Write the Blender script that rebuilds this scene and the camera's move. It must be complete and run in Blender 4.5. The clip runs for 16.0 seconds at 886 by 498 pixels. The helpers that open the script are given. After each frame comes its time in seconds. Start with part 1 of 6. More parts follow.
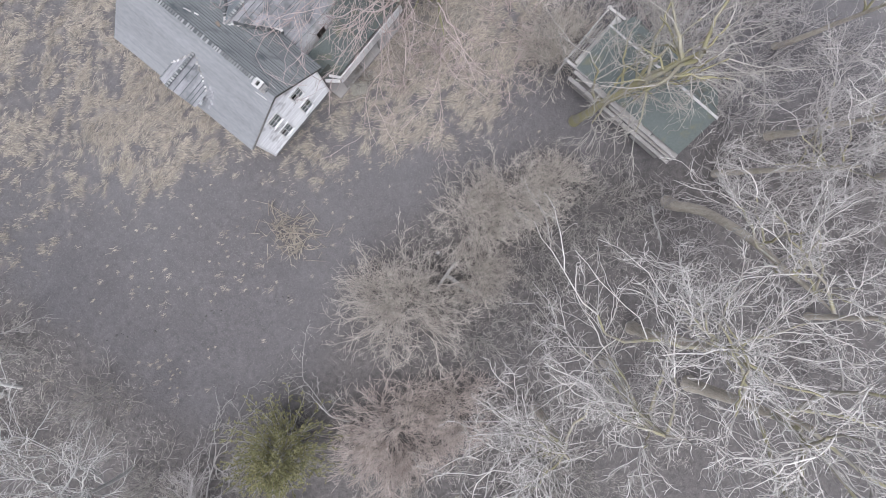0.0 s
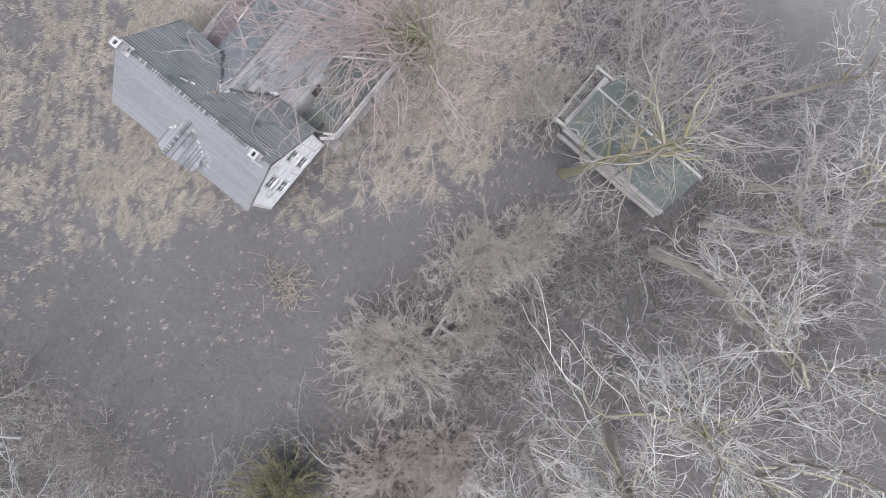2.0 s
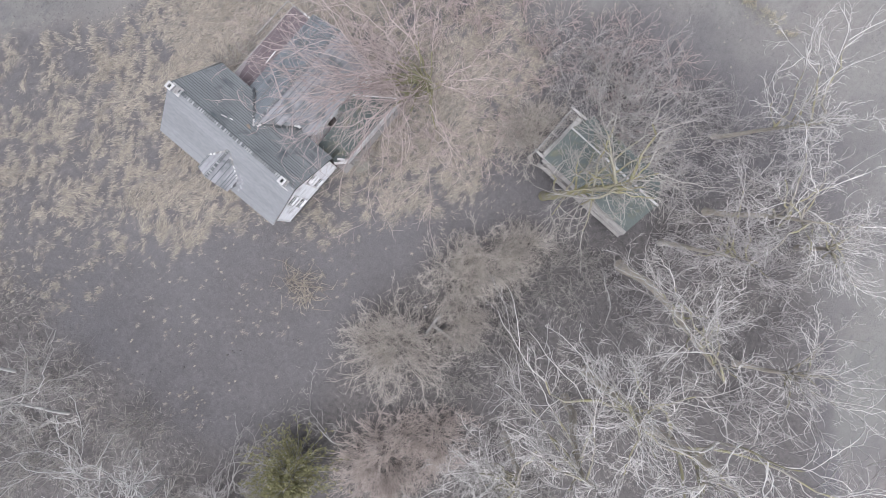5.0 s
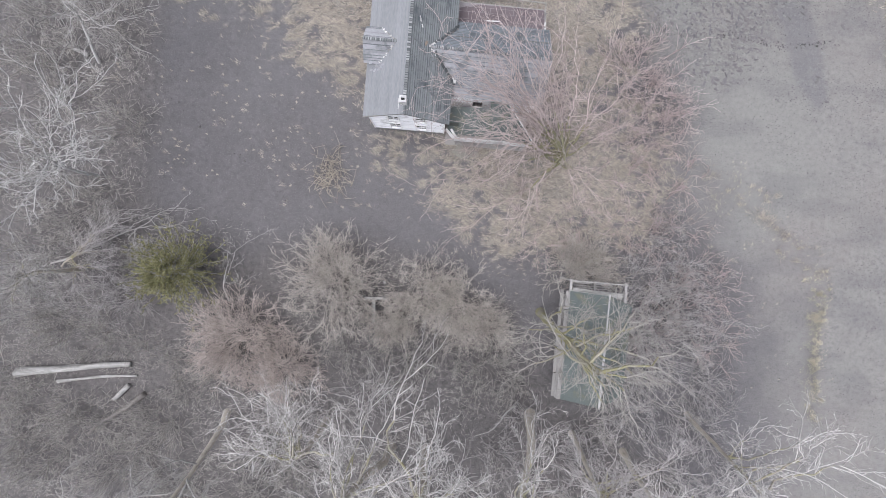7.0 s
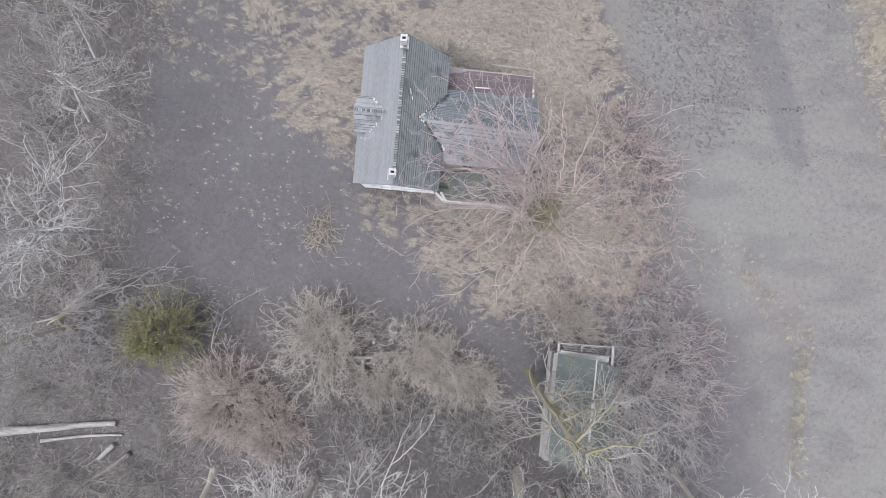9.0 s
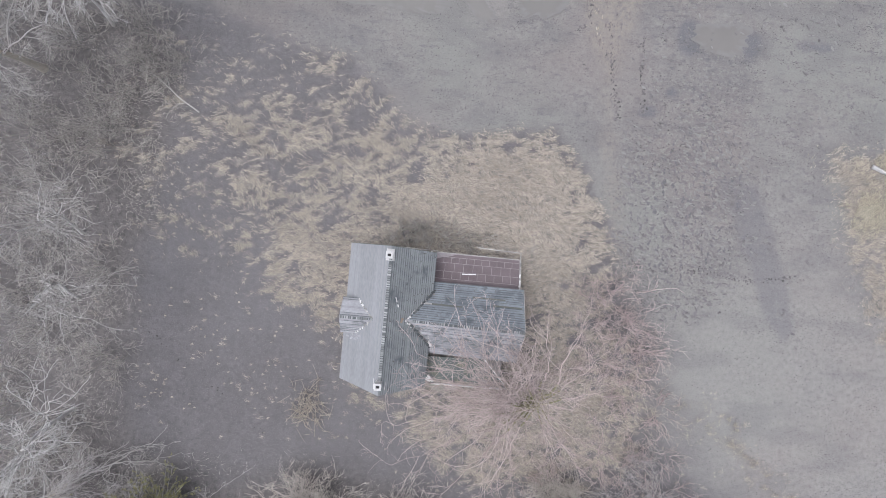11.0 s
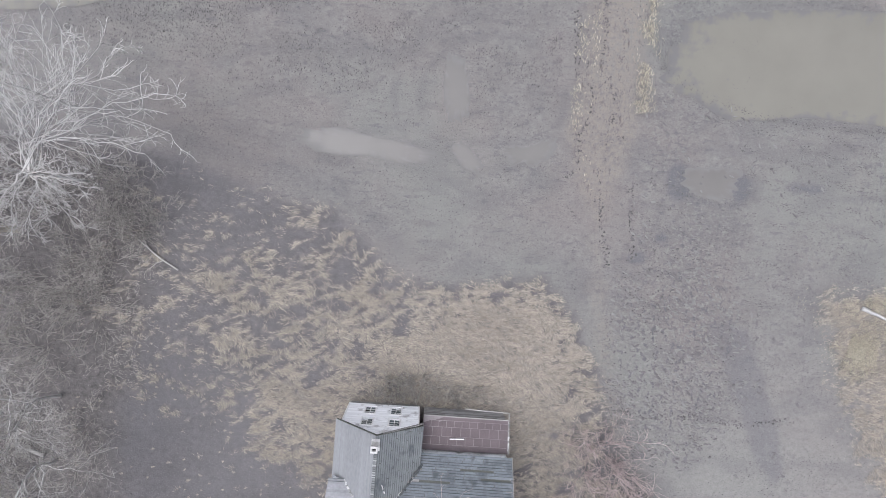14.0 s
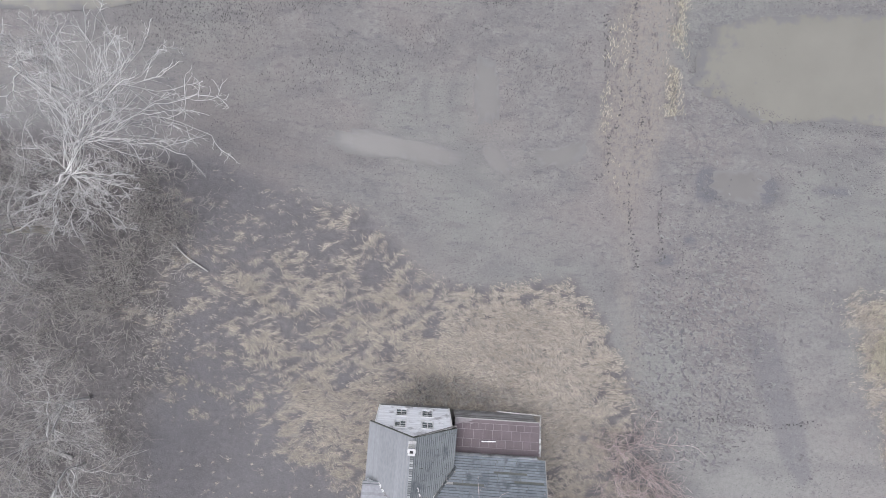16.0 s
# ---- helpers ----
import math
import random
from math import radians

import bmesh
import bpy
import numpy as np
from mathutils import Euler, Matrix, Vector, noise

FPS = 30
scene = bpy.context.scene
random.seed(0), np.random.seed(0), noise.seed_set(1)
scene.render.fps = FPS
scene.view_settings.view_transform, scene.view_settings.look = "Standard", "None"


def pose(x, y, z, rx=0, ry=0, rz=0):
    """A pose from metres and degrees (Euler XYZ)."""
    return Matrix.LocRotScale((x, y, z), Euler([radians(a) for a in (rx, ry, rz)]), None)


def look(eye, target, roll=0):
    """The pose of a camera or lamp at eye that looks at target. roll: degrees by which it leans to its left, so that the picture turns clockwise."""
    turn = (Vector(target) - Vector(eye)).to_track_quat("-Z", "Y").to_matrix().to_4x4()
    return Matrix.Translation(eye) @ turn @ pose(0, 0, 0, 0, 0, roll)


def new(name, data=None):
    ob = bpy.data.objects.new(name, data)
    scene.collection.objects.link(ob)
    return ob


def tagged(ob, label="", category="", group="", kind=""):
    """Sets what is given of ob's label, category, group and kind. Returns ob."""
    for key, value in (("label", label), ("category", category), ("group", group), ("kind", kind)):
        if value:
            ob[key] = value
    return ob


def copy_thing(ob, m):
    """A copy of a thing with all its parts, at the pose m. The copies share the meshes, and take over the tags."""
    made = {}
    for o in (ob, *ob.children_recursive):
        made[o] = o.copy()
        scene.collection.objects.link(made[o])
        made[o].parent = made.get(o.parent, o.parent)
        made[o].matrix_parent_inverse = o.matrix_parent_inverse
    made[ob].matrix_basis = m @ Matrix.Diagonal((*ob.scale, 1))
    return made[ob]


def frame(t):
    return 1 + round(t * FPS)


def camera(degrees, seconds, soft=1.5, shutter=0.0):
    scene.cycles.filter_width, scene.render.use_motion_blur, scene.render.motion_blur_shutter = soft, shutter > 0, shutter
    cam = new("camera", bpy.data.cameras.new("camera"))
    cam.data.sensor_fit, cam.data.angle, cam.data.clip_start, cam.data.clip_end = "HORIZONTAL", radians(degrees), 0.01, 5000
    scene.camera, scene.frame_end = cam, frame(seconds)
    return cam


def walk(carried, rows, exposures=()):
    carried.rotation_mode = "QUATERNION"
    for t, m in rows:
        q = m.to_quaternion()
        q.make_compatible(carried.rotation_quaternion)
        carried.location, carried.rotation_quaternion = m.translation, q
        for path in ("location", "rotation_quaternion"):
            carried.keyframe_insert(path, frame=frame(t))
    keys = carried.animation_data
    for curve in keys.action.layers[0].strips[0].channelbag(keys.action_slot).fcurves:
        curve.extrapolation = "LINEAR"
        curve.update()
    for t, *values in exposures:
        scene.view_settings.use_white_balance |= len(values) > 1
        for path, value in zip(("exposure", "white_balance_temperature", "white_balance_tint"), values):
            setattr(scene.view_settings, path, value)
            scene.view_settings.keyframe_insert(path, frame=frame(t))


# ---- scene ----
cam = camera(90.15, 16.0, soft=0.65)
PATH = [
    (0.0, pose(-0.863, -14.484, 37.455, -1.109, -2.097, -50.532)),
    (0.5, pose(-0.246, -14.048, 37.784, -1.071, -2.207, -50.435)),
    (1.0, pose(0.612, -13.256, 38.008, -1.180, -2.548, -50.462)),
    (1.5, pose(1.697, -12.448, 38.130, -1.266, -2.683, -50.495)),
    (2.0, pose(2.702, -11.847, 38.180, -1.276, -2.667, -50.538)),
    (2.5, pose(3.291, -11.446, 38.514, -1.176, -2.752, -50.530)),
    (3.0, pose(3.582, -11.183, 39.723, -1.201, -2.973, -50.588)),
    (3.2, pose(3.571, -11.135, 40.368, -1.156, -3.113, -50.602)),
    (5.3, pose(3.796, -10.860, 44.469, -1.789, -3.027, -48.355)),
    (5.5, pose(3.675, -10.904, 44.577, -1.590, -2.781, -41.805)),
    (5.8, pose(3.849, -10.931, 44.651, -1.518, -2.093, -29.360)),
    (6.0, pose(3.711, -10.717, 44.852, -1.796, -1.724, -19.685)),
    (6.2, pose(3.352, -10.720, 44.866, -1.585, -1.613, -10.193)),
    (6.5, pose(3.761, -10.623, 45.046, -1.732, -0.557, 2.946)),
    (7.0, pose(3.808, -10.767, 45.202, -1.734, -0.653, 4.912)),
    (7.5, pose(3.923, -10.791, 45.256, -1.801, -0.779, 5.095)),
    (8.0, pose(3.997, -9.950, 45.403, -1.407, -0.948, 5.175)),
    (8.2, pose(4.003, -9.400, 45.473, -1.127, -1.058, 5.146)),
    (10.3, pose(3.125, 5.220, 45.317, -0.609, -2.043, 5.406)),
    (10.5, pose(3.128, 7.180, 45.320, -0.667, -1.969, 5.408)),
    (11.0, pose(3.130, 12.261, 45.373, -0.752, -1.837, 5.349)),
    (11.5, pose(2.997, 17.501, 45.449, -0.929, -1.885, 5.215)),
    (12.0, pose(2.860, 22.295, 45.611, -1.247, -1.992, 5.123)),
    (12.5, pose(2.691, 25.754, 45.620, -1.550, -2.150, 4.940)),
    (13.0, pose(2.549, 27.573, 45.264, -1.631, -2.321, 4.771)),
    (13.5, pose(2.561, 28.181, 44.666, -1.585, -2.425, 4.676)),
    (14.0, pose(2.599, 28.379, 44.244, -1.609, -2.512, 4.655)),
    (14.5, pose(2.288, 28.330, 44.083, -1.518, -2.448, 4.598)),
    (15.0, pose(1.579, 28.244, 44.054, -1.413, -2.525, 4.645)),
    (15.5, pose(0.463, 28.144, 44.072, -1.343, -2.632, 4.634)),
    (16.0, pose(-0.591, 28.011, 44.114, -1.221, -2.776, 4.759)),
]
EXPOSURE = [(0, 0.69, 6060, 12), (9.5, 0.69, 6060, 12), (13, 0.645, 6060, 12), (16, 0.645, 6060, 12)]
SKY_STRENGTH, SUN_STRENGTH = 0.17, 0.9
walk(cam, PATH, EXPOSURE)

# ---- light: an even overcast sky ----
world = bpy.data.worlds.new("overcast_sky")
scene.world = world
world.use_nodes = True
wn, wl = world.node_tree.nodes, world.node_tree.links
wn.clear()
sky = wn.new("ShaderNodeTexSky")
sky.sky_type = "NISHITA"
sky.sun_disc = False
sky.sun_elevation, sky.sun_rotation = radians(74), radians(255)
sky.dust_density, sky.air_density, sky.ozone_density = 6.0, 1.2, 1.0
bg = wn.new("ShaderNodeBackground")
bg.inputs["Strength"].default_value = SKY_STRENGTH
wo = wn.new("ShaderNodeOutputWorld")
cloud = wn.new("ShaderNodeHueSaturation")
cloud.inputs["Saturation"].default_value = 0.3
wl.new(sky.outputs["Color"], cloud.inputs["Color"])
wl.new(cloud.outputs["Color"], bg.inputs["Color"])
wl.new(bg.outputs["Background"], wo.inputs["Surface"])

sun_data = bpy.data.lights.new("sun", "SUN")
sun_data.energy, sun_data.angle, sun_data.color = SUN_STRENGTH, radians(80), (1.0, 0.97, 0.93)
sun = new("sun", sun_data)
sun.matrix_world = look((-16, -4, 60), (0, 0, 0))


# ---- materials ----
def mat(name, dark, light, scale=0.6, fine=9.0, rough=0.9, bump=0.3, fine_amount=0.5, island=0.0, piece=0.0, lichen=None, lichen_at=0.55, stretch=(1, 1, 1), metal=0.0):
    """A weathered surface: broad stains between two colours, fine grain over them, relief of its own."""
    m = bpy.data.materials.new(name)
    m.use_nodes = True
    n, l = m.node_tree.nodes, m.node_tree.links
    b = n["Principled BSDF"]
    b.inputs["Roughness"].default_value = rough
    b.inputs["Metallic"].default_value = metal
    b.inputs["Specular IOR Level"].default_value = 0.25
    geo = n.new("ShaderNodeNewGeometry")
    mp = n.new("ShaderNodeMapping")
    mp.inputs["Scale"].default_value = stretch
    l.new(geo.outputs["Position"], mp.inputs["Vector"])
    big = n.new("ShaderNodeTexNoise")
    big.inputs["Scale"].default_value, big.inputs["Detail"].default_value = scale, 5.0
    small = n.new("ShaderNodeTexNoise")
    small.inputs["Scale"].default_value, small.inputs["Detail"].default_value = fine, 4.0
    l.new(mp.outputs["Vector"], big.inputs["Vector"])
    l.new(mp.outputs["Vector"], small.inputs["Vector"])
    add = n.new("ShaderNodeMix")
    add.inputs[0].default_value = fine_amount
    l.new(big.outputs["Fac"], add.inputs[2])
    l.new(small.outputs["Fac"], add.inputs[3])
    fac = add.outputs[0]
    for amount, socket in ((island, geo.outputs["Random Per Island"]), (piece, None)):
        if amount:
            if socket is None:
                socket = n.new("ShaderNodeObjectInfo").outputs["Random"]
            mx = n.new("ShaderNodeMix")
            mx.inputs[0].default_value = amount
            l.new(fac, mx.inputs[2])
            l.new(socket, mx.inputs[3])
            fac = mx.outputs[0]
    spread = n.new("ShaderNodeMapRange")
    spread.inputs["From Min"].default_value, spread.inputs["From Max"].default_value = 0.28, 0.72
    l.new(fac, spread.inputs["Value"])
    mix = n.new("ShaderNodeMix")
    mix.data_type = "RGBA"
    mix.inputs[6].default_value, mix.inputs[7].default_value = (*dark, 1), (*light, 1)
    l.new(spread.outputs["Result"], mix.inputs[0])
    colour = mix.outputs[2]
    if lichen:
        patch = n.new("ShaderNodeTexNoise")
        patch.inputs["Scale"].default_value, patch.inputs["Detail"].default_value = 0.9, 6.0
        l.new(geo.outputs["Position"], patch.inputs["Vector"])
        cut = n.new("ShaderNodeMapRange")
        cut.inputs["From Min"].default_value, cut.inputs["From Max"].default_value = lichen_at - 0.06, lichen_at + 0.08
        l.new(patch.outputs["Fac"], cut.inputs["Value"])
        over = n.new("ShaderNodeMix")
        over.data_type = "RGBA"
        over.inputs[7].default_value = (*lichen, 1)
        l.new(cut.outputs["Result"], over.inputs[0])
        l.new(colour, over.inputs[6])
        colour = over.outputs[2]
    l.new(colour, b.inputs["Base Color"])
    if bump:
        bp = n.new("ShaderNodeBump")
        bp.inputs["Strength"].default_value, bp.inputs["Distance"].default_value = bump, 0.05
        l.new(small.outputs["Fac"], bp.inputs["Height"])
        l.new(bp.outputs["Normal"], b.inputs["Normal"])
    return m


M_SHINGLE_W = mat("worn_grey_shingle", (0.128, 0.13, 0.136), (0.205, 0.21, 0.219), 0.5, 7, 0.85, 0.4, 0.5, island=0.1, stretch=(1, 0.35, 1))
M_SHINGLE_E = mat("mossy_grey_shingle", (0.109, 0.115, 0.12), (0.193, 0.2, 0.204), 0.35, 6, 0.9, 0.5, 0.4, island=0.08, lichen=(0.073, 0.082, 0.086), lichen_at=0.63)
M_SHINGLE_WING = mat("mossy_wing_shingle", (0.088, 0.097, 0.108), (0.175, 0.188, 0.206), 0.4, 6, 0.9, 0.5, 0.4, island=0.12, lichen=(0.07, 0.078, 0.083), lichen_at=0.6)
M_SHINGLE_PALE = mat("bleached_shingle", (0.150, 0.151, 0.160), (0.285, 0.284, 0.298), 0.5, 5, 0.9, 0.5, 0.5, island=0.2, lichen=(0.112, 0.115, 0.122), lichen_at=0.58)
# mossy dark colour that also paints the shadow line under shingle butts
M_MOSS_SHADE = mat("moss_shade_line", (0.05, 0.057, 0.06), (0.118, 0.127, 0.132), 1.2, 8, 0.95, 0.3, 0.5, island=0.3)
M_BOARD_DARK = mat("rotten_dark_board", (0.043, 0.046, 0.041), (0.099, 0.101, 0.090), 1.5, 8, 0.95, 0.5, 0.5, piece=0.4)
M_RIDGE = mat("dark_ridge_cap", (0.045, 0.049, 0.053), (0.1, 0.106, 0.108), 3, 8, 0.9, 0.4, 0.4, island=0.4)
M_FLASH = mat("flaking_white_flashing", (0.15, 0.145, 0.14), (0.45, 0.44, 0.43), 2.5, 7, 0.8, 0.4, 0.4, island=0.8)
M_RUST = mat("rusted_patch", (0.112, 0.090, 0.073), (0.181, 0.146, 0.120), 2, 9, 0.8, 0.3)
M_WHITE = mat("peeling_white_paint", (0.7, 0.69, 0.7), (0.93, 0.925, 0.935), 1.2, 7, 0.75, 0.35, 0.55, island=0.3, stretch=(0.5, 0.5, 3), lichen=(0.42, 0.40, 0.40), lichen_at=0.62)
M_TRIM = mat("white_trim_paint", (0.6, 0.59, 0.58), (0.86, 0.85, 0.84), 1.5, 8, 0.7, 0.3, 0.5, island=0.2)
M_OLDWHITE = mat("flaking_white_beam", (0.32, 0.31, 0.305), (0.6, 0.59, 0.58), 1.6, 8, 0.8, 0.3, 0.5, piece=0.3)
M_CAP = mat("stained_cement_cap", (0.25, 0.245, 0.24), (0.45, 0.44, 0.435), 2.5, 9, 0.9, 0.3)
M_STONE = mat("foundation_stone", (0.155, 0.146, 0.138), (0.275, 0.267, 0.258), 1.5, 6, 0.95, 0.6)
M_BRICK = mat("whitewashed_brick", (0.387, 0.370, 0.353), (0.636, 0.619, 0.602), 2.5, 9, 0.9, 0.5, 0.5, island=0.3)
# near-black colour stands in for the shade inside house and flue
M_DARK = mat("dark_interior", (0.012, 0.012, 0.013), (0.03, 0.03, 0.03), 2, 6, 0.9, 0.1)
M_ROLL = mat("brown_roll_roofing", (0.076, 0.060, 0.064), (0.122, 0.100, 0.105), 0.7, 8, 0.85, 0.25, 0.4, piece=0.16)
M_SEAM = mat("pale_tar_seam", (0.15, 0.132, 0.134), (0.215, 0.195, 0.198), 2, 8, 0.85, 0.2)
M_GREEN = mat("dark_green_roofing", (0.058, 0.069, 0.066), (0.112, 0.126, 0.121), 0.6, 7, 0.85, 0.3, 0.6, island=0.3, lichen_at=0.6, lichen=(0.115, 0.115, 0.085))
M_BOARD = mat("weathered_grey_board", (0.15, 0.14, 0.133), (0.31, 0.297, 0.288), 1.5, 8, 0.9, 0.5, 0.5, island=0.5)
M_OLDWOOD = mat("bare_bleached_wood", (0.12, 0.113, 0.106), (0.4, 0.388, 0.372), 1.2, 7, 0.9, 0.8, 0.6, stretch=(0.25, 2.2, 1))
M_ROT = mat("rotten_log_bark", (0.085, 0.076, 0.070), (0.190, 0.174, 0.162), 1.5, 9, 0.95, 0.6, 0.6, island=0.2)
M_SLAB = mat("mossy_concrete", (0.142, 0.136, 0.116), (0.232, 0.219, 0.194), 1.2, 7, 0.95, 0.4)
M_BARK_PALE = mat("pale_bark", (0.27, 0.261, 0.25), (0.52, 0.507, 0.49), 0.35, 4, 0.95, 0.4, 0.35, island=0.3)
M_CAP_TILE = mat("pale_ridge_tile", (0.117, 0.121, 0.123), (0.242, 0.246, 0.248), 2.5, 8, 0.9, 0.3, 0.4, island=0.6)
M_BARK_GREY = mat("grey_bark", (0.198, 0.187, 0.176), (0.378, 0.365, 0.350), 0.5, 5, 0.95, 0.6, 0.45, island=0.3)
M_LIMB = mat("lichen_bark", (0.19, 0.175, 0.148), (0.33, 0.308, 0.27), 0.8, 6, 0.95, 0.7, 0.5, lichen=(0.272, 0.252, 0.158), lichen_at=0.51)
M_LIMB_YELLOW = mat("yellow_lichen_bark", (0.165, 0.153, 0.118), (0.285, 0.266, 0.215), 0.8, 6, 0.95, 0.7, 0.5, lichen=(0.222, 0.206, 0.122), lichen_at=0.47)
M_LIMB_MOSS = mat("moss_covered_bark", (0.135, 0.126, 0.083), (0.24, 0.226, 0.15), 0.8, 6, 0.95, 0.6, 0.5, lichen=(0.186, 0.178, 0.105), lichen_at=0.47)
M_LIMB_DULL = mat("mossy_brown_bark", (0.2, 0.176, 0.145), (0.36, 0.325, 0.28), 0.8, 6, 0.95, 0.6, 0.5, lichen=(0.225, 0.21, 0.1), lichen_at=0.52)
M_TRUNK = mat("furrowed_trunk_bark", (0.184, 0.164, 0.141), (0.528, 0.477, 0.406), 1.5, 9, 0.95, 0.9, 0.6, stretch=(3, 3, 0.5), lichen=(0.22, 0.202, 0.135), lichen_at=0.68)
M_TWIG_TAN = mat("tan_twig", (0.304, 0.273, 0.244), (0.519, 0.476, 0.431), 0.4, 3, 0.95, 0, 0.3, island=0.35)
M_TWIG_GREY = mat("grey_twig", (0.262, 0.243, 0.236), (0.43, 0.408, 0.398), 0.4, 3, 0.95, 0, 0.3, island=0.35)
M_TWIG_RED = mat("reddish_twig", (0.315, 0.266, 0.241), (0.53, 0.466, 0.427), 0.4, 3, 0.95, 0, 0.3, island=0.35)
M_TWIG_OAK = mat("ashen_oak_twig", (0.25, 0.236, 0.223), (0.58, 0.557, 0.537), 0.3, 3, 0.95, 0, 0.3, island=0.6)
M_TWIG_PINK = mat("pale_pinkish_twig", (0.265, 0.214, 0.202), (0.455, 0.384, 0.366), 0.4, 3, 0.95, 0, 0.3, island=0.35)
M_TWIG_ROSE = mat("rosy_twig", (0.30, 0.243, 0.232), (0.475, 0.4, 0.385), 0.4, 3, 0.95, 0, 0.3, island=0.35)
M_TWIG_BROWN = mat("brown_twig", (0.193, 0.180, 0.165), (0.352, 0.332, 0.306), 0.4, 3, 0.95, 0, 0.3, island=0.35)
M_CEDAR = mat("olive_cedar_foliage", (0.115, 0.112, 0.055), (0.275, 0.262, 0.135), 0.6, 4, 0.9, 0, 0.35, island=0.5)
M_STRAW = mat("bleached_straw", (0.141, 0.120, 0.100), (0.378, 0.337, 0.284), 0.25, 1.6, 0.9, 0, 0.55, island=0.25, stretch=(0.6, 1.5, 1))
M_STRAW_YELLOW = mat("yellow_straw", (0.204, 0.182, 0.14), (0.40, 0.366, 0.29), 0.3, 1.2, 0.9, 0, 0.35, island=0.55)
M_CHURN = mat("churned_grey_mud", (0.088, 0.083, 0.083), (0.168, 0.161, 0.158), 0.8, 7, 0.95, 0.4, 0.45, island=0.35)
M_CLOD = mat("dark_mud_clod", (0.048, 0.045, 0.045), (0.112, 0.105, 0.104), 0.5, 6, 0.95, 0.4, 0.4, island=0.4)


def glass_material():
    m = bpy.data.materials.new("old_window_glass")
    m.use_nodes = True
    b = m.node_tree.nodes["Principled BSDF"]
    b.inputs["Base Color"].default_value = (0.10, 0.115, 0.12, 1)
    b.inputs["Roughness"].default_value = 0.08
    b.inputs["Specular IOR Level"].default_value = 0.6
    return m


M_GLASS = glass_material()


def water_material(name, colour, rough, shallow=(0.7, 1.1), mud=(0.13, 0.124, 0.123)):
    m = bpy.data.materials.new(name)
    m.use_nodes = True
    n, l = m.node_tree.nodes, m.node_tree.links
    b = n["Principled BSDF"]
    geo = n.new("ShaderNodeNewGeometry")
    silt = n.new("ShaderNodeTexNoise")
    silt.inputs["Scale"].default_value, silt.inputs["Detail"].default_value = 0.16, 5
    l.new(geo.outputs["Position"], silt.inputs["Vector"])
    mix = n.new("ShaderNodeMix")
    mix.data_type = "RGBA"
    mix.inputs[6].default_value = (*[c * 0.82 for c in colour], 1)
    mix.inputs[7].default_value = (*[c * 1.12 for c in colour], 1)
    l.new(silt.outputs["Fac"], mix.inputs[0])
    l.new(mix.outputs[2], b.inputs["Base Color"])
    b.inputs["Roughness"].default_value = rough
    b.inputs["IOR"].default_value = 1.33
    silt_rim = n.new("ShaderNodeBsdfPrincipled")
    silt_rim.inputs["Base Color"].default_value = (*mud, 1)
    silt_rim.inputs["Roughness"].default_value = 0.9
    silt_rim.inputs["Specular IOR Level"].default_value = 0.2
    depth = n.new("ShaderNodeAttribute")
    depth.attribute_name = "depth"
    ripple = n.new("ShaderNodeTexNoise")
    ripple.inputs["Scale"].default_value, ripple.inputs["Detail"].default_value = 0.7, 5
    l.new(geo.outputs["Position"], ripple.inputs["Vector"])
    total = n.new("ShaderNodeMath")
    total.operation = "MULTIPLY_ADD"
    l.new(ripple.outputs["Fac"], total.inputs[0])
    total.inputs[1].default_value = 1.8
    l.new(depth.outputs["Fac"], total.inputs[2])
    reach = n.new("ShaderNodeMapRange")
    reach.inputs["From Min"].default_value, reach.inputs["From Max"].default_value = shallow
    l.new(total.outputs[0], reach.inputs["Value"])
    blend = n.new("ShaderNodeMixShader")
    l.new(reach.outputs["Result"], blend.inputs[0])
    l.new(silt_rim.outputs[0], blend.inputs[1])
    l.new(b.outputs[0], blend.inputs[2])
    l.new(blend.outputs[0], n["Material Output"].inputs["Surface"])
    return m


M_POND = water_material("silty_pond_water", (0.147, 0.139, 0.120), 0.12, (0.85, 1.2), (0.108, 0.104, 0.103))
M_PUDDLE = water_material("pale_puddle_water", (0.123, 0.116, 0.110), 0.2, (0.95, 1.5), (0.126, 0.121, 0.118))


# ---- mesh tools ----
def link_mesh(name, verts, faces, material, parent=None, label="", smooth=False):
    """One mesh object from vertices and faces, under a parent where one is given."""
    me = bpy.data.meshes.new(name)
    me.from_pydata([tuple(v) for v in verts], [], [tuple(f) for f in faces])
    me.update()
    if material:
        me.materials.append(material)
    if smooth:
        me.polygons.foreach_set("use_smooth", [True] * len(me.polygons))
    ob = new(name, me)
    if parent:
        ob.parent = parent
    if label:
        ob["label"] = label
    return ob


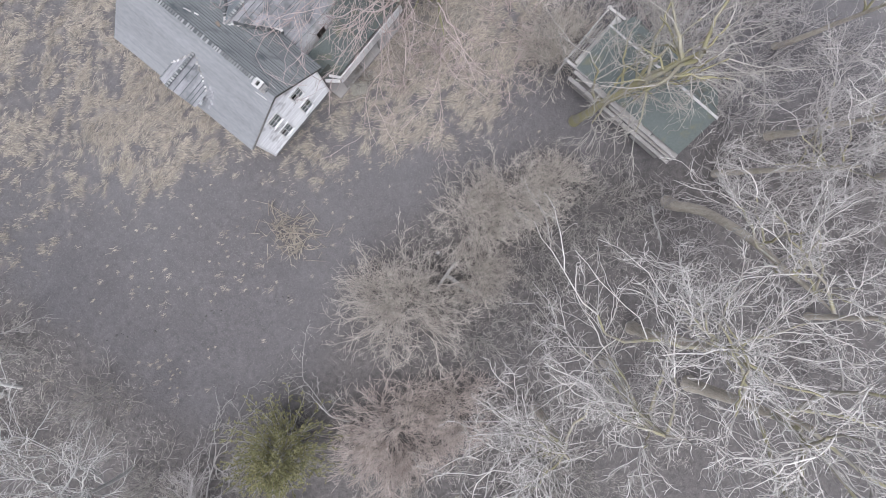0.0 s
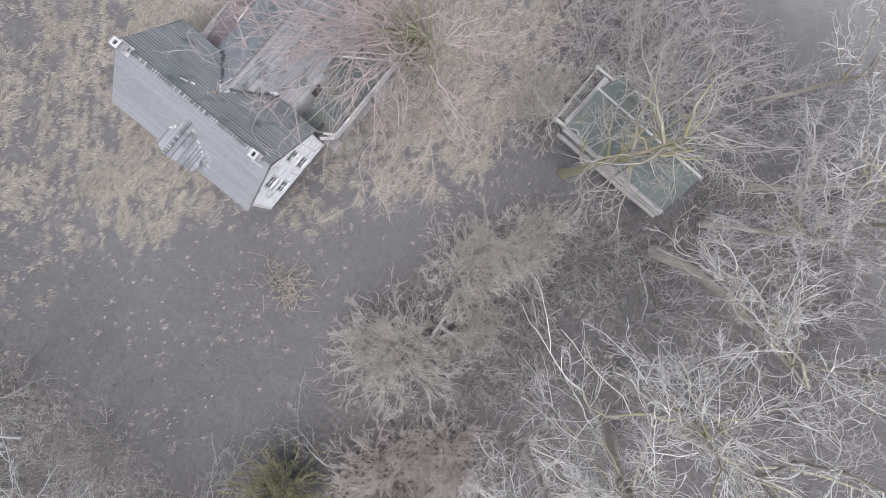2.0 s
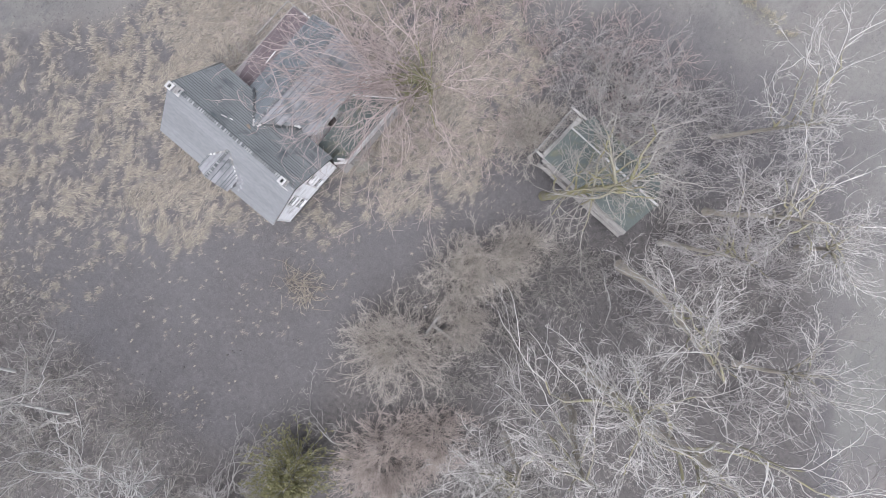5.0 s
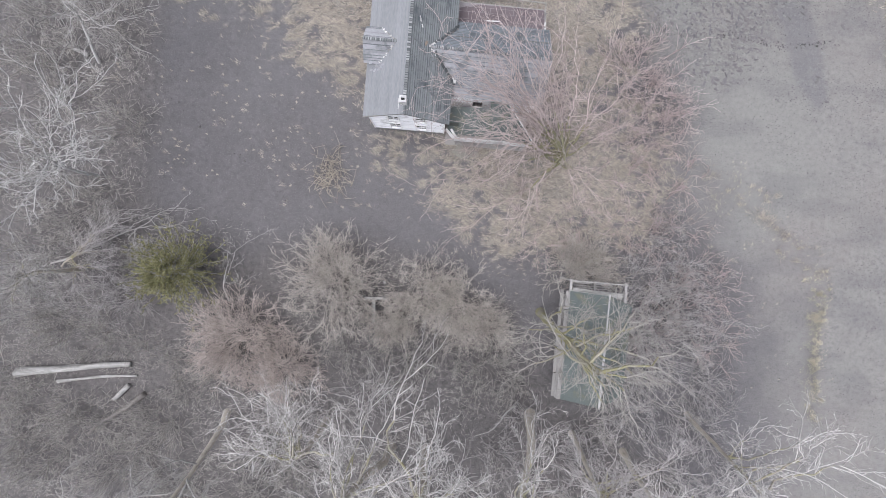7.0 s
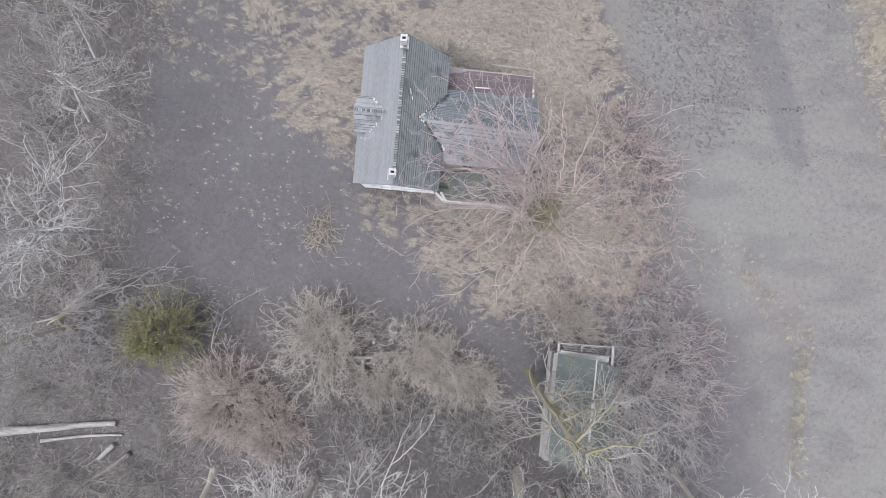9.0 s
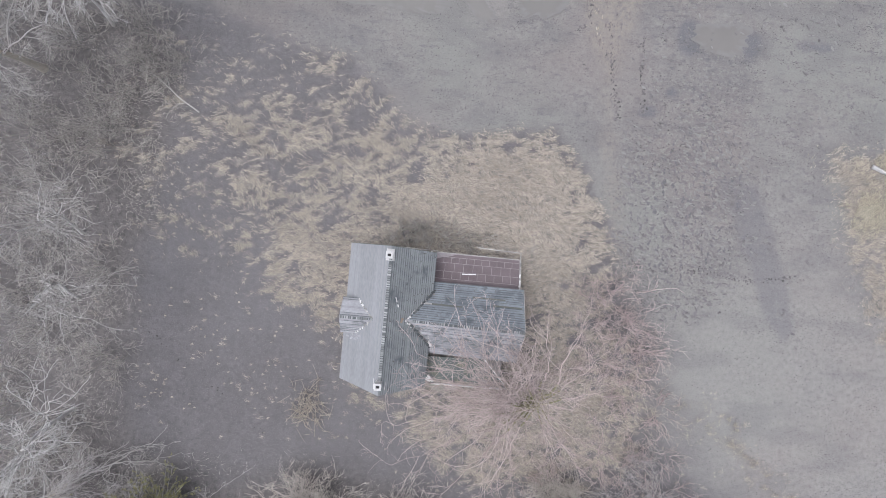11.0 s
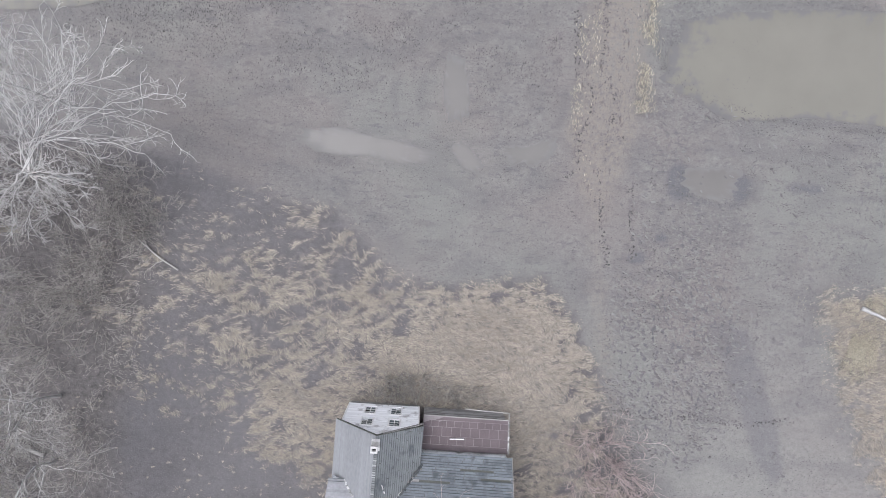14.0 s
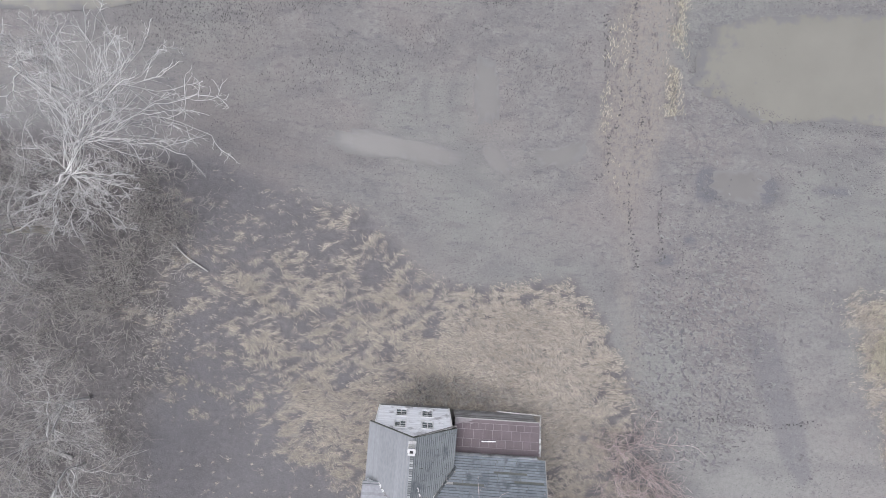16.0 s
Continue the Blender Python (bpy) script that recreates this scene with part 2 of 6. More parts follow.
def link_arrays(name, verts, quads, material, parent=None, label="", smooth=True, tris=None):
    """The same from numpy arrays, for large meshes."""
    me = bpy.data.meshes.new(name)
    verts = np.asarray(verts, np.float32).reshape(-1, 3)
    quads = np.zeros((0, 4), np.int32) if quads is None else np.asarray(quads, np.int32).reshape(-1, 4)
    tris = np.zeros((0, 3), np.int32) if tris is None else np.asarray(tris, np.int32).reshape(-1, 3)
    me.vertices.add(len(verts))
    me.vertices.foreach_set("co", verts.ravel())
    loops = np.concatenate([quads.ravel(), tris.ravel()])
    me.loops.add(len(loops))
    me.loops.foreach_set("vertex_index", loops)
    starts = np.concatenate([np.arange(len(quads)) * 4, len(quads) * 4 + np.arange(len(tris)) * 3])
    me.polygons.add(len(starts))
    me.polygons.foreach_set("loop_start", starts.astype(np.int32))
    me.polygons.foreach_set("use_smooth", np.full(len(starts), smooth))
    me.update(calc_edges=True)
    if material:
        me.materials.append(material)
    ob = new(name, me)
    if parent:
        ob.parent = parent
    if label:
        ob["label"] = label
    return ob


def thing(name, label, category, group="", kind="", at=(0, 0, 0), turn=0.0):
    """An empty at a thing's base, which carries its parts."""
    ob = new(name)
    ob.matrix_basis = pose(*at, 0, 0, turn)
    return tagged(ob, label, category, group, kind)


BOX_FACES = ((0, 3, 2, 1), (4, 5, 6, 7), (0, 1, 5, 4), (1, 2, 6, 5), (2, 3, 7, 6), (3, 0, 4, 7))


class Solid:
    """Gathers boxes, beams and slabs into one mesh."""

    def __init__(self):
        self.v, self.f = [], []

    def hexa(self, eight):
        k = len(self.v)
        self.v += [tuple(p) for p in eight]
        self.f += [tuple(k + i for i in face) for face in BOX_FACES]
        return self

    def box(self, x0, y0, z0, x1, y1, z1):
        return self.hexa([(x0, y0, z0), (x1, y0, z0), (x1, y1, z0), (x0, y1, z0), (x0, y0, z1), (x1, y0, z1), (x1, y1, z1), (x0, y1, z1)])

    def slab(self, four, thick, way=(0, 0, 1)):
        """A plate whose upper face has the four corners."""
        d = Vector(way) * thick
        return self.hexa([Vector(p) - d for p in four] + [Vector(p) for p in four])

    def beam(self, a, b, w, h, up=(0, 0, 1)):
        a, b = Vector(a), Vector(b)
        ahead = (b - a).normalized()
        side = ahead.cross(Vector(up))
        side = (side.normalized() if side.length > 1e-4 else Vector((1, 0, 0))) * (w / 2)
        top = side.cross(ahead).normalized() * (h / 2)
        ring = [-side - top, side - top, side + top, -side + top]
        return self.hexa([a + r for r in ring] + [b + r for r in ring])

    def put(self, name, material, parent=None, label=""):
        ob = link_mesh(name, self.v, self.f, material, parent, label)
        return ob


# smooth value noise on arrays
GRID = np.random.RandomState(5).rand(256, 256)


def vnoise(x, y, scale):
    x, y = np.asarray(x) / scale + 77.3, np.asarray(y) / scale + 41.9
    i, j = np.floor(x).astype(int), np.floor(y).astype(int)
    u, v = x - i, y - j
    u, v = u * u * (3 - 2 * u), v * v * (3 - 2 * v)
    g = lambda a, b: GRID[a % 256, b % 256]
    return (g(i, j) * (1 - u) + g(i + 1, j) * u) * (1 - v) + (g(i, j + 1) * (1 - u) + g(i + 1, j + 1) * u) * v


def fnoise(x, y, scale):
    return (vnoise(x, y, scale) + 0.5 * vnoise(x, y, scale / 2.1) + 0.25 * vnoise(x, y, scale / 4.3)) / 1.75


def inside(x, y, outline):
    """Signed distance to a closed outline, positive within it."""
    x, y = np.asarray(x, float), np.asarray(y, float)
    best, odd = np.full(x.shape, 1e9), np.zeros(x.shape, bool)
    for (ax, ay), (bx, by) in zip(outline, outline[1:] + outline[:1]):
        dx, dy = bx - ax, by - ay
        t = np.clip(((x - ax) * dx + (y - ay) * dy) / (dx * dx + dy * dy), 0, 1)
        best = np.minimum(best, np.hypot(x - ax - t * dx, y - ay - t * dy))
        cross = ((ay > y) != (by > y)) & (x < (bx - ax) * (y - ay) / (by - ay + 1e-9) + ax)
        odd ^= cross
    return np.where(odd, best, -best)


def along(x, y, line):
    """Distance to an open line."""
    best = np.full(np.shape(x), 1e9)
    for (ax, ay), (bx, by) in zip(line[:-1], line[1:]):
        dx, dy = bx - ax, by - ay
        t = np.clip(((x - ax) * dx + (y - ay) * dy) / (dx * dx + dy * dy), 0, 1)
        best = np.minimum(best, np.hypot(x - ax - t * dx, y - ay - t * dy))
    return best


def ramp(v, a, b):
    t = np.clip((v - a) / (b - a), 0, 1)
    return t * t * (3 - 2 * t)


# ---- ground ----
STRAW = [(-24, 32.5), (-12.6, 31.5), (-5.9, 29.9), (0, 24.4), (6, 23.2), (15, 24.7), (17.6, 21.5), (21.4, 14.7), (23, 6), (28, -2), (25, -9), (18, -13), (10, -12.5), (5, -8), (1, -4.5), (-3, -3), (-5.5, 1), (-8.5, 4.5), (-14, 6.5), (-20, 8.5), (-28, 11), (-30, 20), (-28, 27)]
STRAW_EAST = [(44, 25.5), (52, 27.5), (70, 24), (74, -2), (58, 1), (52, 6), (47.5, 14)]
FIELD = [(-60, 36), (-24, 34.5), (-12.6, 32), (-5.9, 30.2), (0, 24.6), (6, 23.4), (15, 24.9), (18, 21.5), (22, 14.7), (24, 7), (28, 1), (33, -4), (38, -9), (41.5, -14), (43, -22), (44, -36), (38, -46), (30, -49), (22, -53), (14, -61), (8, -74), (0, -120), (300, -120), (300, 300), (-300, 300), (-300, 60)]
WOODS = [(-25, 29), (-23, 21), (-24.5, 14), (-26, 6), (-26, -4), (-24, -12), (-16, -13.5), (-8, -12), (0, -12.5), (8, -15), (12, -17), (15, -24), (22, -28), (30, -34), (33, -41), (29, -46), (21, -50), (12, -59), (5, -74), (-4, -120), (-120, -120), (-120, 36), (-30, 36)]
RUTS = [(21.5, 75), (20.6, 54), (20, 44), (19.6, 36), (20.3, 29), (21.5, 20), (24, 10)]
WET = [(33.0, 21.6), (36.8, 21.4), (40.6, 13.0), (42.1, 6.4), (41.4, 5.6), (38.9, 8.6), (36.4, 14.0)]


def zones(x, y):
    w = fnoise(x, y, 5.0) * 3.2 - 1.6 + (fnoise(x, y, 1.3) - 0.5) * 1.6
    worn = ramp(-y, -3, 6) * ramp(x, 22, 27)
    edge = inside(x, y, FIELD) + w * (0.6 + worn)
    field = ramp((edge + 1 + 7 * worn) / (1 + 4.5 * worn), 0, 2)
    woods = ramp(inside(x, y, WOODS) + w, -2.5, 2.5)
    wet = 0.55 * ramp(inside(x, y, WET) + 0.3 * w, -0.5, 0.4)
    soaked = np.max([ramp(1.0 - np.hypot((x - cx) / rx, (y - cy) / ry) + 0.25 * w, 0, 0.4) for cx, cy, rx, ry in ((28.2, 36.0, 1.3, 1.9), (34.6, 36.1, 1.3, 1.7), (24.4, 27.9, 1.5, 1.0), (26.8, 30.2, 0.6, 0.5), (41.5, 36.5, 2.6, 0.8))], axis=0)
    wet = np.maximum(wet, 0.85 * soaked)
    ruts = ramp(1.0 + 2.4 * ramp(y, 30, 40) + 0.7 * w - along(x, y, RUTS), -0.8, 1.2) * (0.6 + 0.4 * ramp(y, 26, 38))
    return cover(x, y, field), field, woods, wet, ruts


def cover(x, y, field):
    """How thickly dead grass covers the ground: clumps that thin out towards the lawn."""
    wave = 0.6 * (fnoise(x + 30, y, 6.0) - 0.5)
    p, q = x + wave, y - 0.25 * x + wave
    clump = 0.27 * fnoise(p, 1.4 * q, 2.2) + 0.37 * fnoise(p, 2.2 * q, 1.0) + 0.36 * fnoise(p, 2.2 * q, 0.42)
    depth = np.clip(inside(x, y, STRAW) / 7.0, -1, 1)
    dense = ramp(9.5 - np.hypot((x - 10.5) / 1.05, y - 15.5), -3, 5)
    mound = ramp(3.6 - np.hypot(x + 10.0, (y - 8.0) * 0.9), -1, 1.5)
    bank = ramp(3.0 - np.hypot(x + 5.5, (y - 7.0) * 0.4), -1, 2)
    south = ramp(7 - np.hypot((x - 9) / 1.3, y + 6.5), -1, 3)
    bare = np.max([ramp(1.0 - np.hypot((x - cx) / rx, (y - cy) / ry), 0, 0.6) for cx, cy, rx, ry in ((-20.7, 17.1, 4.2, 2.2), (-27.5, 13.3, 3.5, 1.8))], axis=0)
    gaps = 0.10 * (fnoise(x, y + 50, 0.55) - 0.5)
    west = ramp(clump + gaps + 0.10 * depth - 0.075 * ramp(-x, 1, 8) - 0.09 * bare - 0.04 * ramp(-x, 14, 20) + 0.17 * dense + 0.14 * mound + 0.05 * bank + 0.08 * south + 0.05 * ramp(7 - np.hypot(x - 20, (y + 4) * 0.8), -2, 4) - 0.025, 0.47, 0.60) * ramp(depth, -0.35, 0.05)
    east = ramp(clump + np.clip(inside(x, y, STRAW_EAST) / 12, -0.5, 0.14), 0.52, 0.62) * ramp(inside(x, y, STRAW_EAST), -3.5, 3.0)
    return np.maximum(west * (1 - field), east)


def damp(x, y):
    """Where the field is darker: the wet foot of the straw bank, soaked hollows and the arcs of old wheel tracks."""
    d = inside(x, y, FIELD)
    edge = 0.5 * np.exp(-(((d - 2.0) / 1.2) ** 2)) * ramp(fnoise(x, y, 4), 0.3, 0.6) * (x < 20)
    hollow = 0.4 * ramp(fnoise(x * 0.6 + 9, y * 1.3, 3.0), 0.52, 0.72)
    r = np.hypot(x - 8.5, (y - 42.5) * 1.05) + 1.2 * (fnoise(x, y, 5) - 0.5)
    arcs = np.maximum(0.5 * np.exp(-(((r - 7.0) / 0.5) ** 2)), 0.5 * np.exp(-(((r - 9.6) / 0.4) ** 2))) * ramp(fnoise(x, y, 3), 0.35, 0.55)
    rows = 0.4 * ramp(np.sin(1.9 * y - 0.25 * x + 5 * fnoise(x, y, 6)), 0.5, 0.95) * ramp(fnoise(x + 40, y, 5), 0.45, 0.62) * (x > 23) * ramp(y, 18, 26)
    old = 0.4 * ramp(np.sin(1.4 * (y - 0.22 * x) + 6 * fnoise(x, y, 9)), 0.55, 0.95) * ramp(fnoise(x, y + 30, 6), 0.4, 0.6) * (y > 38) * (x < 18)
    rim = 0.6 * np.exp(-(((np.hypot((x - 44.5) / 18.8, (y - 49.3) / 6.1) - 1.0 + 0.2 * (fnoise(x, y, 3) - 0.5)) / 0.09) ** 2)) + 0.7 * np.exp(-(((np.hypot((x - 32.4) / 3.5, (y - 35.9) / 1.8) - 1.0 + 0.5 * (fnoise(x, y, 2) - 0.5)) / 0.25) ** 2)) * ramp(40 - y, 0, 3)
    return np.clip(np.maximum.reduce([edge, hollow, arcs, rows, old, rim]), 0, 1)


def trodden(x, y):
    """Where hoofs have churned the mud: thick beside the ruts, thinner over the east of the field."""
    w = 5 * (fnoise(x, y, 5) - 0.5)
    core = ramp(7.5 + w - np.hypot((x - 28.5) * 0.95, (y - 17) * 0.55), -2, 3)
    east = 0.55 * ramp(x + w, 22, 26) * ramp(y + w, 20, 30) * ramp(fnoise(x + 15, y, 7), 0.35, 0.6)
    return np.clip(np.maximum(core, east), 0, 1)


def relief(x, y):
    straw, field, woods, wet, ruts = zones(x, y)
    d = along(x, y, RUTS)
    z = 0.06 * (fnoise(x, y, 6) - 0.5) + 0.03 * (fnoise(x, y, 0.9) - 0.5)
    z = z + field * 0.05 * (fnoise(x, y, 1.1) - 0.5)
    clods = ramp(fnoise(x, y, 1.6), 0.5, 0.75) * ramp(10 - np.hypot(x - 28, (y - 18) * 0.8), -2, 4)
    z = z + 0.14 * clods * field
    groove = np.exp(-((d - 0.75 + 0.2 * (fnoise(x, y, 3) - 0.5)) / 0.22) ** 2)
    z = z - 0.10 * ruts * groove * ramp(fnoise(x, y, 2.2), 0.3, 0.55)
    z = z + straw * 0.10 * fnoise(x, y, 1.2)
    return z - 0.05 * wet


def ground_material():
    m = bpy.data.materials.new("winter_ground")
    m.use_nodes = True
    n, l = m.node_tree.nodes, m.node_tree.links
    b = n["Principled BSDF"]
    b.inputs["Specular IOR Level"].default_value = 0.2
    geo = n.new("ShaderNodeNewGeometry")

    def tex(scale, detail=5.0, rough=0.55, stretch=None):
        t = n.new("ShaderNodeTexNoise")
        t.inputs["Scale"].default_value, t.inputs["Detail"].default_value, t.inputs["Roughness"].default_value = scale, detail, rough
        if stretch:
            mp = n.new("ShaderNodeMapping")
            mp.inputs["Scale"].default_value = stretch
            l.new(geo.outputs["Position"], mp.inputs["Vector"])
            l.new(mp.outputs["Vector"], t.inputs["Vector"])
        else:
            l.new(geo.outputs["Position"], t.inputs["Vector"])
        return t.outputs["Fac"]

    def rng(socket, a, c):
        r = n.new("ShaderNodeMapRange")
        r.inputs["From Min"].default_value, r.inputs["From Max"].default_value = a, c
        l.new(socket, r.inputs["Value"])
        return r.outputs["Result"]

    def blend(fac, one, two):
        x = n.new("ShaderNodeMix")
        x.data_type = "RGBA"
        l.new(fac, x.inputs[0])
        for socket, v in ((x.inputs[6], one), (x.inputs[7], two)):
            if isinstance(v, tuple):
                socket.default_value = (*v, 1)
            else:
                l.new(v, socket)
        return x.outputs[2]

    def times(a, c):
        x = n.new("ShaderNodeMath")
        x.operation = "MULTIPLY"
        l.new(a, x.inputs[0])
        if isinstance(c, float):
            x.inputs[1].default_value = c
        else:
            l.new(c, x.inputs[1])
        return x.outputs[0]

    def zone(name):
        a = n.new("ShaderNodeAttribute")
        a.attribute_name = name
        return a.outputs["Fac"]

    broad, mid, fine, grain = tex(0.07), tex(0.5, 6.0, 0.65), tex(2.0, 5.0, 0.6), tex(7.0, 2.0, 0.6)
    lawn = blend(rng(fine, 0.3, 0.7), LAWN_DARK, LAWN_LIGHT)
    lawn = blend(times(rng(mid, 0.42, 0.62), 0.45), lawn, LAWN_DARK)
    lawn = blend(times(rng(broad, 0.45, 0.68), 0.5), lawn, LAWN_BLUE)
    field = blend(rng(fine, 0.25, 0.75), FIELD_DARK, FIELD_LIGHT)
    field = blend(times(rng(mid, 0.45, 0.62), 0.5), field, FIELD_DARK)
    field = blend(times(rng(tex(1.0, 4.0, 0.6, (0.8, 1.5, 1)), 0.56, 0.64), 0.6), field, FIELD_DAMP)
    field = blend(times(rng(broad, 0.46, 0.62), 0.5), field, FIELD_BROWN)
    field = blend(times(rng(tex(0.045), 0.46, 0.6), 0.8), field, FIELD_GREEN)
    field = blend(times(rng(tex(0.35, 5.0, 0.6, (0.5, 1.5, 1)), 0.57, 0.66), 0.5), field, FIELD_DARK)
    field = blend(times(times(zone("dry"), rng(fine, 0.25, 0.6)), 0.6), field, FIELD_PALE)
    field = blend(times(zone("damp"), 0.75), field, FIELD_DAMP)
    # hoof relief shaded by colour: lump tops painted paler, hollows painted darker
    pit_shade = rng(tex(1.5, 4.0, 0.6, (1.25, 0.85, 1)), 0.555, 0.62)
    lumps = rng(tex(1.9, 4.0, 0.6, (1.0, 1.3, 1.7)), 0.52, 0.62)
    field = blend(times(times(lumps, zone("churn")), 0.75), field, FIELD_PALE)
    field = blend(times(times(pit_shade, zone("churn")), 0.8), field, PIT_DARK)
    dashes = times(rng(tex(1.1, 4.0, 0.65, (0.5, 1.9, 1)), 0.575, 0.63), rng(tex(0.12), 0.42, 0.58))
    north = n.new("ShaderNodeMapRange")
    north.inputs["To Min"].default_value, north.inputs["To Max"].default_value = 0.55, 0.0
    l.new(zone("dry"), north.inputs["Value"])
    field = blend(times(dashes, north.outputs["Result"]), field, PIT_DARK)
    ticks = times(rng(tex(4.0, 2.0, 0.5, (1.0, 2.2, 1)), 0.60, 0.66), rng(tex(0.22), 0.42, 0.6))
    field = blend(times(ticks, 0.55), field, SPECK)
    woods = blend(rng(fine, 0.32, 0.68), WOODS_DARK, WOODS_LIGHT)
    straw = blend(rng(fine, 0.32, 0.68), STRAW_DARK, STRAW_LIGHT)
    c = blend(zone("woods"), lawn, woods)
    c = blend(zone("field"), c, field)
    c = blend(times(zone("straw"), 0.78), c, straw)
    c = blend(times(zone("ruts"), rng(fine, 0.32, 0.60)), c, RUT_BROWN)
    crack = rng(tex(1.6, 5.0, 0.7, (1.0, 0.35, 1)), 0.57, 0.66)
    c = blend(times(times(crack, zone("ruts")), 0.6), c, SPECK)
    c = blend(times(times(zone("wet"), rng(tex(0.8), 0.2, 0.45)), 0.95), c, WET_DARK)
    speck = rng(tex(4.6, 2.0, 0.6), 0.60, 0.67)
    dry_land = n.new("ShaderNodeMapRange")
    dry_land.inputs["To Min"].default_value, dry_land.inputs["To Max"].default_value = 0.2, 0.18
    l.new(zone("field"), dry_land.inputs["Value"])
    c = blend(times(speck, dry_land.outputs["Result"]), c, SPECK)
    c = blend(times(rng(grain, 0.53, 0.70), 0.3), c, SPECK_LIGHT)
    l.new(c, b.inputs["Base Color"])
    b.inputs["Roughness"].default_value = 0.95
    h = n.new("ShaderNodeMath")
    h.operation = "MULTIPLY_ADD"
    l.new(fine, h.inputs[0])
    h.inputs[1].default_value = 2.0
    knead = n.new("ShaderNodeMath")
    knead.operation = "MULTIPLY_ADD"
    l.new(times(lumps, zone("churn")), knead.inputs[0])
    knead.inputs[1].default_value = 1.6
    l.new(grain, knead.inputs[2])
    l.new(knead.outputs[0], h.inputs[2])
    bp = n.new("ShaderNodeBump")
    bp.inputs["Strength"].default_value, bp.inputs["Distance"].default_value = 0.55, 0.08
    l.new(h.outputs[0], bp.inputs["Height"])
    l.new(bp.outputs["Normal"], b.inputs["Normal"])
    return m


LAWN_DARK, LAWN_LIGHT, LAWN_BLUE = (0.067, 0.063, 0.065), (0.113, 0.106, 0.108), (0.108, 0.104, 0.108)
FIELD_DARK, FIELD_LIGHT, FIELD_BROWN, FIELD_GREEN = (0.107, 0.101, 0.098), (0.175, 0.165, 0.158), (0.147, 0.128, 0.121), (0.144, 0.142, 0.133)
WOODS_DARK, WOODS_LIGHT = (0.050, 0.046, 0.046), (0.106, 0.097, 0.094)
STRAW_DARK, STRAW_LIGHT = (0.112, 0.1, 0.089), (0.24, 0.217, 0.193)
FIELD_PALE = (0.181, 0.174, 0.165)
PIT_DARK = (0.080, 0.079, 0.084)
FIELD_DAMP = (0.084, 0.082, 0.085)
RUT_BROWN, WET_DARK = (0.160, 0.142, 0.127), (0.088, 0.087, 0.094)
SPECK, SPECK_LIGHT = (0.039, 0.036, 0.039), (0.206, 0.198, 0.194)


def build_ground():
    near = np.arange(-66, 78.01, 0.4)
    far = np.array([82, 88, 100, 125, 170, 260, 450, 900, 2000.0])
    xs = np.concatenate([-far[::-1], near, far])
    ys = np.concatenate([-far[::-1], near - 6, far])
    gx, gy = np.meshgrid(xs, ys)
    nx, ny = len(xs), len(ys)
    z = relief(gx, gy)
    z[(np.abs(gx) > 80) | (np.abs(gy) > 80)] = 0
    i = (np.arange(ny - 1)[:, None] * nx + np.arange(nx - 1)).ravel()
    quads = np.stack([i, i + 1, i + nx + 1, i + nx], -1)
    ob = link_arrays("ground", np.stack([gx, gy, z], -1), quads, ground_material())
    for name, values in zip(("straw", "field", "woods", "wet", "ruts", "damp", "dry", "churn"), (*zones(gx, gy), damp(gx, gy), ramp(30 - gy, 0, 26) * ramp(gx + 6 * fnoise(gx, gy, 8), 26, 38), trodden(gx, gy))):
        layer = ob.data.attributes.new(name, "FLOAT", "POINT")
        layer.data.foreach_set("value", values.astype(np.float32).ravel())
    return tagged(ob, "grey winter lawn, straw and muddy field around a derelict farmhouse", "ground", kind="structure")


build_ground()


def puddle(name, centre, half, turn, seed, material, label, squeeze=0.0, z=0.03, ragged=0.2):
    """A flat sheet of water with a ragged shore."""
    a = np.linspace(0, 2 * math.pi, 96, endpoint=False)
    r = 1 + (0.4 if ragged > 0.1 else 0.2) * (fnoise(2 * np.cos(a) + seed * 9, 2 * np.sin(a) + seed * 5, 1.2) - 0.5) * 2 + ragged * (vnoise(9 * np.cos(a) + seed, 9 * np.sin(a), 1) - 0.5)
    blunt = lambda v: np.sign(v) * np.abs(v) ** 0.75
    px, py = half[0] * r * blunt(np.cos(a)), half[1] * r * blunt(np.sin(a))
    c, s = math.cos(radians(turn)), math.sin(radians(turn))
    x, y = centre[0] + c * px - s * py, centre[1] + s * px + c * py
    rings = (0.35, 0.6, 0.8, 0.92, 1.0)
    verts = [(centre[0], centre[1], z)] + [(centre[0] + k * (u - centre[0]), centre[1] + k * (v - centre[1]), z) for k in rings for u, v in zip(x, y)]
    faces = [(0, 1 + i, 1 + (i + 1) % 96) for i in range(96)]
    for k in range(len(rings) - 1):
        o = 1 + 96 * k
        faces += [(o + i, o + 96 + i, o + 96 + (i + 1) % 96, o + (i + 1) % 96) for i in range(96)]
    ob = link_mesh(name, verts, faces, material)
    depth = ob.data.attributes.new("depth", "FLOAT", "POINT")
    depth.data.foreach_set("value", [1.0] + [d for d in (0.9, 0.7, 0.45, 0.2, 0.0) for _ in range(96)])
    return tagged(ob, label, "puddle" if name == "puddle" else "pond", "field puddles" if name == "puddle" else "", kind="structure")


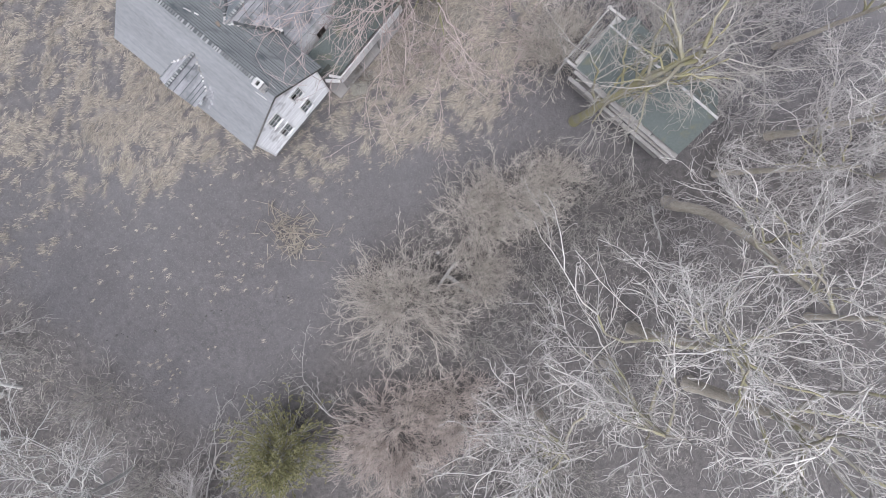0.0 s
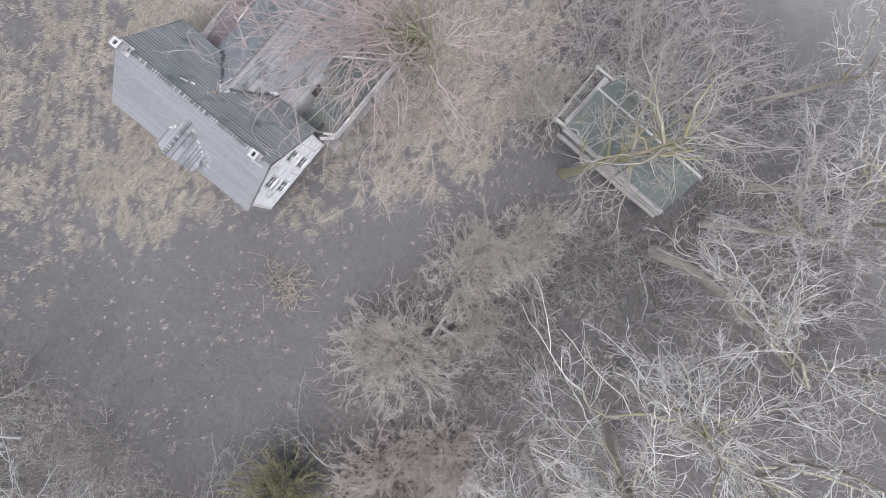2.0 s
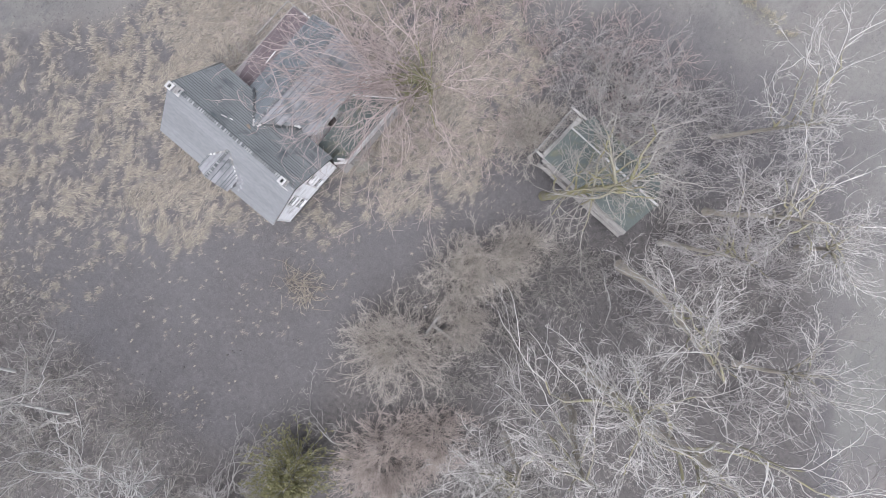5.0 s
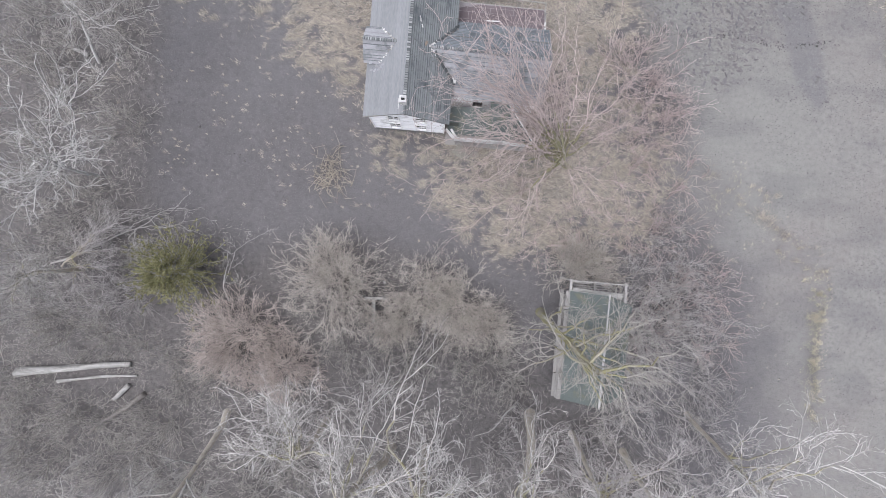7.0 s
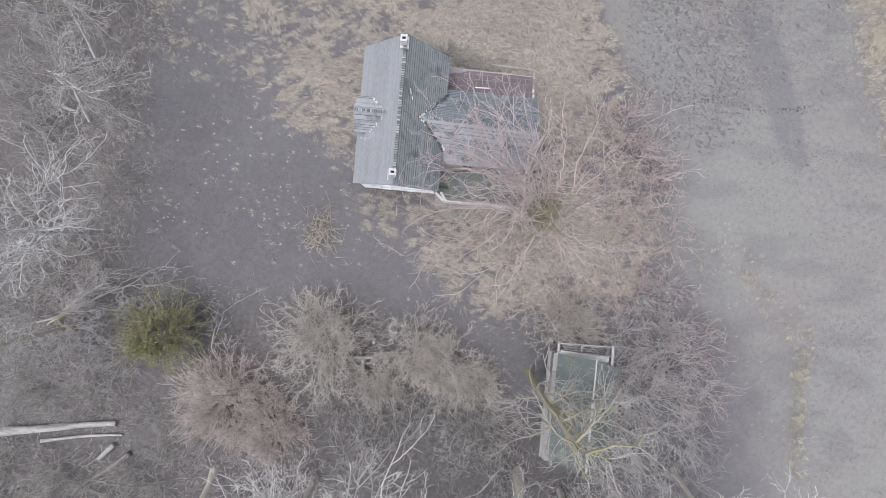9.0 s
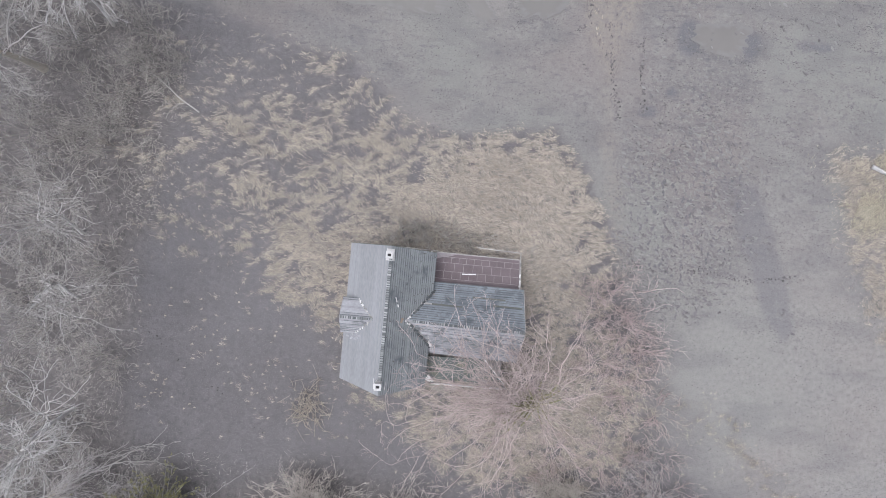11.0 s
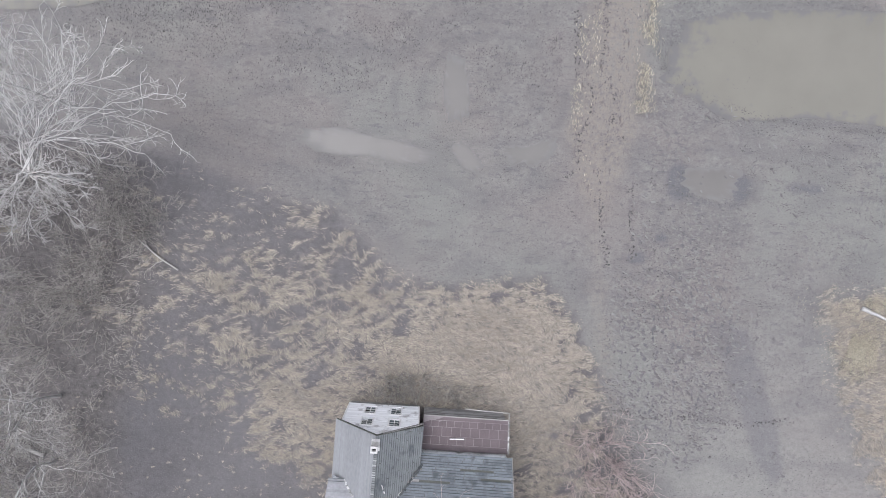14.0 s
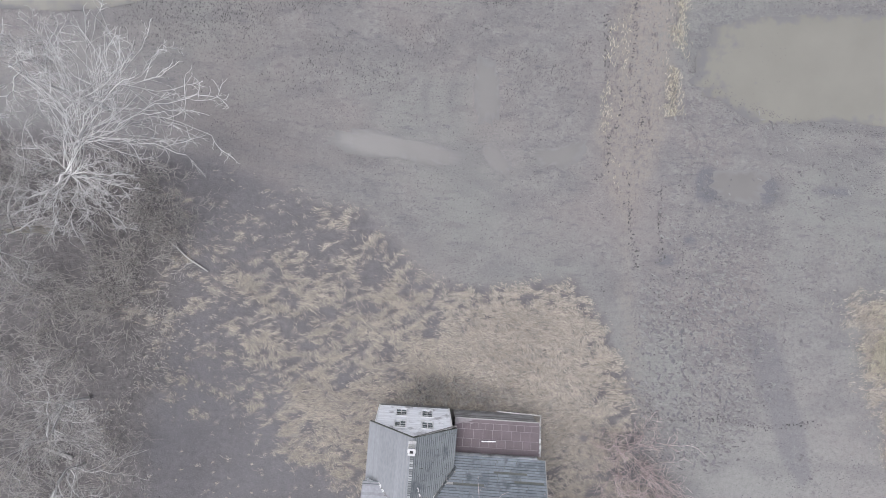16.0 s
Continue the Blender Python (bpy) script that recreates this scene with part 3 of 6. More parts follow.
puddle("pond", (44.5, 49.2), (18.7, 5.7), 3.2, 3, M_POND, "broad sheet of silty olive flood water on the field", z=0.045, ragged=0.1)
puddle("pond", (-40.0, 51.8), (19.0, 5.2), 9, 8, M_POND, "shallow flood water at the far edge of the field", z=0.045, ragged=0.1)
for k, spec in enumerate((((-3.4, 36.9), (6.6, 1.3), -6, 1), ((4.8, 42.9), (1.25, 3.3), 4, 2), ((6.2, 36.7), (1.6, 0.9), -38, 4), ((12.6, 37.6), (2.7, 1.0), 18, 5), ((31.6, 36.2), (3.0, 1.6), 0, 6))):
    puddle("puddle", *spec[:2], spec[2], spec[3], M_PUDDLE, "shallow pale puddle standing on the muddy field", z=0.03 + 0.004 * k, ragged=0.3)


# ---- farmhouse ----
def on(p00, p10, p01, p11, u, v):
    a = Vector(p00).lerp(Vector(p10), u)
    b = Vector(p01).lerp(Vector(p11), u)
    return a.lerp(b, v)


def courses(name, p00, p10, p01, p11, rows, material, parent, seed, clip=None, piece=1.1, proud=0.03, lost=0.0, label="", single=False, moss=None, share=0.96, band=0.23):
    """Lapped shingle courses on a roof slope: eave p00 to p10, ridge p01 to p11. clip(v): the share of the eave's length that each course spans."""
    r = random.Random(seed)
    normal = (Vector(p10) - Vector(p00)).cross(Vector(p01) - Vector(p00)).normalized()
    if normal.z < 0:
        normal = -normal
    s, butt_lines = Solid(), Solid()
    length = (Vector(p10) - Vector(p00)).length
    for k in range(rows):
        v0, v1 = k / rows, min(1.0, (k + 1.12) / rows)
        u0, u1 = clip((k + 0.5) / rows) if clip else (0.0, 1.0)
        u = u0
        while u < u1 - 1e-3:
            w = min(u1, u + piece / length * r.uniform(0.6, 1.6))
            if r.random() >= lost:
                low = proud + r.uniform(-0.006, 0.014)
                dv = r.uniform(-0.006, 0.004)
                c = [on(p00, p10, p01, p11, u, v0 + dv) + normal * low, on(p00, p10, p01, p11, w - 0.004, v0 + dv) + normal * low,
                     on(p00, p10, p01, p11, w - 0.004, v1) + normal * 0.012, on(p00, p10, p01, p11, u, v1) + normal * 0.012]
                s.hexa([p - normal * 0.02 for p in c] + c)
                if single:
                    s.put(name, material, parent, label)
                    s = Solid()
                # a dark strip paints the shade at the course's butt edge
                if moss and r.random() < share:
                    e = band + r.uniform(-0.05, 0.05)
                    q = [on(p00, p10, p01, p11, a, v0 + (1 / rows) * b) + normal * (low + 0.006) for a, b in ((u, 0.0), (w - 0.004, 0.0), (w - 0.004, e), (u, e))]
                    butt_lines.hexa([p - normal * 0.01 for p in q] + q)
            u = w
    if moss:
        butt_lines.put("moss", moss, parent, "dark strips for moss and painted shade along the shingle butts")["kind"] = "stuff"
    return None if single else s.put(name, material, parent, label)


def deck(name, four, material, parent, thick=0.14):
    n = (Vector(four[1]) - Vector(four[0])).cross(Vector(four[3]) - Vector(four[0])).normalized()
    if n.z < 0:
        n = -n
    return Solid().slab(four, thick, n).put(name, material, parent)


def cap_line(name, a, b, material, parent, step=0.3, width=0.34, seed=0, lift=0.05, lost=0.0, wobble=0.0):
    """Overlapping cap pieces along a ridge or valley."""
    r = random.Random(seed)
    a, b = Vector(a), Vector(b)
    n = int((b - a).length / step)
    s = Solid()
    side = (b - a).cross(Vector((0, 0, 1))).normalized()
    for k in range(n):
        if r.random() < lost:
            continue
        off = side * r.uniform(-wobble, wobble) + Vector((0, 0, lift + r.uniform(0, 0.03)))
        p, q = a.lerp(b, k / n) + off, a.lerp(b, (k + r.uniform(0.8, 1.25)) / n) + off
        s.beam(p + Vector((0, 0, 0.03)), q, width * r.uniform(0.7, 1.2), 0.05)
    ob = s.put(name, material, parent)
    ob["kind"] = "stuff"
    return ob


def ridge_tiles(name, a, b, parent, seed, width=0.3, step=0.2):
    """A dark ridge board under a row of short worn cap tiles."""
    r = random.Random(seed)
    a, b = Vector(a), Vector(b)
    n = int((b - a).length / step)
    Solid().beam(a + Vector((0, 0, 0.05)), b + Vector((0, 0, 0.05)), width * 0.8, 0.03).put(name, M_RIDGE, parent, "dark mossy ridge board")
    s = Solid()
    for k in range(n):
        if r.random() < 0.06:
            continue
        p, q = a.lerp(b, (k + r.uniform(0.0, 0.15)) / n), a.lerp(b, (k + r.uniform(0.55, 0.78)) / n)
        s.beam(p + Vector((0, 0, 0.085)), q + Vector((0, 0, 0.07)), width * r.uniform(0.8, 1.1), 0.03)
    s.put("cap_tile", M_CAP_TILE, parent)["kind"] = "stuff"


def boarded_wall(name, p, q, z0, profile, holes, material, parent, board=0.15, thick=0.16, out=(0, -1), seed=0):
    """A clapboard wall from p to q on the plan: profile(t) is the wall's height at the share t of its length, holes are (t0, t1, z0, z1)."""
    r = random.Random(seed)
    p, q = Vector((*p, 0)), Vector((*q, 0))
    o = Vector((*out, 0))
    s = Solid()
    length = (q - p).length
    top = max(profile(k / 50) for k in range(51))
    z = z0
    samples = 200
    while z < top:
        z1 = z + board
        run, spans = None, []
        for k in range(samples + 1):
            t = k / samples
            full = profile(t) >= z1 - board * 0.3 and not any(a < t < b and lo < z + board * 0.5 < hi for a, b, lo, hi in holes)
            if full and run is None:
                run = t
            if (not full or k == samples) and run is not None:
                if t - run > 0.01:
                    spans.append((run, t))
                run = None
        for a, b in spans:
            cuts = [a] + sorted(a + (b - a) * r.random() for _ in range(int((b - a) * length / 2.5))) + [b]
            for c, d in zip(cuts[:-1], cuts[1:]):
                u, v = p.lerp(q, c), p.lerp(q, d)
                low, high = o * (0.03 + r.uniform(-0.004, 0.010)), o * 0.004
                s.hexa([u + low + Vector((0, 0, z)), v + low + Vector((0, 0, z)), v - o * thick + Vector((0, 0, z)), u - o * thick + Vector((0, 0, z)),
                        u + high + Vector((0, 0, z1)), v + high + Vector((0, 0, z1)), v - o * thick + Vector((0, 0, z1)), u - o * thick + Vector((0, 0, z1))])
        z = z1
    return s.put(name, material, parent)


def gable_window(parent, x, y, z, w, h, out, missing=()):
    """A double sash in a gable wall, with two by three lights."""
    win = Solid()
    t = 0.09
    for x0, x1, z0, z1 in ((x - w / 2 - t, x - w / 2, z, z + h), (x + w / 2, x + w / 2 + t, z, z + h), (x - w / 2 - t, x + w / 2 + t, z + h, z + h + 0.12)):
        win.box(x0, min(y, y + out * 0.05) - 0.05, z0, x1, max(y, y + out * 0.05) + 0.05, z1)
    ob = win.put("window", M_TRIM, parent, "white-framed sash window with dark broken lights")
    Solid().box(x - w / 2 - 0.14, min(y, y + out * 0.12), z - 0.07, x + w / 2 + 0.14, max(y, y + out * 0.12), z).put("sill", M_TRIM, ob)
    bars = Solid()
    yb = y - out * 0.04
    bars.box(x - 0.025, yb - 0.02, z, x + 0.025, yb + 0.02, z + h)
    for k in (0, 1, 2, 3):
        zz = z + h * k / 3
        bars.box(x - w / 2, yb - 0.02, zz - 0.03, x + w / 2, yb + 0.02, zz + 0.03)
    bars.put("sash", M_TRIM, ob)
    for i in range(2):
        for k in range(3):
            if (i, k) in missing:
                continue
            x0 = x - w / 2 + i * w / 2 + 0.02
            Solid().box(x0, yb - 0.006, z + h * k / 3 + 0.03, x0 + w / 2 - 0.04, yb + 0.006, z + h * (k + 1) / 3 - 0.03).put("pane", M_GLASS, ob)
    return ob


def brick_chimney(parent, x, y, z0, z1, w, d):
    r = random.Random(int(y * 10) + 3)
    s = Solid()
    row = 0.085
    z, k = z0, 0
    while z < z1 - 0.2:
        for side in range(4):
            span = w if side % 2 == 0 else d
            n = max(2, int(span / 0.22))
            for i in range(n):
                a, b = -span / 2 + span * i / n + 0.006, -span / 2 + span * (i + 1) / n - 0.006
                pr = r.uniform(0, 0.012)
                if side == 0:
                    s.box(x + a, y - d / 2 - pr, z, x + b, y - d / 2 + 0.09, z + row - 0.01)
                elif side == 2:
                    s.box(x + a, y + d / 2 - 0.09, z, x + b, y + d / 2 + pr, z + row - 0.01)
                elif side == 1:
                    s.box(x + w / 2 - 0.09, y + a, z, x + w / 2 + pr, y + b, z + row - 0.01)
                else:
                    s.box(x - w / 2 - pr, y + a, z, x - w / 2 + 0.09, y + b, z + row - 0.01)
        z += row
        k += 1
    ch = s.put("chimney", M_BRICK, parent, "squat whitewashed brick chimney")
    cap = Solid()
    e = 0.03
    cap.box(x - w / 2 - e, y - d / 2 - e, z, x + w / 2 + e, y - 0.11, z1)
    cap.box(x - w / 2 - e, y + 0.11, z, x + w / 2 + e, y + d / 2 + e, z1)
    cap.box(x - w / 2 - e, y - 0.11, z, x - 0.15, y + 0.11, z1 - 0.002)
    cap.box(x + 0.15, y - 0.11, z, x + w / 2 + e, y + 0.11, z1 - 0.002)
    cap.put("chimney_cap", M_CAP, ch)
    Solid().box(x - 0.15, y - 0.11, z0, x + 0.15, y + 0.11, z1 - 0.18).put("flue", M_DARK, ch)


RX, RZ, EW, EE, EZ = 0.05, 8.2, -3.8, 3.92, 5.12
YS, YN = -0.95, 11.75
WX0, WX1, WY0, WY1 = -3.35, 3.5, -0.45, 11.4
WRY, WRZ, WE = 5.25, 6.8, 12.35
WNY, WNZ, WSY, WSZ = 8.75, 4.45, 1.85, 4.3


def farmhouse():
    h = thing("farmhouse", "derelict white clapboard farmhouse with worn grey shingle roofs", "house")
    # walls
    span = WX1 - WX0
    prof = lambda t: (EZ + 0.1) + (RZ - EZ - 0.22) * (1 - abs(2 * t - 1) ** 1.0)
    holes = []
    for x in (-1.15, 1.3):
        for z, hh in ((1.25, 1.7), (4.0, 1.5)):
            holes.append(((x - 0.47 - WX0) / span, (x + 0.47 - WX0) / span, z, z + hh))
    boarded_wall("wall", (WX0, WY0), (WX1, WY0), 0.55, prof, holes, M_WHITE, h, out=(0, -1), seed=1)
    boarded_wall("wall", (WX0, WY1), (WX1, WY1), 0.55, prof, holes, M_WHITE, h, out=(0, 1), seed=2)
    flat = lambda t: EZ + 0.1
    boarded_wall("wall", (WX0, WY0 + 0.17), (WX0, WY1 - 0.17), 0.55, flat, [(0.18, 0.25, 1.3, 2.8), (0.46, 0.54, 0.6, 2.7), (0.75, 0.82, 1.3, 2.8)], M_WHITE, h, out=(-1, 0), seed=3)
    boarded_wall("wall", (WX1, WY0 + 0.17), (WX1, WY1 - 0.17), 0.55, flat, [], M_WHITE, h, out=(1, 0), seed=4)
    Solid().box(WX0 + 0.02, WY0 + 0.02, -0.2, WX1 - 0.02, WY1 - 0.02, 0.55).put("foundation", M_STONE, h)
    Solid().box(WX0 + 0.2, WY0 + 0.2, 3.25, WX1 - 0.2, WY1 - 0.2, 3.4).put("upper_floor", M_DARK, h)
    for x in (WX0, WX1):
        for y in (WY0, WY1):
            Solid().box(x - 0.07, y - 0.07, 0.5, x + 0.07, y + 0.07, EZ).put("corner_board", M_TRIM, h)
    k = 0
    for y, out in ((WY0, -1), (WY1, 1)):
        for x in (-1.15, 1.3):
            for z, hh in ((1.25, 1.7), (4.0, 1.5)):
                gone = (((0, 2), (0, 1)), (), ((1, 1),), ((0, 0), (0, 1)), ((0, 1), (0, 2), (1, 2)), ((0, 0),), ((1, 0),), ())[k]
                gable_window(h, x, y, z, 0.94, hh, out, gone)
                k += 1
    # main roof
    west = [(EW, YS + 0.3, EZ), (EW, YN - 0.05, EZ), (RX, YN + 0.05, RZ), (RX, YS, RZ)]
    east = [(EE, YS + 0.2, EZ), (EE, YN - 0.25, EZ), (RX, YN + 0.05, RZ), (RX, YS, RZ)]
    deck("roof_deck", west, M_BOARD_DARK, h)
    deck("roof_deck", east, M_BOARD_DARK, h)
    courses("west_shingles", west[0], west[1], west[3], west[2], 28, M_SHINGLE_W, h, 11, proud=0.016, piece=30.0, label="smooth worn grey shingle slope")
    courses("east_shingles", east[0], east[1], east[3], east[2], 22, M_SHINGLE_E, h, 12, proud=0.05, piece=3.5, lost=0.006, moss=M_MOSS_SHADE, label="mossy striped shingle slope")
    ridge_tiles("ridge_board", (RX + 0.02, YS + 0.6, RZ), (RX + 0.02, YN - 0.9, RZ), h, 3)
    for y in (YS + 0.03, YN):
        for ex in (EW, EE):
            Solid().beam((RX, y, RZ - 0.14), (ex, y + (0.25 if y < 0 else -0.1), EZ - 0.14), 0.04, 0.18, up=(0, 0, 1)).put("rake_board", M_BOARD, h)
    Solid().beam((EW - 0.02, YS + 0.3, EZ - 0.1), (EW - 0.02, YN - 0.05, EZ - 0.1), 0.04, 0.18).put("fascia", M_BOARD, h)
    Solid().beam((EE + 0.02, YS + 0.2, EZ - 0.1), (EE + 0.02, YN - 0.25, EZ - 0.1), 0.04, 0.18).put("fascia", M_BOARD, h)
    brick_chimney(h, 0.02, 0.05, 7.2, 9.0, 0.52, 0.52)
    brick_chimney(h, 0.0, 11.0, 7.2, 9.1, 0.52, 0.52)
    Solid().slab([(-0.5, 0.4, 7.83), (0.6, 0.4, 7.83), (0.55, -0.5, 7.88), (-0.45, -0.5, 7.88)], 0.05).put("chimney_flashing", M_CAP, h)
    Solid().slab([(-0.3, 11.5, 8.22), (0.35, 11.5, 8.22), (0.4, 10.5, 8.18), (-0.35, 10.5, 8.18)], 0.05).put("chimney_flashing", M_CAP, h)
    # wing
    slope = (RZ - EZ) / (EE - RX)
    x_at = lambda z: RX + (RZ - z) / slope
    n00, n10, n01, n11 = (EE - 0.3, WNY, WNZ), (WE, WNY - 0.05, WNZ), (EE - 0.3, WRY + 0.1, WRZ), (WE, WRY - 0.12, WRZ)
    s00, s10, s01, s11 = (EE - 0.3, WSY + 0.25, WSZ), (WE - 0.05, WSY, WSZ), (EE - 0.3, WRY + 0.1, WRZ), (WE, WRY - 0.12, WRZ)

    def valley_clip(z_low):
        def clip(v):
            z = z_low + (WRZ - z_low) * v
            return (x_at(z) + 0.05 - n00[0]) / (WE - n00[0]) if z > EZ else (EE + 0.03 - n00[0]) / (WE - n00[0]), 1.0
        return clip
    courses("wing_shingles", n00, n10, n01, n11, 19, M_SHINGLE_WING, h, 21, clip=valley_clip(WNZ), piece=2.2, proud=0.05, lost=0.02, moss=M_MOSS_SHADE, label="mossy striped shingle slope")
    courses("wing_shingles", s00, s10, s01, s11, 24, M_SHINGLE_PALE, h, 22, clip=valley_clip(WSZ), piece=9.0, proud=0.03, lost=0.0, moss=M_MOSS_SHADE, share=0.5, band=0.2, label="bleached patchy shingle slope")
    for four in ([(EE, WNY, WNZ), n10, n11, (EE, WRY + 0.1, WRZ)], [(EE, WSY + 0.25, WSZ), s10, s11, (EE, WRY + 0.1, WRZ)]):
        deck("wing_deck", four, M_BOARD_DARK, h, 0.12)
    for y, z in ((WNY, WNZ), (WSY + 0.2, WSZ)):
        yv = WRY + 0.1 + (y - WRY - 0.1) * (WRZ - EZ) / (WRZ - z)
        deck("valley_deck", [(x_at(WRZ), WRY + 0.1, WRZ), (EE, yv, EZ), (EE, yv, EZ), (EE, WRY + 0.1, WRZ)], M_BOARD, h, 0.1)
        cap_line("valley_flashing", (x_at(WRZ) - 0.1, WRY + 0.1, WRZ + 0.02), (EE + 0.1, yv, EZ + 0.05), M_FLASH, h, 0.16, 0.2, 31 + int(y), 0.07, 0.12, 0.10)
        cap_line("valley_moss", (x_at(WRZ) + 0.3, WRY + 0.1 + (0.25 if y > WRY else -0.25), WRZ - 0.1), (EE + 0.2, yv + (0.3 if y > WRY else -0.3), EZ), M_RIDGE, h, 0.16, 0.2, 41 + int(y), 0.06, 0.1, 0.05)
    ridge_tiles("wing_ridge_board", (x_at(WRZ) + 0.4, WRY + 0.1, WRZ), (WE - 0.05, WRY - 0.12, WRZ), h, 5, 0.26)
    cap_line("fallen_flashing", (0.75, 7.4, 7.62), (1.2, 6.2, 7.3), M_FLASH, h, 0.2, 0.14, 9, 0.06, 0.3, 0.03)
    Solid().beam((1.35, 5.2, 7.25), (1.5, 5.6, 7.15), 0.22, 0.06).put("rust_patch", M_RUST, h)
    Solid().box(4.0, 2.98, 4.6, 4.16, 3.14, 5.25).box(3.94, 2.92, 5.25, 4.22, 3.2, 5.32).put("vent_pipe", M_OLDWHITE, h)
    wprof = lambda t: 4.25 + (WRZ - 0.2 - 4.25) * (1 - abs(2 * t - 1))
    boarded_wall("wing_wall", (WE - 0.35, WSY + 0.45), (WE - 0.35, WNY - 0.45), 0.4, wprof, [(0.4, 0.55, 1.2, 2.6)], M_WHITE, h, out=(1, 0), seed=6)
    boarded_wall("wing_wall", (WX1 + 0.04, WSY + 0.45), (WE - 0.52, WSY + 0.45), 0.4, lambda t: 4.2, [(0.3, 0.42, 0.5, 2.5), (0.6, 0.7, 1.2, 2.5)], M_WHITE, h, out=(0, -1), seed=7)
    boarded_wall("wing_wall", (WX1 + 0.04, WNY - 0.45), (WE - 0.52, WNY - 0.45), 0.4, lambda t: 4.2, [], M_WHITE, h, out=(0, 1), seed=8)
    Solid().box(WX1 + 0.05, WSY + 0.5, -0.2, WE - 0.4, WNY - 0.5, 0.4).put("wing_foundation", M_STONE, h)
    Solid().beam((WE + 0.02, WNY, WNZ - 0.08), n11[:2] + (WRZ - 0.08,), 0.05, 0.16).put("wing_rake", M_BOARD, h)
    Solid().beam((WE, WSY, WSZ - 0.08), n11[:2] + (WRZ - 0.08,), 0.05, 0.16).put("wing_rake", M_BOARD, h)
    # dormer on the west slope
    dz, dy, half = 7.3, 5.3, 1.55
    xw = lambda z: RX - (RZ - z) / ((RZ - EZ) / (RX - EW))
    dez = 6.05
    for sgn, seed in ((1, 51), (-1, 52)):
        p00, p10 = (-3.95, dy + sgn * half, dez), (xw(dez) + 0.1, dy + sgn * half, dez)
        p01, p11 = (-3.95, dy, dz), (xw(dz), dy, dz)
        deck("dormer_deck", [p00, p10, p11, p01], M_BOARD, h, 0.08)
        courses("dormer_shingles", p00, p10, p01, p11, 9, M_SHINGLE_PALE, h, seed, piece=2.5, proud=0.04, lost=0.02, moss=M_MOSS_SHADE, share=0.55, band=0.25)
        cap_line("dormer_flashing", p10, p11, M_FLASH, h, 0.12, 0.14, seed, 0.06, 0.15, 0.1)
        boarded_wall("dormer_cheek", (-3.6, dy + sgn * (half - 0.2)), (xw(dez) + 0.1, dy + sgn * (half - 0.2)), 5.2, lambda t: 6.0, [], M_WHITE, h, out=(0, sgn), seed=seed)
    ridge_tiles("dormer_ridge_board", (-3.95, dy, dz), (xw(dz), dy, dz), h, 55, 0.26)
    boarded_wall("dormer_front", (-3.6, dy - half + 0.2), (-3.6, dy + half - 0.2), 5.2, lambda t: 6.05 + 1.05 * (1 - abs(2 * t - 1)), [(0.3, 0.7, 5.35, 6.4)], M_WHITE, h, out=(-1, 0), seed=56)
    loose = Solid()
    r = random.Random(8)
    for k in range(16):
        x, y = r.uniform(-3.3, -2.3), r.uniform(3.1, 3.9)
        z = RZ - (RX - x) * (RZ - EZ) / (RX - EW) + 0.05
        a = r.uniform(0, 3.1)
        loose.beam((x, y, z), (x + 0.3 * math.cos(a), y + 0.3 * math.sin(a), z + 0.23 * math.cos(a)), 0.16, 0.02)
    loose.put("loose_shingle", M_SHINGLE_PALE, h)
    # brown lean-to on the north side
    x0, x1, y0, y1, z0, z1 = 3.98, 12.2, WNY - 0.2, 11.42, 3.45, 2.62
    zz = lambda y: z0 + (z1 - z0) * (y - y0) / (y1 - y0)
    deck("lean_to_deck", [(x0, y0, zz(y0)), (x1, y0, zz(y0)), (x1, y1, zz(y1)), (x0, y1 + 0.12, zz(y1))], M_SEAM, h, 0.12)
    rows = ((y0, y0 + 0.5, 1), (y0 + 0.5, y0 + 1.2, 10), (y0 + 1.2, y0 + 2.0, 9), (y0 + 2.0, y0 + 2.55, 11), (y0 + 2.55, y1, 1))
    r = random.Random(14)
    for a, b, n in rows:
        for k in range(n):
            u, v = x0 + (x1 - x0 - 0.1) * k / n, x0 + (x1 - x0 - 0.1) * (k + 1) / n
            g, lift = 0.022, 0.02 + r.uniform(0, 0.012)
            four = [(u + g, a + g, zz(a + g) + lift), (v - g, a + g, zz(a + g) + lift), (v - g, b - g, zz(b - g) + lift), (u + g, b - g, zz(b - g) + lift)]
            Solid().slab(four, 0.015).put("roofing_panel", M_ROLL, h)
    Solid().beam((x0, y1 + 0.08, zz(y1) - 0.02), (x1 + 0.05, y1 + 0.02, zz(y1) - 0.02), 0.08, 0.14).beam((x1, y0, zz(y0)), (x1, y1 - 0.2, zz(y1)), 0.1, 0.1).put("lean_to_edge", M_BOARD, h, "splintered pale roof edge board")
    Solid().beam((7.9, y1 + 0.85, 2.55), (x1 + 0.02, y1 + 0.7, 2.6), 0.09, 0.08).beam((x1 - 0.02, y1 - 0.1, 2.62), (x1 - 0.02, y1 + 0.7, 2.6), 0.08, 0.08).put("gutter_pole", M_OLDWOOD, h, "thin bleached pole along the eave")
    chips = Solid()
    for k in range(14):
        y = y0 + 0.3 + (y1 - y0 - 0.4) * k / 14
        if r.random() < 0.75:
            chips.beam((x1 - r.uniform(0, 0.12), y, zz(y) + 0.05), (x1 - r.uniform(0, 0.12), y + r.uniform(0.12, 0.3), zz(y) + 0.04), r.uniform(0.06, 0.2), 0.03)
    chips.put("edge_chip", M_FLASH, h, "splintered pale edge of the brown roof")["kind"] = "stuff"
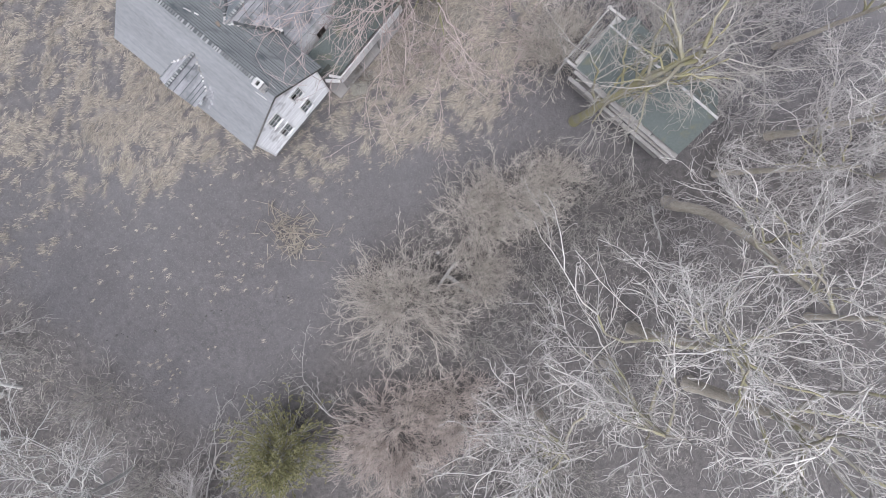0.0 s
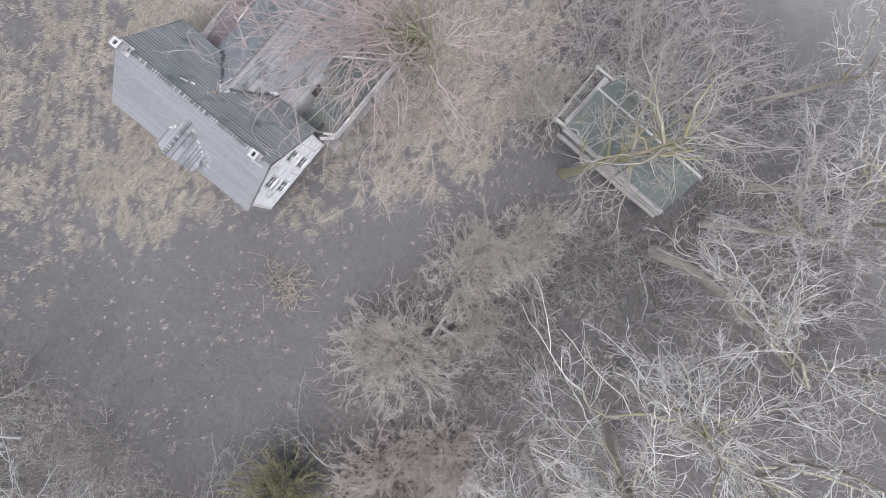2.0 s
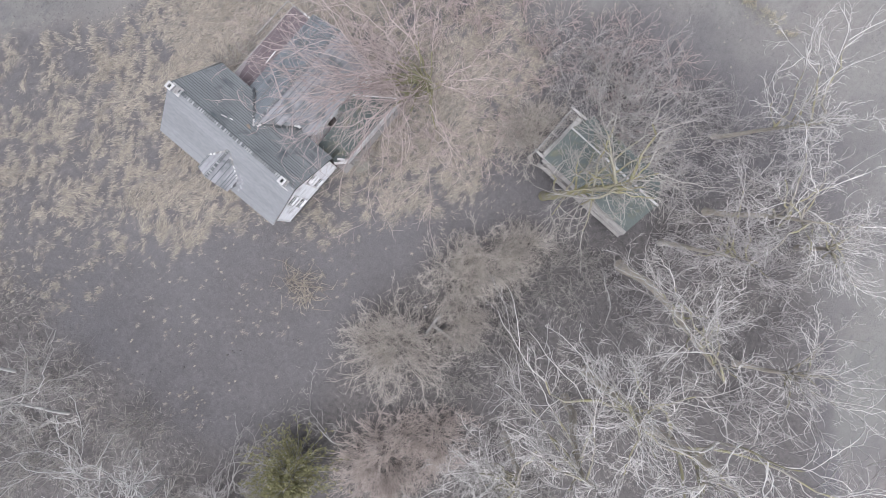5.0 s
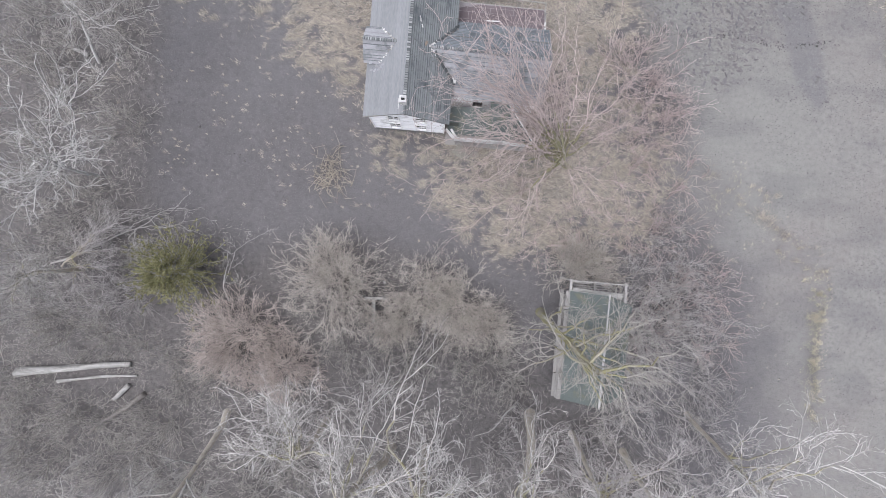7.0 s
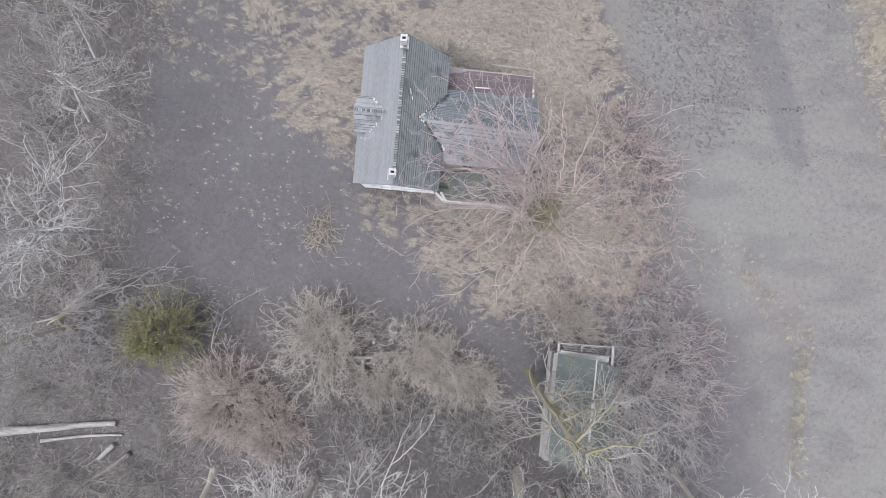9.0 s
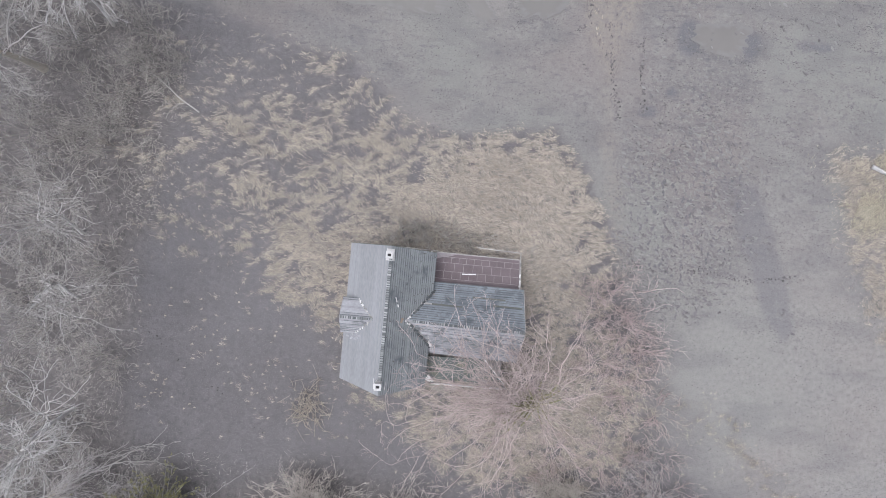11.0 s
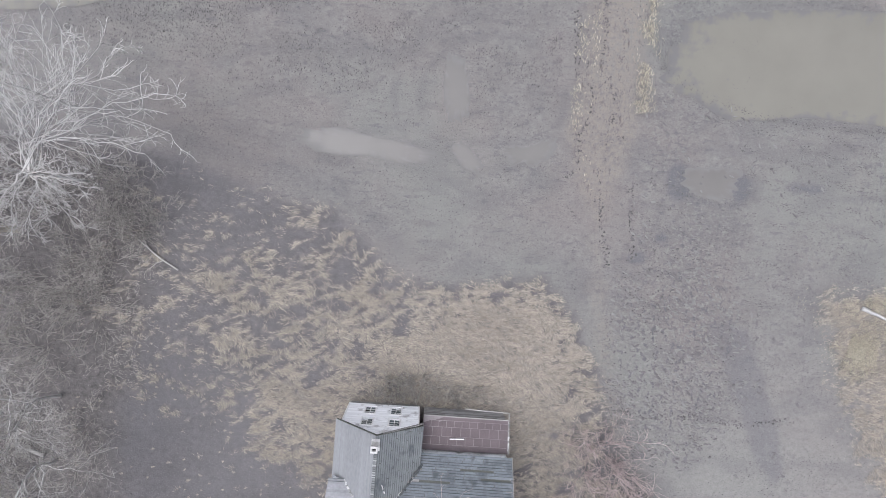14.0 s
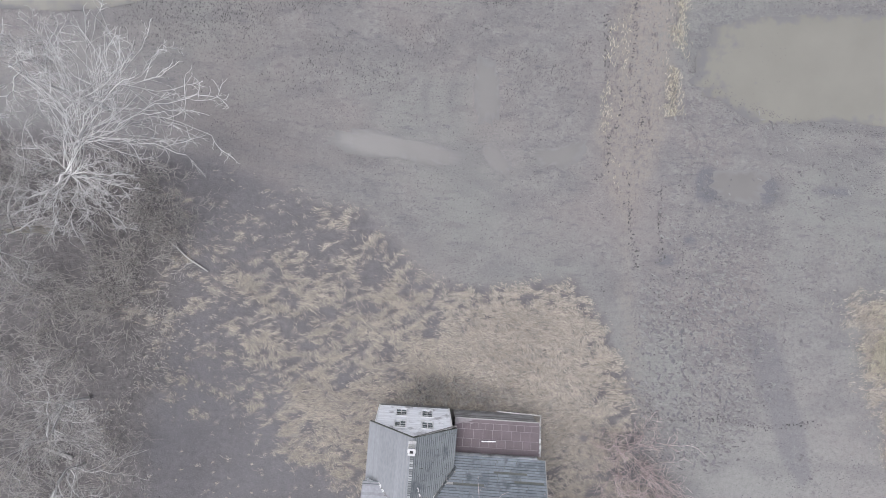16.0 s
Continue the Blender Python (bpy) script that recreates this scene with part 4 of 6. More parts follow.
    boarded_wall("lean_to_wall", (x0 + 0.05, y1 - 0.2), (x1 - 0.2, y1 - 0.2), 0.0, lambda t: 2.4, [], M_BOARD, h, out=(0, 1), seed=61)
    boarded_wall("lean_to_wall", (x1 - 0.2, y0), (x1 - 0.2, y1 - 0.4), 0.0, lambda t: 2.9 - 0.5 * t, [], M_BOARD, h, out=(1, 0), seed=62)
    # porch on the south side
    pz0, pz1 = 4.0, 2.55
    edge = [(7.6, WSY + 0.1, pz0), (9.3, WSY, pz0), (11.95, -1.1, 2.86), (8.3, -1.0, pz1)]
    deck("porch_roof", edge, M_GREEN, h, 0.1)
    sag = [(3.75, 1.5, 3.1), (8.1, 1.6, 3.3), (8.3, -0.95, 2.3), (3.85, -0.85, 2.1)]
    courses("porch_roofing_sheet", sag[3], sag[2], sag[0], sag[1], 7, M_GREEN, h, 71, piece=1.2, proud=0.03, lost=0.08, single=True)
    deck("porch_boards", [Vector(p) - Vector((0, 0, 0.03)) for p in sag], M_BOARD_DARK, h, 0.06)
    Solid().beam((9.3, WSY + 0.05, 4.12), (12.05, -1.15, 2.98), 0.09, 0.08).put("porch_rake", M_OLDWHITE, h, "bleached white rake board")
    r = random.Random(3)
    x = 4.55
    while x < 11.8:
        n = min(12.0, x + r.uniform(0.9, 1.8))
        dz = r.uniform(-0.04, 0.04)
        Solid().hexa([(x, -1.44, 1.95 + dz), (n - 0.02, -1.46, 1.95 - dz), (n - 0.02, -1.36, 1.95), (x, -1.36, 1.95), (x, -1.32, 2.66 + dz), (n - 0.02, -1.34, 2.66 - dz), (n - 0.02, -1.24, 2.68), (x, -1.24, 2.68)]).put("porch_fascia", M_OLDWHITE, h, "peeling white porch beam")
        x = n
    Solid().beam((3.7, -0.6, 2.75), (4.5, -1.2, 2.0), 0.25, 0.1).beam((4.2, -0.5, 2.6), (4.75, -1.2, 2.2), 0.2, 0.1).put("broken_fascia", M_OLDWHITE, h)
    for x in (4.8, 6.9, 9.0, 11.1):
        Solid().box(x - 0.08, -1.4, 0.2, x + 0.08, -1.24, 2.0).put("porch_post", M_BOARD, h)
    Solid().box(3.7, -1.5, -0.1, 11.7, WSY + 0.4, 0.25).put("porch_floor", M_BOARD, h)
    return h


farmhouse()
tagged(Solid().slab([(4.5, -2.2, 0.28), (5.1, -1.3, 0.32), (6.15, -2.35, 0.3), (5.5, -2.9, 0.24)], 0.3).put("stone_slab", M_SLAB), "mossy tan stone step slab beside the porch", "slab")
tagged(Solid().beam((6.55, 9.62, 3.33), (7.9, 9.68, 3.31), 0.09, 0.05).put("loose_board", M_OLDWHITE), "loose white board lying on the brown roof", "board")


def shed():
    s = thing("shed", "collapsing board shed with a dark green roof under a tree", "shed")
    ry0, ry1, rx, rz = -25.4, -14.9, 20.0, 4.95
    wx, ex, ez = 16.85, 22.8, 3.35
    west = [(wx, ry1, ez), (wx, ry0, ez), (rx, ry0, rz), (rx, ry1, rz)]
    east = [(ex, ry1 - 1.0, ez), (ex, ry0 + 0.6, ez - 0.3), (rx, ry0, rz), (rx, ry1, rz)]
    deck("roof_deck", west, M_BOARD, s, 0.1)
    deck("roof_deck", east, M_BOARD_DARK, s, 0.1)
    courses("roofing_sheet", west[1], west[0], west[2], west[3], 6, M_GREEN, s, 81, piece=2.5, proud=0.03, single=True)
    courses("roofing_sheet", east[1], east[0], east[2], east[3], 7, M_GREEN, s, 82, piece=1.3, proud=0.08, lost=0.18, single=True)
    Solid().beam((rx, ry1 + 0.1, rz + 0.05), (rx, -18.6, rz + 0.05), 0.14, 0.05).beam((rx, -18.9, rz + 0.04), (rx, ry0 - 0.1, rz + 0.05), 0.2, 0.05).put("ridge_cap", M_CAP, s, "flaking whitish metal ridge cap")
    r = random.Random(4)
    for k, (x, z) in enumerate(((wx - 0.06, 3.05), (wx - 0.3, 2.7), (wx - 0.5, 2.3))):
        y = ry0 - 0.1
        while y < ry1 - 0.3:
            n = min(ry1, y + r.uniform(2.2, 4.2))
            if not (k == 1 and -19.5 < y < -17.5):
                Solid().beam((x + r.uniform(-0.04, 0.04), y, z), (x + r.uniform(-0.04, 0.04), n - 0.06, z + r.uniform(-0.04, 0.04)), 0.5 if k == 0 else 0.3, 0.1).put("eave_board", M_BOARD, s)
            y = n
    boarded_wall("wall", (wx + 0.2, ry0 + 0.3), (wx + 0.2, ry1 - 0.6), 0, lambda t: 3.2, [(0.3, 0.45, 0.0, 1.9)], M_BOARD, s, board=0.22, out=(-1, 0), seed=83)
    boarded_wall("wall", (ex - 0.3, ry0 + 0.8), (ex - 0.3, ry1 - 1.2), 0, lambda t: 2.9, [(0.5, 0.7, 0.0, 1.9)], M_BOARD, s, board=0.22, out=(1, 0), seed=84)
    boarded_wall("wall", (wx + 0.2, ry0 + 0.3), (ex - 0.3, ry0 + 0.3), 0, lambda t: 3.1 + 1.5 * (1 - abs(2 * t - 1.1) / 1.1), [], M_BOARD, s, board=0.22, out=(0, -1), seed=85)
    frame_bits = Solid()
    for y in (ry1 + 0.05, ry1 + 0.95):
        frame_bits.beam((wx, y, 3.25), (ex - 0.4, y, 3.15), 0.12, 0.16)
    for x in (wx + 0.05, 19.2, ex - 0.6):
        frame_bits.beam((x, ry1 + 1.1, 3.1), (x, ry1 - 1.2, 3.32), 0.22, 0.14)
        frame_bits.beam((x, ry1 + 0.95, 0), (x, ry1 + 0.95, 3.1), 0.14, 0.14, up=(0, 1, 0))
    frame_bits.put("lean_frame", M_BOARD, s, "bare open framing at the gable end")
    for k in range(4):
        y = ry1 + 0.12 + 0.22 * k
        Solid().beam((wx + 0.4, y, 3.14), (20.9, y, 3.12), 0.07, 0.05).put("slat", M_BOARD, s)
    Solid().beam((wx + 0.2, ry1 + 0.06, 3.4), (21.6, ry1 - 0.15, 3.9), 0.5, 0.05).put("tilted_board", M_OLDWOOD, s)
    return s


shed()


def crib():
    c = thing("feed_rack", "small weathered board rack standing in the thicket", "rack", at=(-2.1, -16.7, 0), turn=4)
    for x in (-1.1, 1.1):
        for y in (-0.8, 0.8):
            Solid().box(x - 0.12, y - 0.12, 0, x + 0.12, y + 0.12, 1.6).put("post", M_OLDWOOD, c)
    Solid().box(-1.3, -0.95, 1.1, 1.3, -0.7, 1.3).box(-1.3, -0.95, 0.5, 1.3, -0.8, 0.7).put("rail", M_OLDWOOD, c)
    Solid().box(-0.15, -3.4, 0.9, 0.15, -0.95, 1.1).put("arm", M_OLDWOOD, c)
    return c


crib()


# ---- bare trees ----
def unit(v):
    return v / (np.linalg.norm(v, axis=-1, keepdims=True) + 1e-9)


def wander(start, way, length, points, wiggle, lift, rs):
    """Crooked lines: (n, points, 3)."""
    n = len(start)
    out = np.zeros((n, points, 3))
    out[:, 0] = start
    d = unit(way)
    step = (np.asarray(length) / (points - 1))[:, None]
    for k in range(1, points):
        d = unit(d + rs.normal(0, wiggle, (n, 3)) + np.array([0, 0, lift]))
        out[:, k] = out[:, k - 1] + d * step
    return out


def offshoots(lines, radii0, radii1, per, span, angle, rs, flat=0.0, ends=True):
    """Where and whither branches leave their parents, and how thick the parent is there."""
    n, k, _ = lines.shape
    idx = np.repeat(np.arange(n), per)
    t = span[0] + (span[1] - span[0]) * (np.tile((np.arange(per) + 0.5) / per, n) + rs.uniform(-0.4, 0.4, n * per) / per)
    if ends:
        t[per - 1 :: per] = 1.0
    f = t * (k - 1)
    i = np.minimum(f.astype(int), k - 2)
    u = (f - i)[:, None]
    p = lines[idx, i] * (1 - u) + lines[idx, i + 1] * u
    tan = unit(lines[idx, i + 1] - lines[idx, i])
    rnd = unit(rs.normal(0, 1, (n * per, 3)) * np.array([1, 1, 1 - flat]))
    side = unit(rnd - (rnd * tan).sum(-1, keepdims=True) * tan)
    a = np.radians(rs.uniform(angle[0], angle[1], n * per))[:, None]
    r = radii0[idx] * (1 - t) + radii1[idx] * t
    return p, tan * np.cos(a) + side * np.sin(a), r, t


def tubes(lines, r0, r1, sides, power=1.0):
    """Tapered tubes round crooked lines."""
    n, k, _ = lines.shape
    tan = np.zeros_like(lines)
    tan[:, 1:-1] = lines[:, 2:] - lines[:, :-2]
    tan[:, 0], tan[:, -1] = lines[:, 1] - lines[:, 0], lines[:, -1] - lines[:, -2]
    tan = unit(tan)
    ref = np.where(np.abs(tan[:, :1, 2:]) > 0.85, np.array([1.0, 0.2, 0]), np.array([0, 0, 1.0]))
    a = unit(np.cross(tan, ref))
    b = np.cross(tan, a)
    t = 1 - (1 - np.linspace(0, 1, k)[None, :, None, None]) ** power
    r = np.asarray(r0)[:, None, None, None] * (1 - t) + np.asarray(r1)[:, None, None, None] * t
    ang = np.arange(sides) * 2 * math.pi / sides
    v = lines[:, :, None] + r * (np.cos(ang)[:, None] * a[:, :, None] + np.sin(ang)[:, None] * b[:, :, None])
    base = (np.arange(n)[:, None, None] * k + np.arange(k - 1)[None, :, None]) * sides
    s = np.arange(sides)
    s2 = (s + 1) % sides
    q = np.stack([base + s, base + s2, base + sides + s2, base + sides + s], -1)
    return v.reshape(-1, 3), q.reshape(-1, 4)


def joined(pieces):
    vs, qs, n = [], [], 0
    for v, q in pieces:
        vs.append(v)
        qs.append(q + n)
        n += len(v)
    return np.concatenate(vs), np.concatenate(qs)


def bare_tree(name, label, base, height, spread, seed, limbs=7, bark=None, limb_bark=None, trunk_r=0.36, fork=0.32, lean=(0, 0), droop=0.02, angles=(25, 62), per=(10, 8, 6), twig=0.0115, start_turn=None, slim=0.8, turns=None, reach=None, hub=None, fan=(28, 62), kink=0.2, group="bare trees"):
    """A leafless tree: a tapered trunk, crooked limbs and a crown of branches and twigs."""
    rs = np.random.RandomState(seed)
    bark, limb_bark = bark or M_BARK_PALE, limb_bark or M_LIMB
    tree = thing(name, label, "tree", group, at=(base[0], base[1], -0.1))
    up = unit(np.array([[lean[0], lean[1], 1.0]]))
    trunk = wander(np.zeros((1, 3)), up, np.array([height * (fork + 0.22)]), 9, 0.06, 0.03, rs)
    v, q = tubes(trunk, [trunk_r * 1.25], [trunk_r * 0.45], 10)
    flare = 1 + 0.3 * np.exp(-v[:, 2] / 0.4)
    v[:, :2] = v[:, :2] * flare[:, None]
    link_arrays("trunk", v, q, M_TRUNK, tree)
    t = np.sort(rs.uniform(hub or fork / (fork + 0.22) * 0.75, 1.0, limbs))
    f = t * 8
    i = np.minimum(f.astype(int), 7)
    p = trunk[0, i] * (1 - (f - i))[:, None] + trunk[0, i + 1] * (f - i)[:, None]
    az = (start_turn if start_turn is not None else rs.uniform(0, 6.28)) + np.arange(limbs) * 2.4 + rs.uniform(-0.35, 0.35, limbs)
    if turns:
        az = np.radians(np.array(turns)) + rs.uniform(-0.12, 0.12, limbs)
    tilt = np.radians(rs.uniform(angles[0], angles[1], limbs))
    way = np.stack([np.cos(az) * np.sin(tilt), np.sin(az) * np.sin(tilt), np.cos(tilt)], -1)
    length = np.minimum(spread / np.maximum(np.sin(tilt), 0.3), (height - p[:, 2]) / np.maximum(np.cos(tilt), 0.25)) * rs.uniform(0.75, 1.05, limbs)
    reach = np.ones(limbs) if reach is None else np.array(reach)
    length = length * reach
    l1 = wander(p, way, length, 12, 0.16, 0.012, rs)
    r1a, r1b = np.full(limbs, max(0.05, trunk_r * 0.43)) * rs.uniform(0.7, 1.1, limbs), np.full(limbs, 0.035 * slim)
    for k in range(limbs):
        v, q = tubes(l1[k : k + 1], r1a[k : k + 1], r1b[k : k + 1], 7)
        link_arrays("limb", v, q, limb_bark, tree)
    pieces = []
    p, d, r, t = offshoots(l1, r1a, r1b, per[0], (0.25, 1.0), fan, rs, 0.2)
    l2 = wander(p, d, spread * 0.42 * np.repeat(reach, per[0]) * rs.uniform(0.55, 1.2, len(p)) * (1.15 - 0.4 * t), 8, kink, droop, rs)
    r2a, r2b = np.minimum(r * 0.62, 0.085 * slim), np.full(len(p), 0.027 * slim)
    pieces.append(tubes(l2, r2a, r2b, 5))
    p, d, r, t = offshoots(l2, r2a, r2b, per[1], (0.15, 1.0), (fan[0] - 5, fan[1] - 5), rs, 0.1)
    l3 = wander(p, d, spread * 0.19 * rs.uniform(0.5, 1.3, len(p)), 5, kink * 1.25, droop, rs)
    r3a, r3b = np.minimum(r * 0.75, 0.04 * slim), np.full(len(p), twig * 1.1)
    pieces.append(tubes(l3, r3a, r3b, 3))
    p, d, r, t = offshoots(l3, r3a, r3b, per[2], (0.15, 1.0), (22, 55), rs)
    l4 = wander(p, d, spread * 0.085 * rs.uniform(0.5, 1.4, len(p)), 3, kink * 1.3, droop, rs)
    pieces.append(tubes(l4, np.full(len(p), twig), np.full(len(p), twig * 0.6), 3))
    v, q = joined(pieces)
    link_arrays("crown", v, q, bark, tree)
    return tree


def threaded(points, n, wiggle, rs):
    """A crooked line of n points that passes the given ones."""
    p = np.array(points, float)
    s = np.concatenate([[0], np.cumsum(np.linalg.norm(np.diff(p, axis=0), axis=1))])
    u = np.linspace(0, s[-1], n)
    line = np.stack([np.interp(u, s, p[:, k]) for k in range(3)], -1)
    for _ in range(2):
        line[1:-1] = 0.25 * line[:-2] + 0.5 * line[1:-1] + 0.25 * line[2:]
    jolt = np.cumsum(rs.normal(0, wiggle, (n, 3)), 0)
    jolt = jolt - np.linspace(0, 1, n)[:, None] * jolt[-1] - jolt[:1] * (1 - np.linspace(0, 1, n)[:, None])
    return line + jolt * s[-1] / n


def sprout(lines, ra, rb, per, span, angle, share, points, wiggle, lift, rs, flat=0.25, least=0.0):
    """Side shoots on crooked lines, shorter towards the parent's tip, each with a bend of its own."""
    long = np.linalg.norm(np.diff(lines, axis=1), axis=-1).sum(1)
    p, d, r, t = offshoots(lines, ra, rb, per, span, angle, rs, flat)
    tips = t > 0.999
    length = np.maximum(np.repeat(long, per) * share * (1.12 - 0.62 * t), least) * rs.uniform(0.55, 1.25, len(p))
    length[tips] *= 0.8
    n = len(p)
    out = np.zeros((n, points, 3))
    out[:, 0] = p
    bend = rs.normal(0, 0.07, (n, 3))
    step = (length / (points - 1))[:, None]
    for k in range(1, points):
        d = unit(d + bend + rs.normal(0, wiggle, (n, 3)) + np.array([0, 0, lift]))
        out[:, k] = out[:, k - 1] + d * step
    return out, r


def grown_tree(name, label, stem, limbs, seed, bark=None, limb=None, trunk_r=0.3, twig=0.01, thick=1.0, low=0.62, rays=0, spare=0, extra=3, rich=1, moss=None, group="bare trees"):
    """A leafless tree: a trunk through the stem's points, a crooked limb to each goal, and three orders of branches."""
    rs = np.random.RandomState(seed)
    bark, limb = bark or M_TWIG_OAK, limb or M_LIMB
    foot = np.array([stem[0][0], stem[0][1], stem[0][2] - 0.1])
    tree = thing(name, label, "tree", group, at=tuple(foot))
    trunk = threaded(np.array(stem) - foot, 12, 0.05, rs)
    trunk[0, 2] = min(trunk[0, 2], 0)
    v, q = tubes(trunk[None], [trunk_r * 1.15], [0.03], 10, 0.7)
    if not spare:
        v[:, :2] = v[:, :2] + (v[:, :2] - np.repeat(trunk[:, :2], 10, 0)) * (0.35 * np.exp(-v[:, 2:] / 0.5))
    link_arrays("trunk", v, q, limb if spare or limb in (M_LIMB_YELLOW, M_BARK_PALE, M_BARK_GREY) else M_TRUNK, tree)
    goals = [[np.array(g) for g in goal] for goal in limbs]
    for k in range(0 if spare else extra):
        one, two = goals[k % len(limbs)][-1], goals[(k * 5 + 2) % len(limbs)][-1]
        u = rs.uniform(0.25, 0.75)
        tip = np.array([*trunk[-1][:2], one[2] - foot[2]]) + foot * 1.0
        goals.append([tip + (one * (1 - u) + two * u - tip) * rs.uniform(0.5, 1.0) + rs.normal(0, 0.5, 3)])
    l1, n = [], len(goals)
    for k, goal in enumerate(goals):
        s = low + (1 - low) * (k * 0.618 % 1.0)
        at = trunk[min(11, int(round(s * 11)))]
        ends = [g - foot for g in goal]
        if len(ends) == 1:
            mid = (at + ends[0]) / 2 + np.array([0, 0, 0.06 * np.linalg.norm(ends[0] - at)]) + rs.normal(0, 0.05, 3) * np.linalg.norm(ends[0] - at)
            ends = [mid] + ends
        l1.append(threaded([at] + ends, 14, 0.22, rs))
    l1 = np.array(l1)
    long = np.linalg.norm(np.diff(l1, axis=1), axis=-1).sum(1)
    r1a = np.minimum(trunk_r * 0.42, 0.02 + 0.0085 * long * thick) * rs.uniform(0.8, 1.15, n)
    r1b = np.full(n, twig * 1.5)
    outer = []
    for k in range(n):
        v, q = tubes(l1[k : k + 1], r1a[k : k + 1], r1b[k : k + 1], 7, 1.7)
        cut = 7 * (8 if moss is None else 5)
        link_arrays("limb", v[:cut], q[: cut - 7], moss or limb, tree)
        outer.append((v[cut - 7 :], q[cut - 7 :] - (cut - 7)))
    per = ((8, 5, 2), (9, 6, 2), (13, 6, 3))[rich] if not spare else (5, 4, 3)
    l2, r = sprout(l1, r1a, r1b, per[0], (0.18, 1.0), (25, 62) if not rays else (18, 48), 0.43, 8, 0.18, 0.03, rs, 0.3, 1.2)
    r2a, r2b = np.minimum(r * 0.62, 0.034 * thick), np.full(len(l2), twig * 1.35)
    l3, r = sprout(l2, r2a, r2b, per[1], (0.15, 1.0), (25, 58) if not rays else (20, 48), 0.4, 5, 0.22, 0.03, rs, 0.2, 0.5)
    r3a, r3b = np.minimum(r * 0.75, 0.021), np.full(len(l3), twig)
    l4, r = sprout(l3, r3a, r3b, per[2], (0.2, 1.0), (22, 55), 0.42, 2, 0.15, 0.03, rs, 0.1, 0.3)
    v, q = joined(outer + [tubes(l2, r2a, r2b, 4, 1.3), tubes(l3, r3a, r3b, 3, 1.2), tubes(l4, np.full(len(l4), twig * 0.8), np.full(len(l4), twig * 0.45), 3)])
    link_arrays("crown", v, q, bark, tree)
    return tree


def shrub(name, label, base, height, spread, seed, material, stems=34, per=(6, 5), lean=(0, 0), twig=0.013, category="shrub", group="thicket shrubs"):
    """A many-stemmed bush of thin bare shoots."""
    rs = np.random.RandomState(seed)
    bush = thing(name, label, category, group, at=(base[0], base[1], -0.05))
    az = rs.uniform(0, 6.283, stems)
    tilt = np.radians(np.clip(rs.normal(34, 20, stems), 2, 78))
    p = np.stack([np.cos(az), np.sin(az), 0 * az], -1) * rs.uniform(0, 0.6, stems)[:, None] * spread
    way = np.stack([np.cos(az) * np.sin(tilt) + lean[0], np.sin(az) * np.sin(tilt) + lean[1], np.cos(tilt)], -1)
    length = rs.uniform(0.5, 0.82, stems) / np.hypot(np.cos(tilt) / height, np.sin(tilt) / spread)
    l1 = wander(p, way, length, 8, 0.2, 0.0, rs)
    r1a, r1b = rs.uniform(0.022, 0.042, stems), np.full(stems, 0.016)
    v, q = tubes(l1, r1a, r1b, 3)
    link_arrays("stem_clump", v, q, material, bush)["kind"] = "stuff"
    p, d, r, t = offshoots(l1, r1a, r1b, per[0], (0.25, 1.0), (20, 55), rs)
    l2 = wander(p, d, spread * 0.36 * rs.uniform(0.5, 1.2, len(p)), 5, 0.2, 0.01, rs)
    r2a, r2b = np.minimum(r * 0.7, 0.024), np.full(len(p), twig)
    p, d, r, t = offshoots(l2, r2a, r2b, per[1], (0.2, 1.0), (20, 50), rs)
    l3 = wander(p, d, spread * 0.16 * rs.uniform(0.5, 1.3, len(p)), 2, 0.12, 0.01, rs)
    v, q = joined([tubes(l2, r2a, r2b, 3), tubes(l3, np.full(len(p), twig), np.full(len(p), twig * 0.6), 3)])
    link_arrays("crown", v, q, material, bush)
    return bush


PALE = "tall leafless tree with pale grey twigs and lichen-yellow limbs"
grown_tree("oak_tree", PALE, [(4.6, -33, 0), (4.2, -31.4, 6), (4.6, -30, 14), (4.2, -28.6, 18), (3.2, -27.2, 21)], [[(0.9, -25.4, 14.5), (2.4, -21.5, 15.2), (3.4, -18.1, 15)], [(3.5, -24.9, 20), (5.7, -23, 19)], [(7.7, -25.9, 18)], [(2.9, -25.6, 21.5), (1.6, -24.8, 20)], [(4.9, -22.2, 16)], [(5.4, -28.9, 22)], [(4.6, -32.7, 21)], [(2.1, -30.9, 22)], [(1.3, -26.8, 22.5), (-0.9, -27.6, 22.5)], [(7.2, -27.7, 21)], [(10, -31.7, 19)], [(2.3, -26.8, 24)], [(3.9, -23.1, 17)], [(4.7, -26.1, 22)]], 5, trunk_r=0.42, twig=0.0125)
grown_tree("oak_tree", PALE, [(0.9, -33, 0), (0.5, -31.8, 6), (-0.6, -30, 13), (-1.2, -28, 18), (-0.4, -27.4, 20.5)], [[(-1.4, -27, 18), (-1.5, -23.7, 17)], [(0.3, -21.7, 12)], [(-1.4, -24.6, 18)], [(-2, -23.1, 17)], [(-1.8, -24.3, 16)], [(2, -22.5, 14)], [(-0.5, -22.3, 14)], [(5.3, -23.8, 16)], [(-0.3, -26.9, 21)], [(-2.9, -26.1, 21)], [(1.4, -26.3, 19)], [(3.3, -25.5, 18)]], 6, trunk_r=0.36, twig=0.0125)
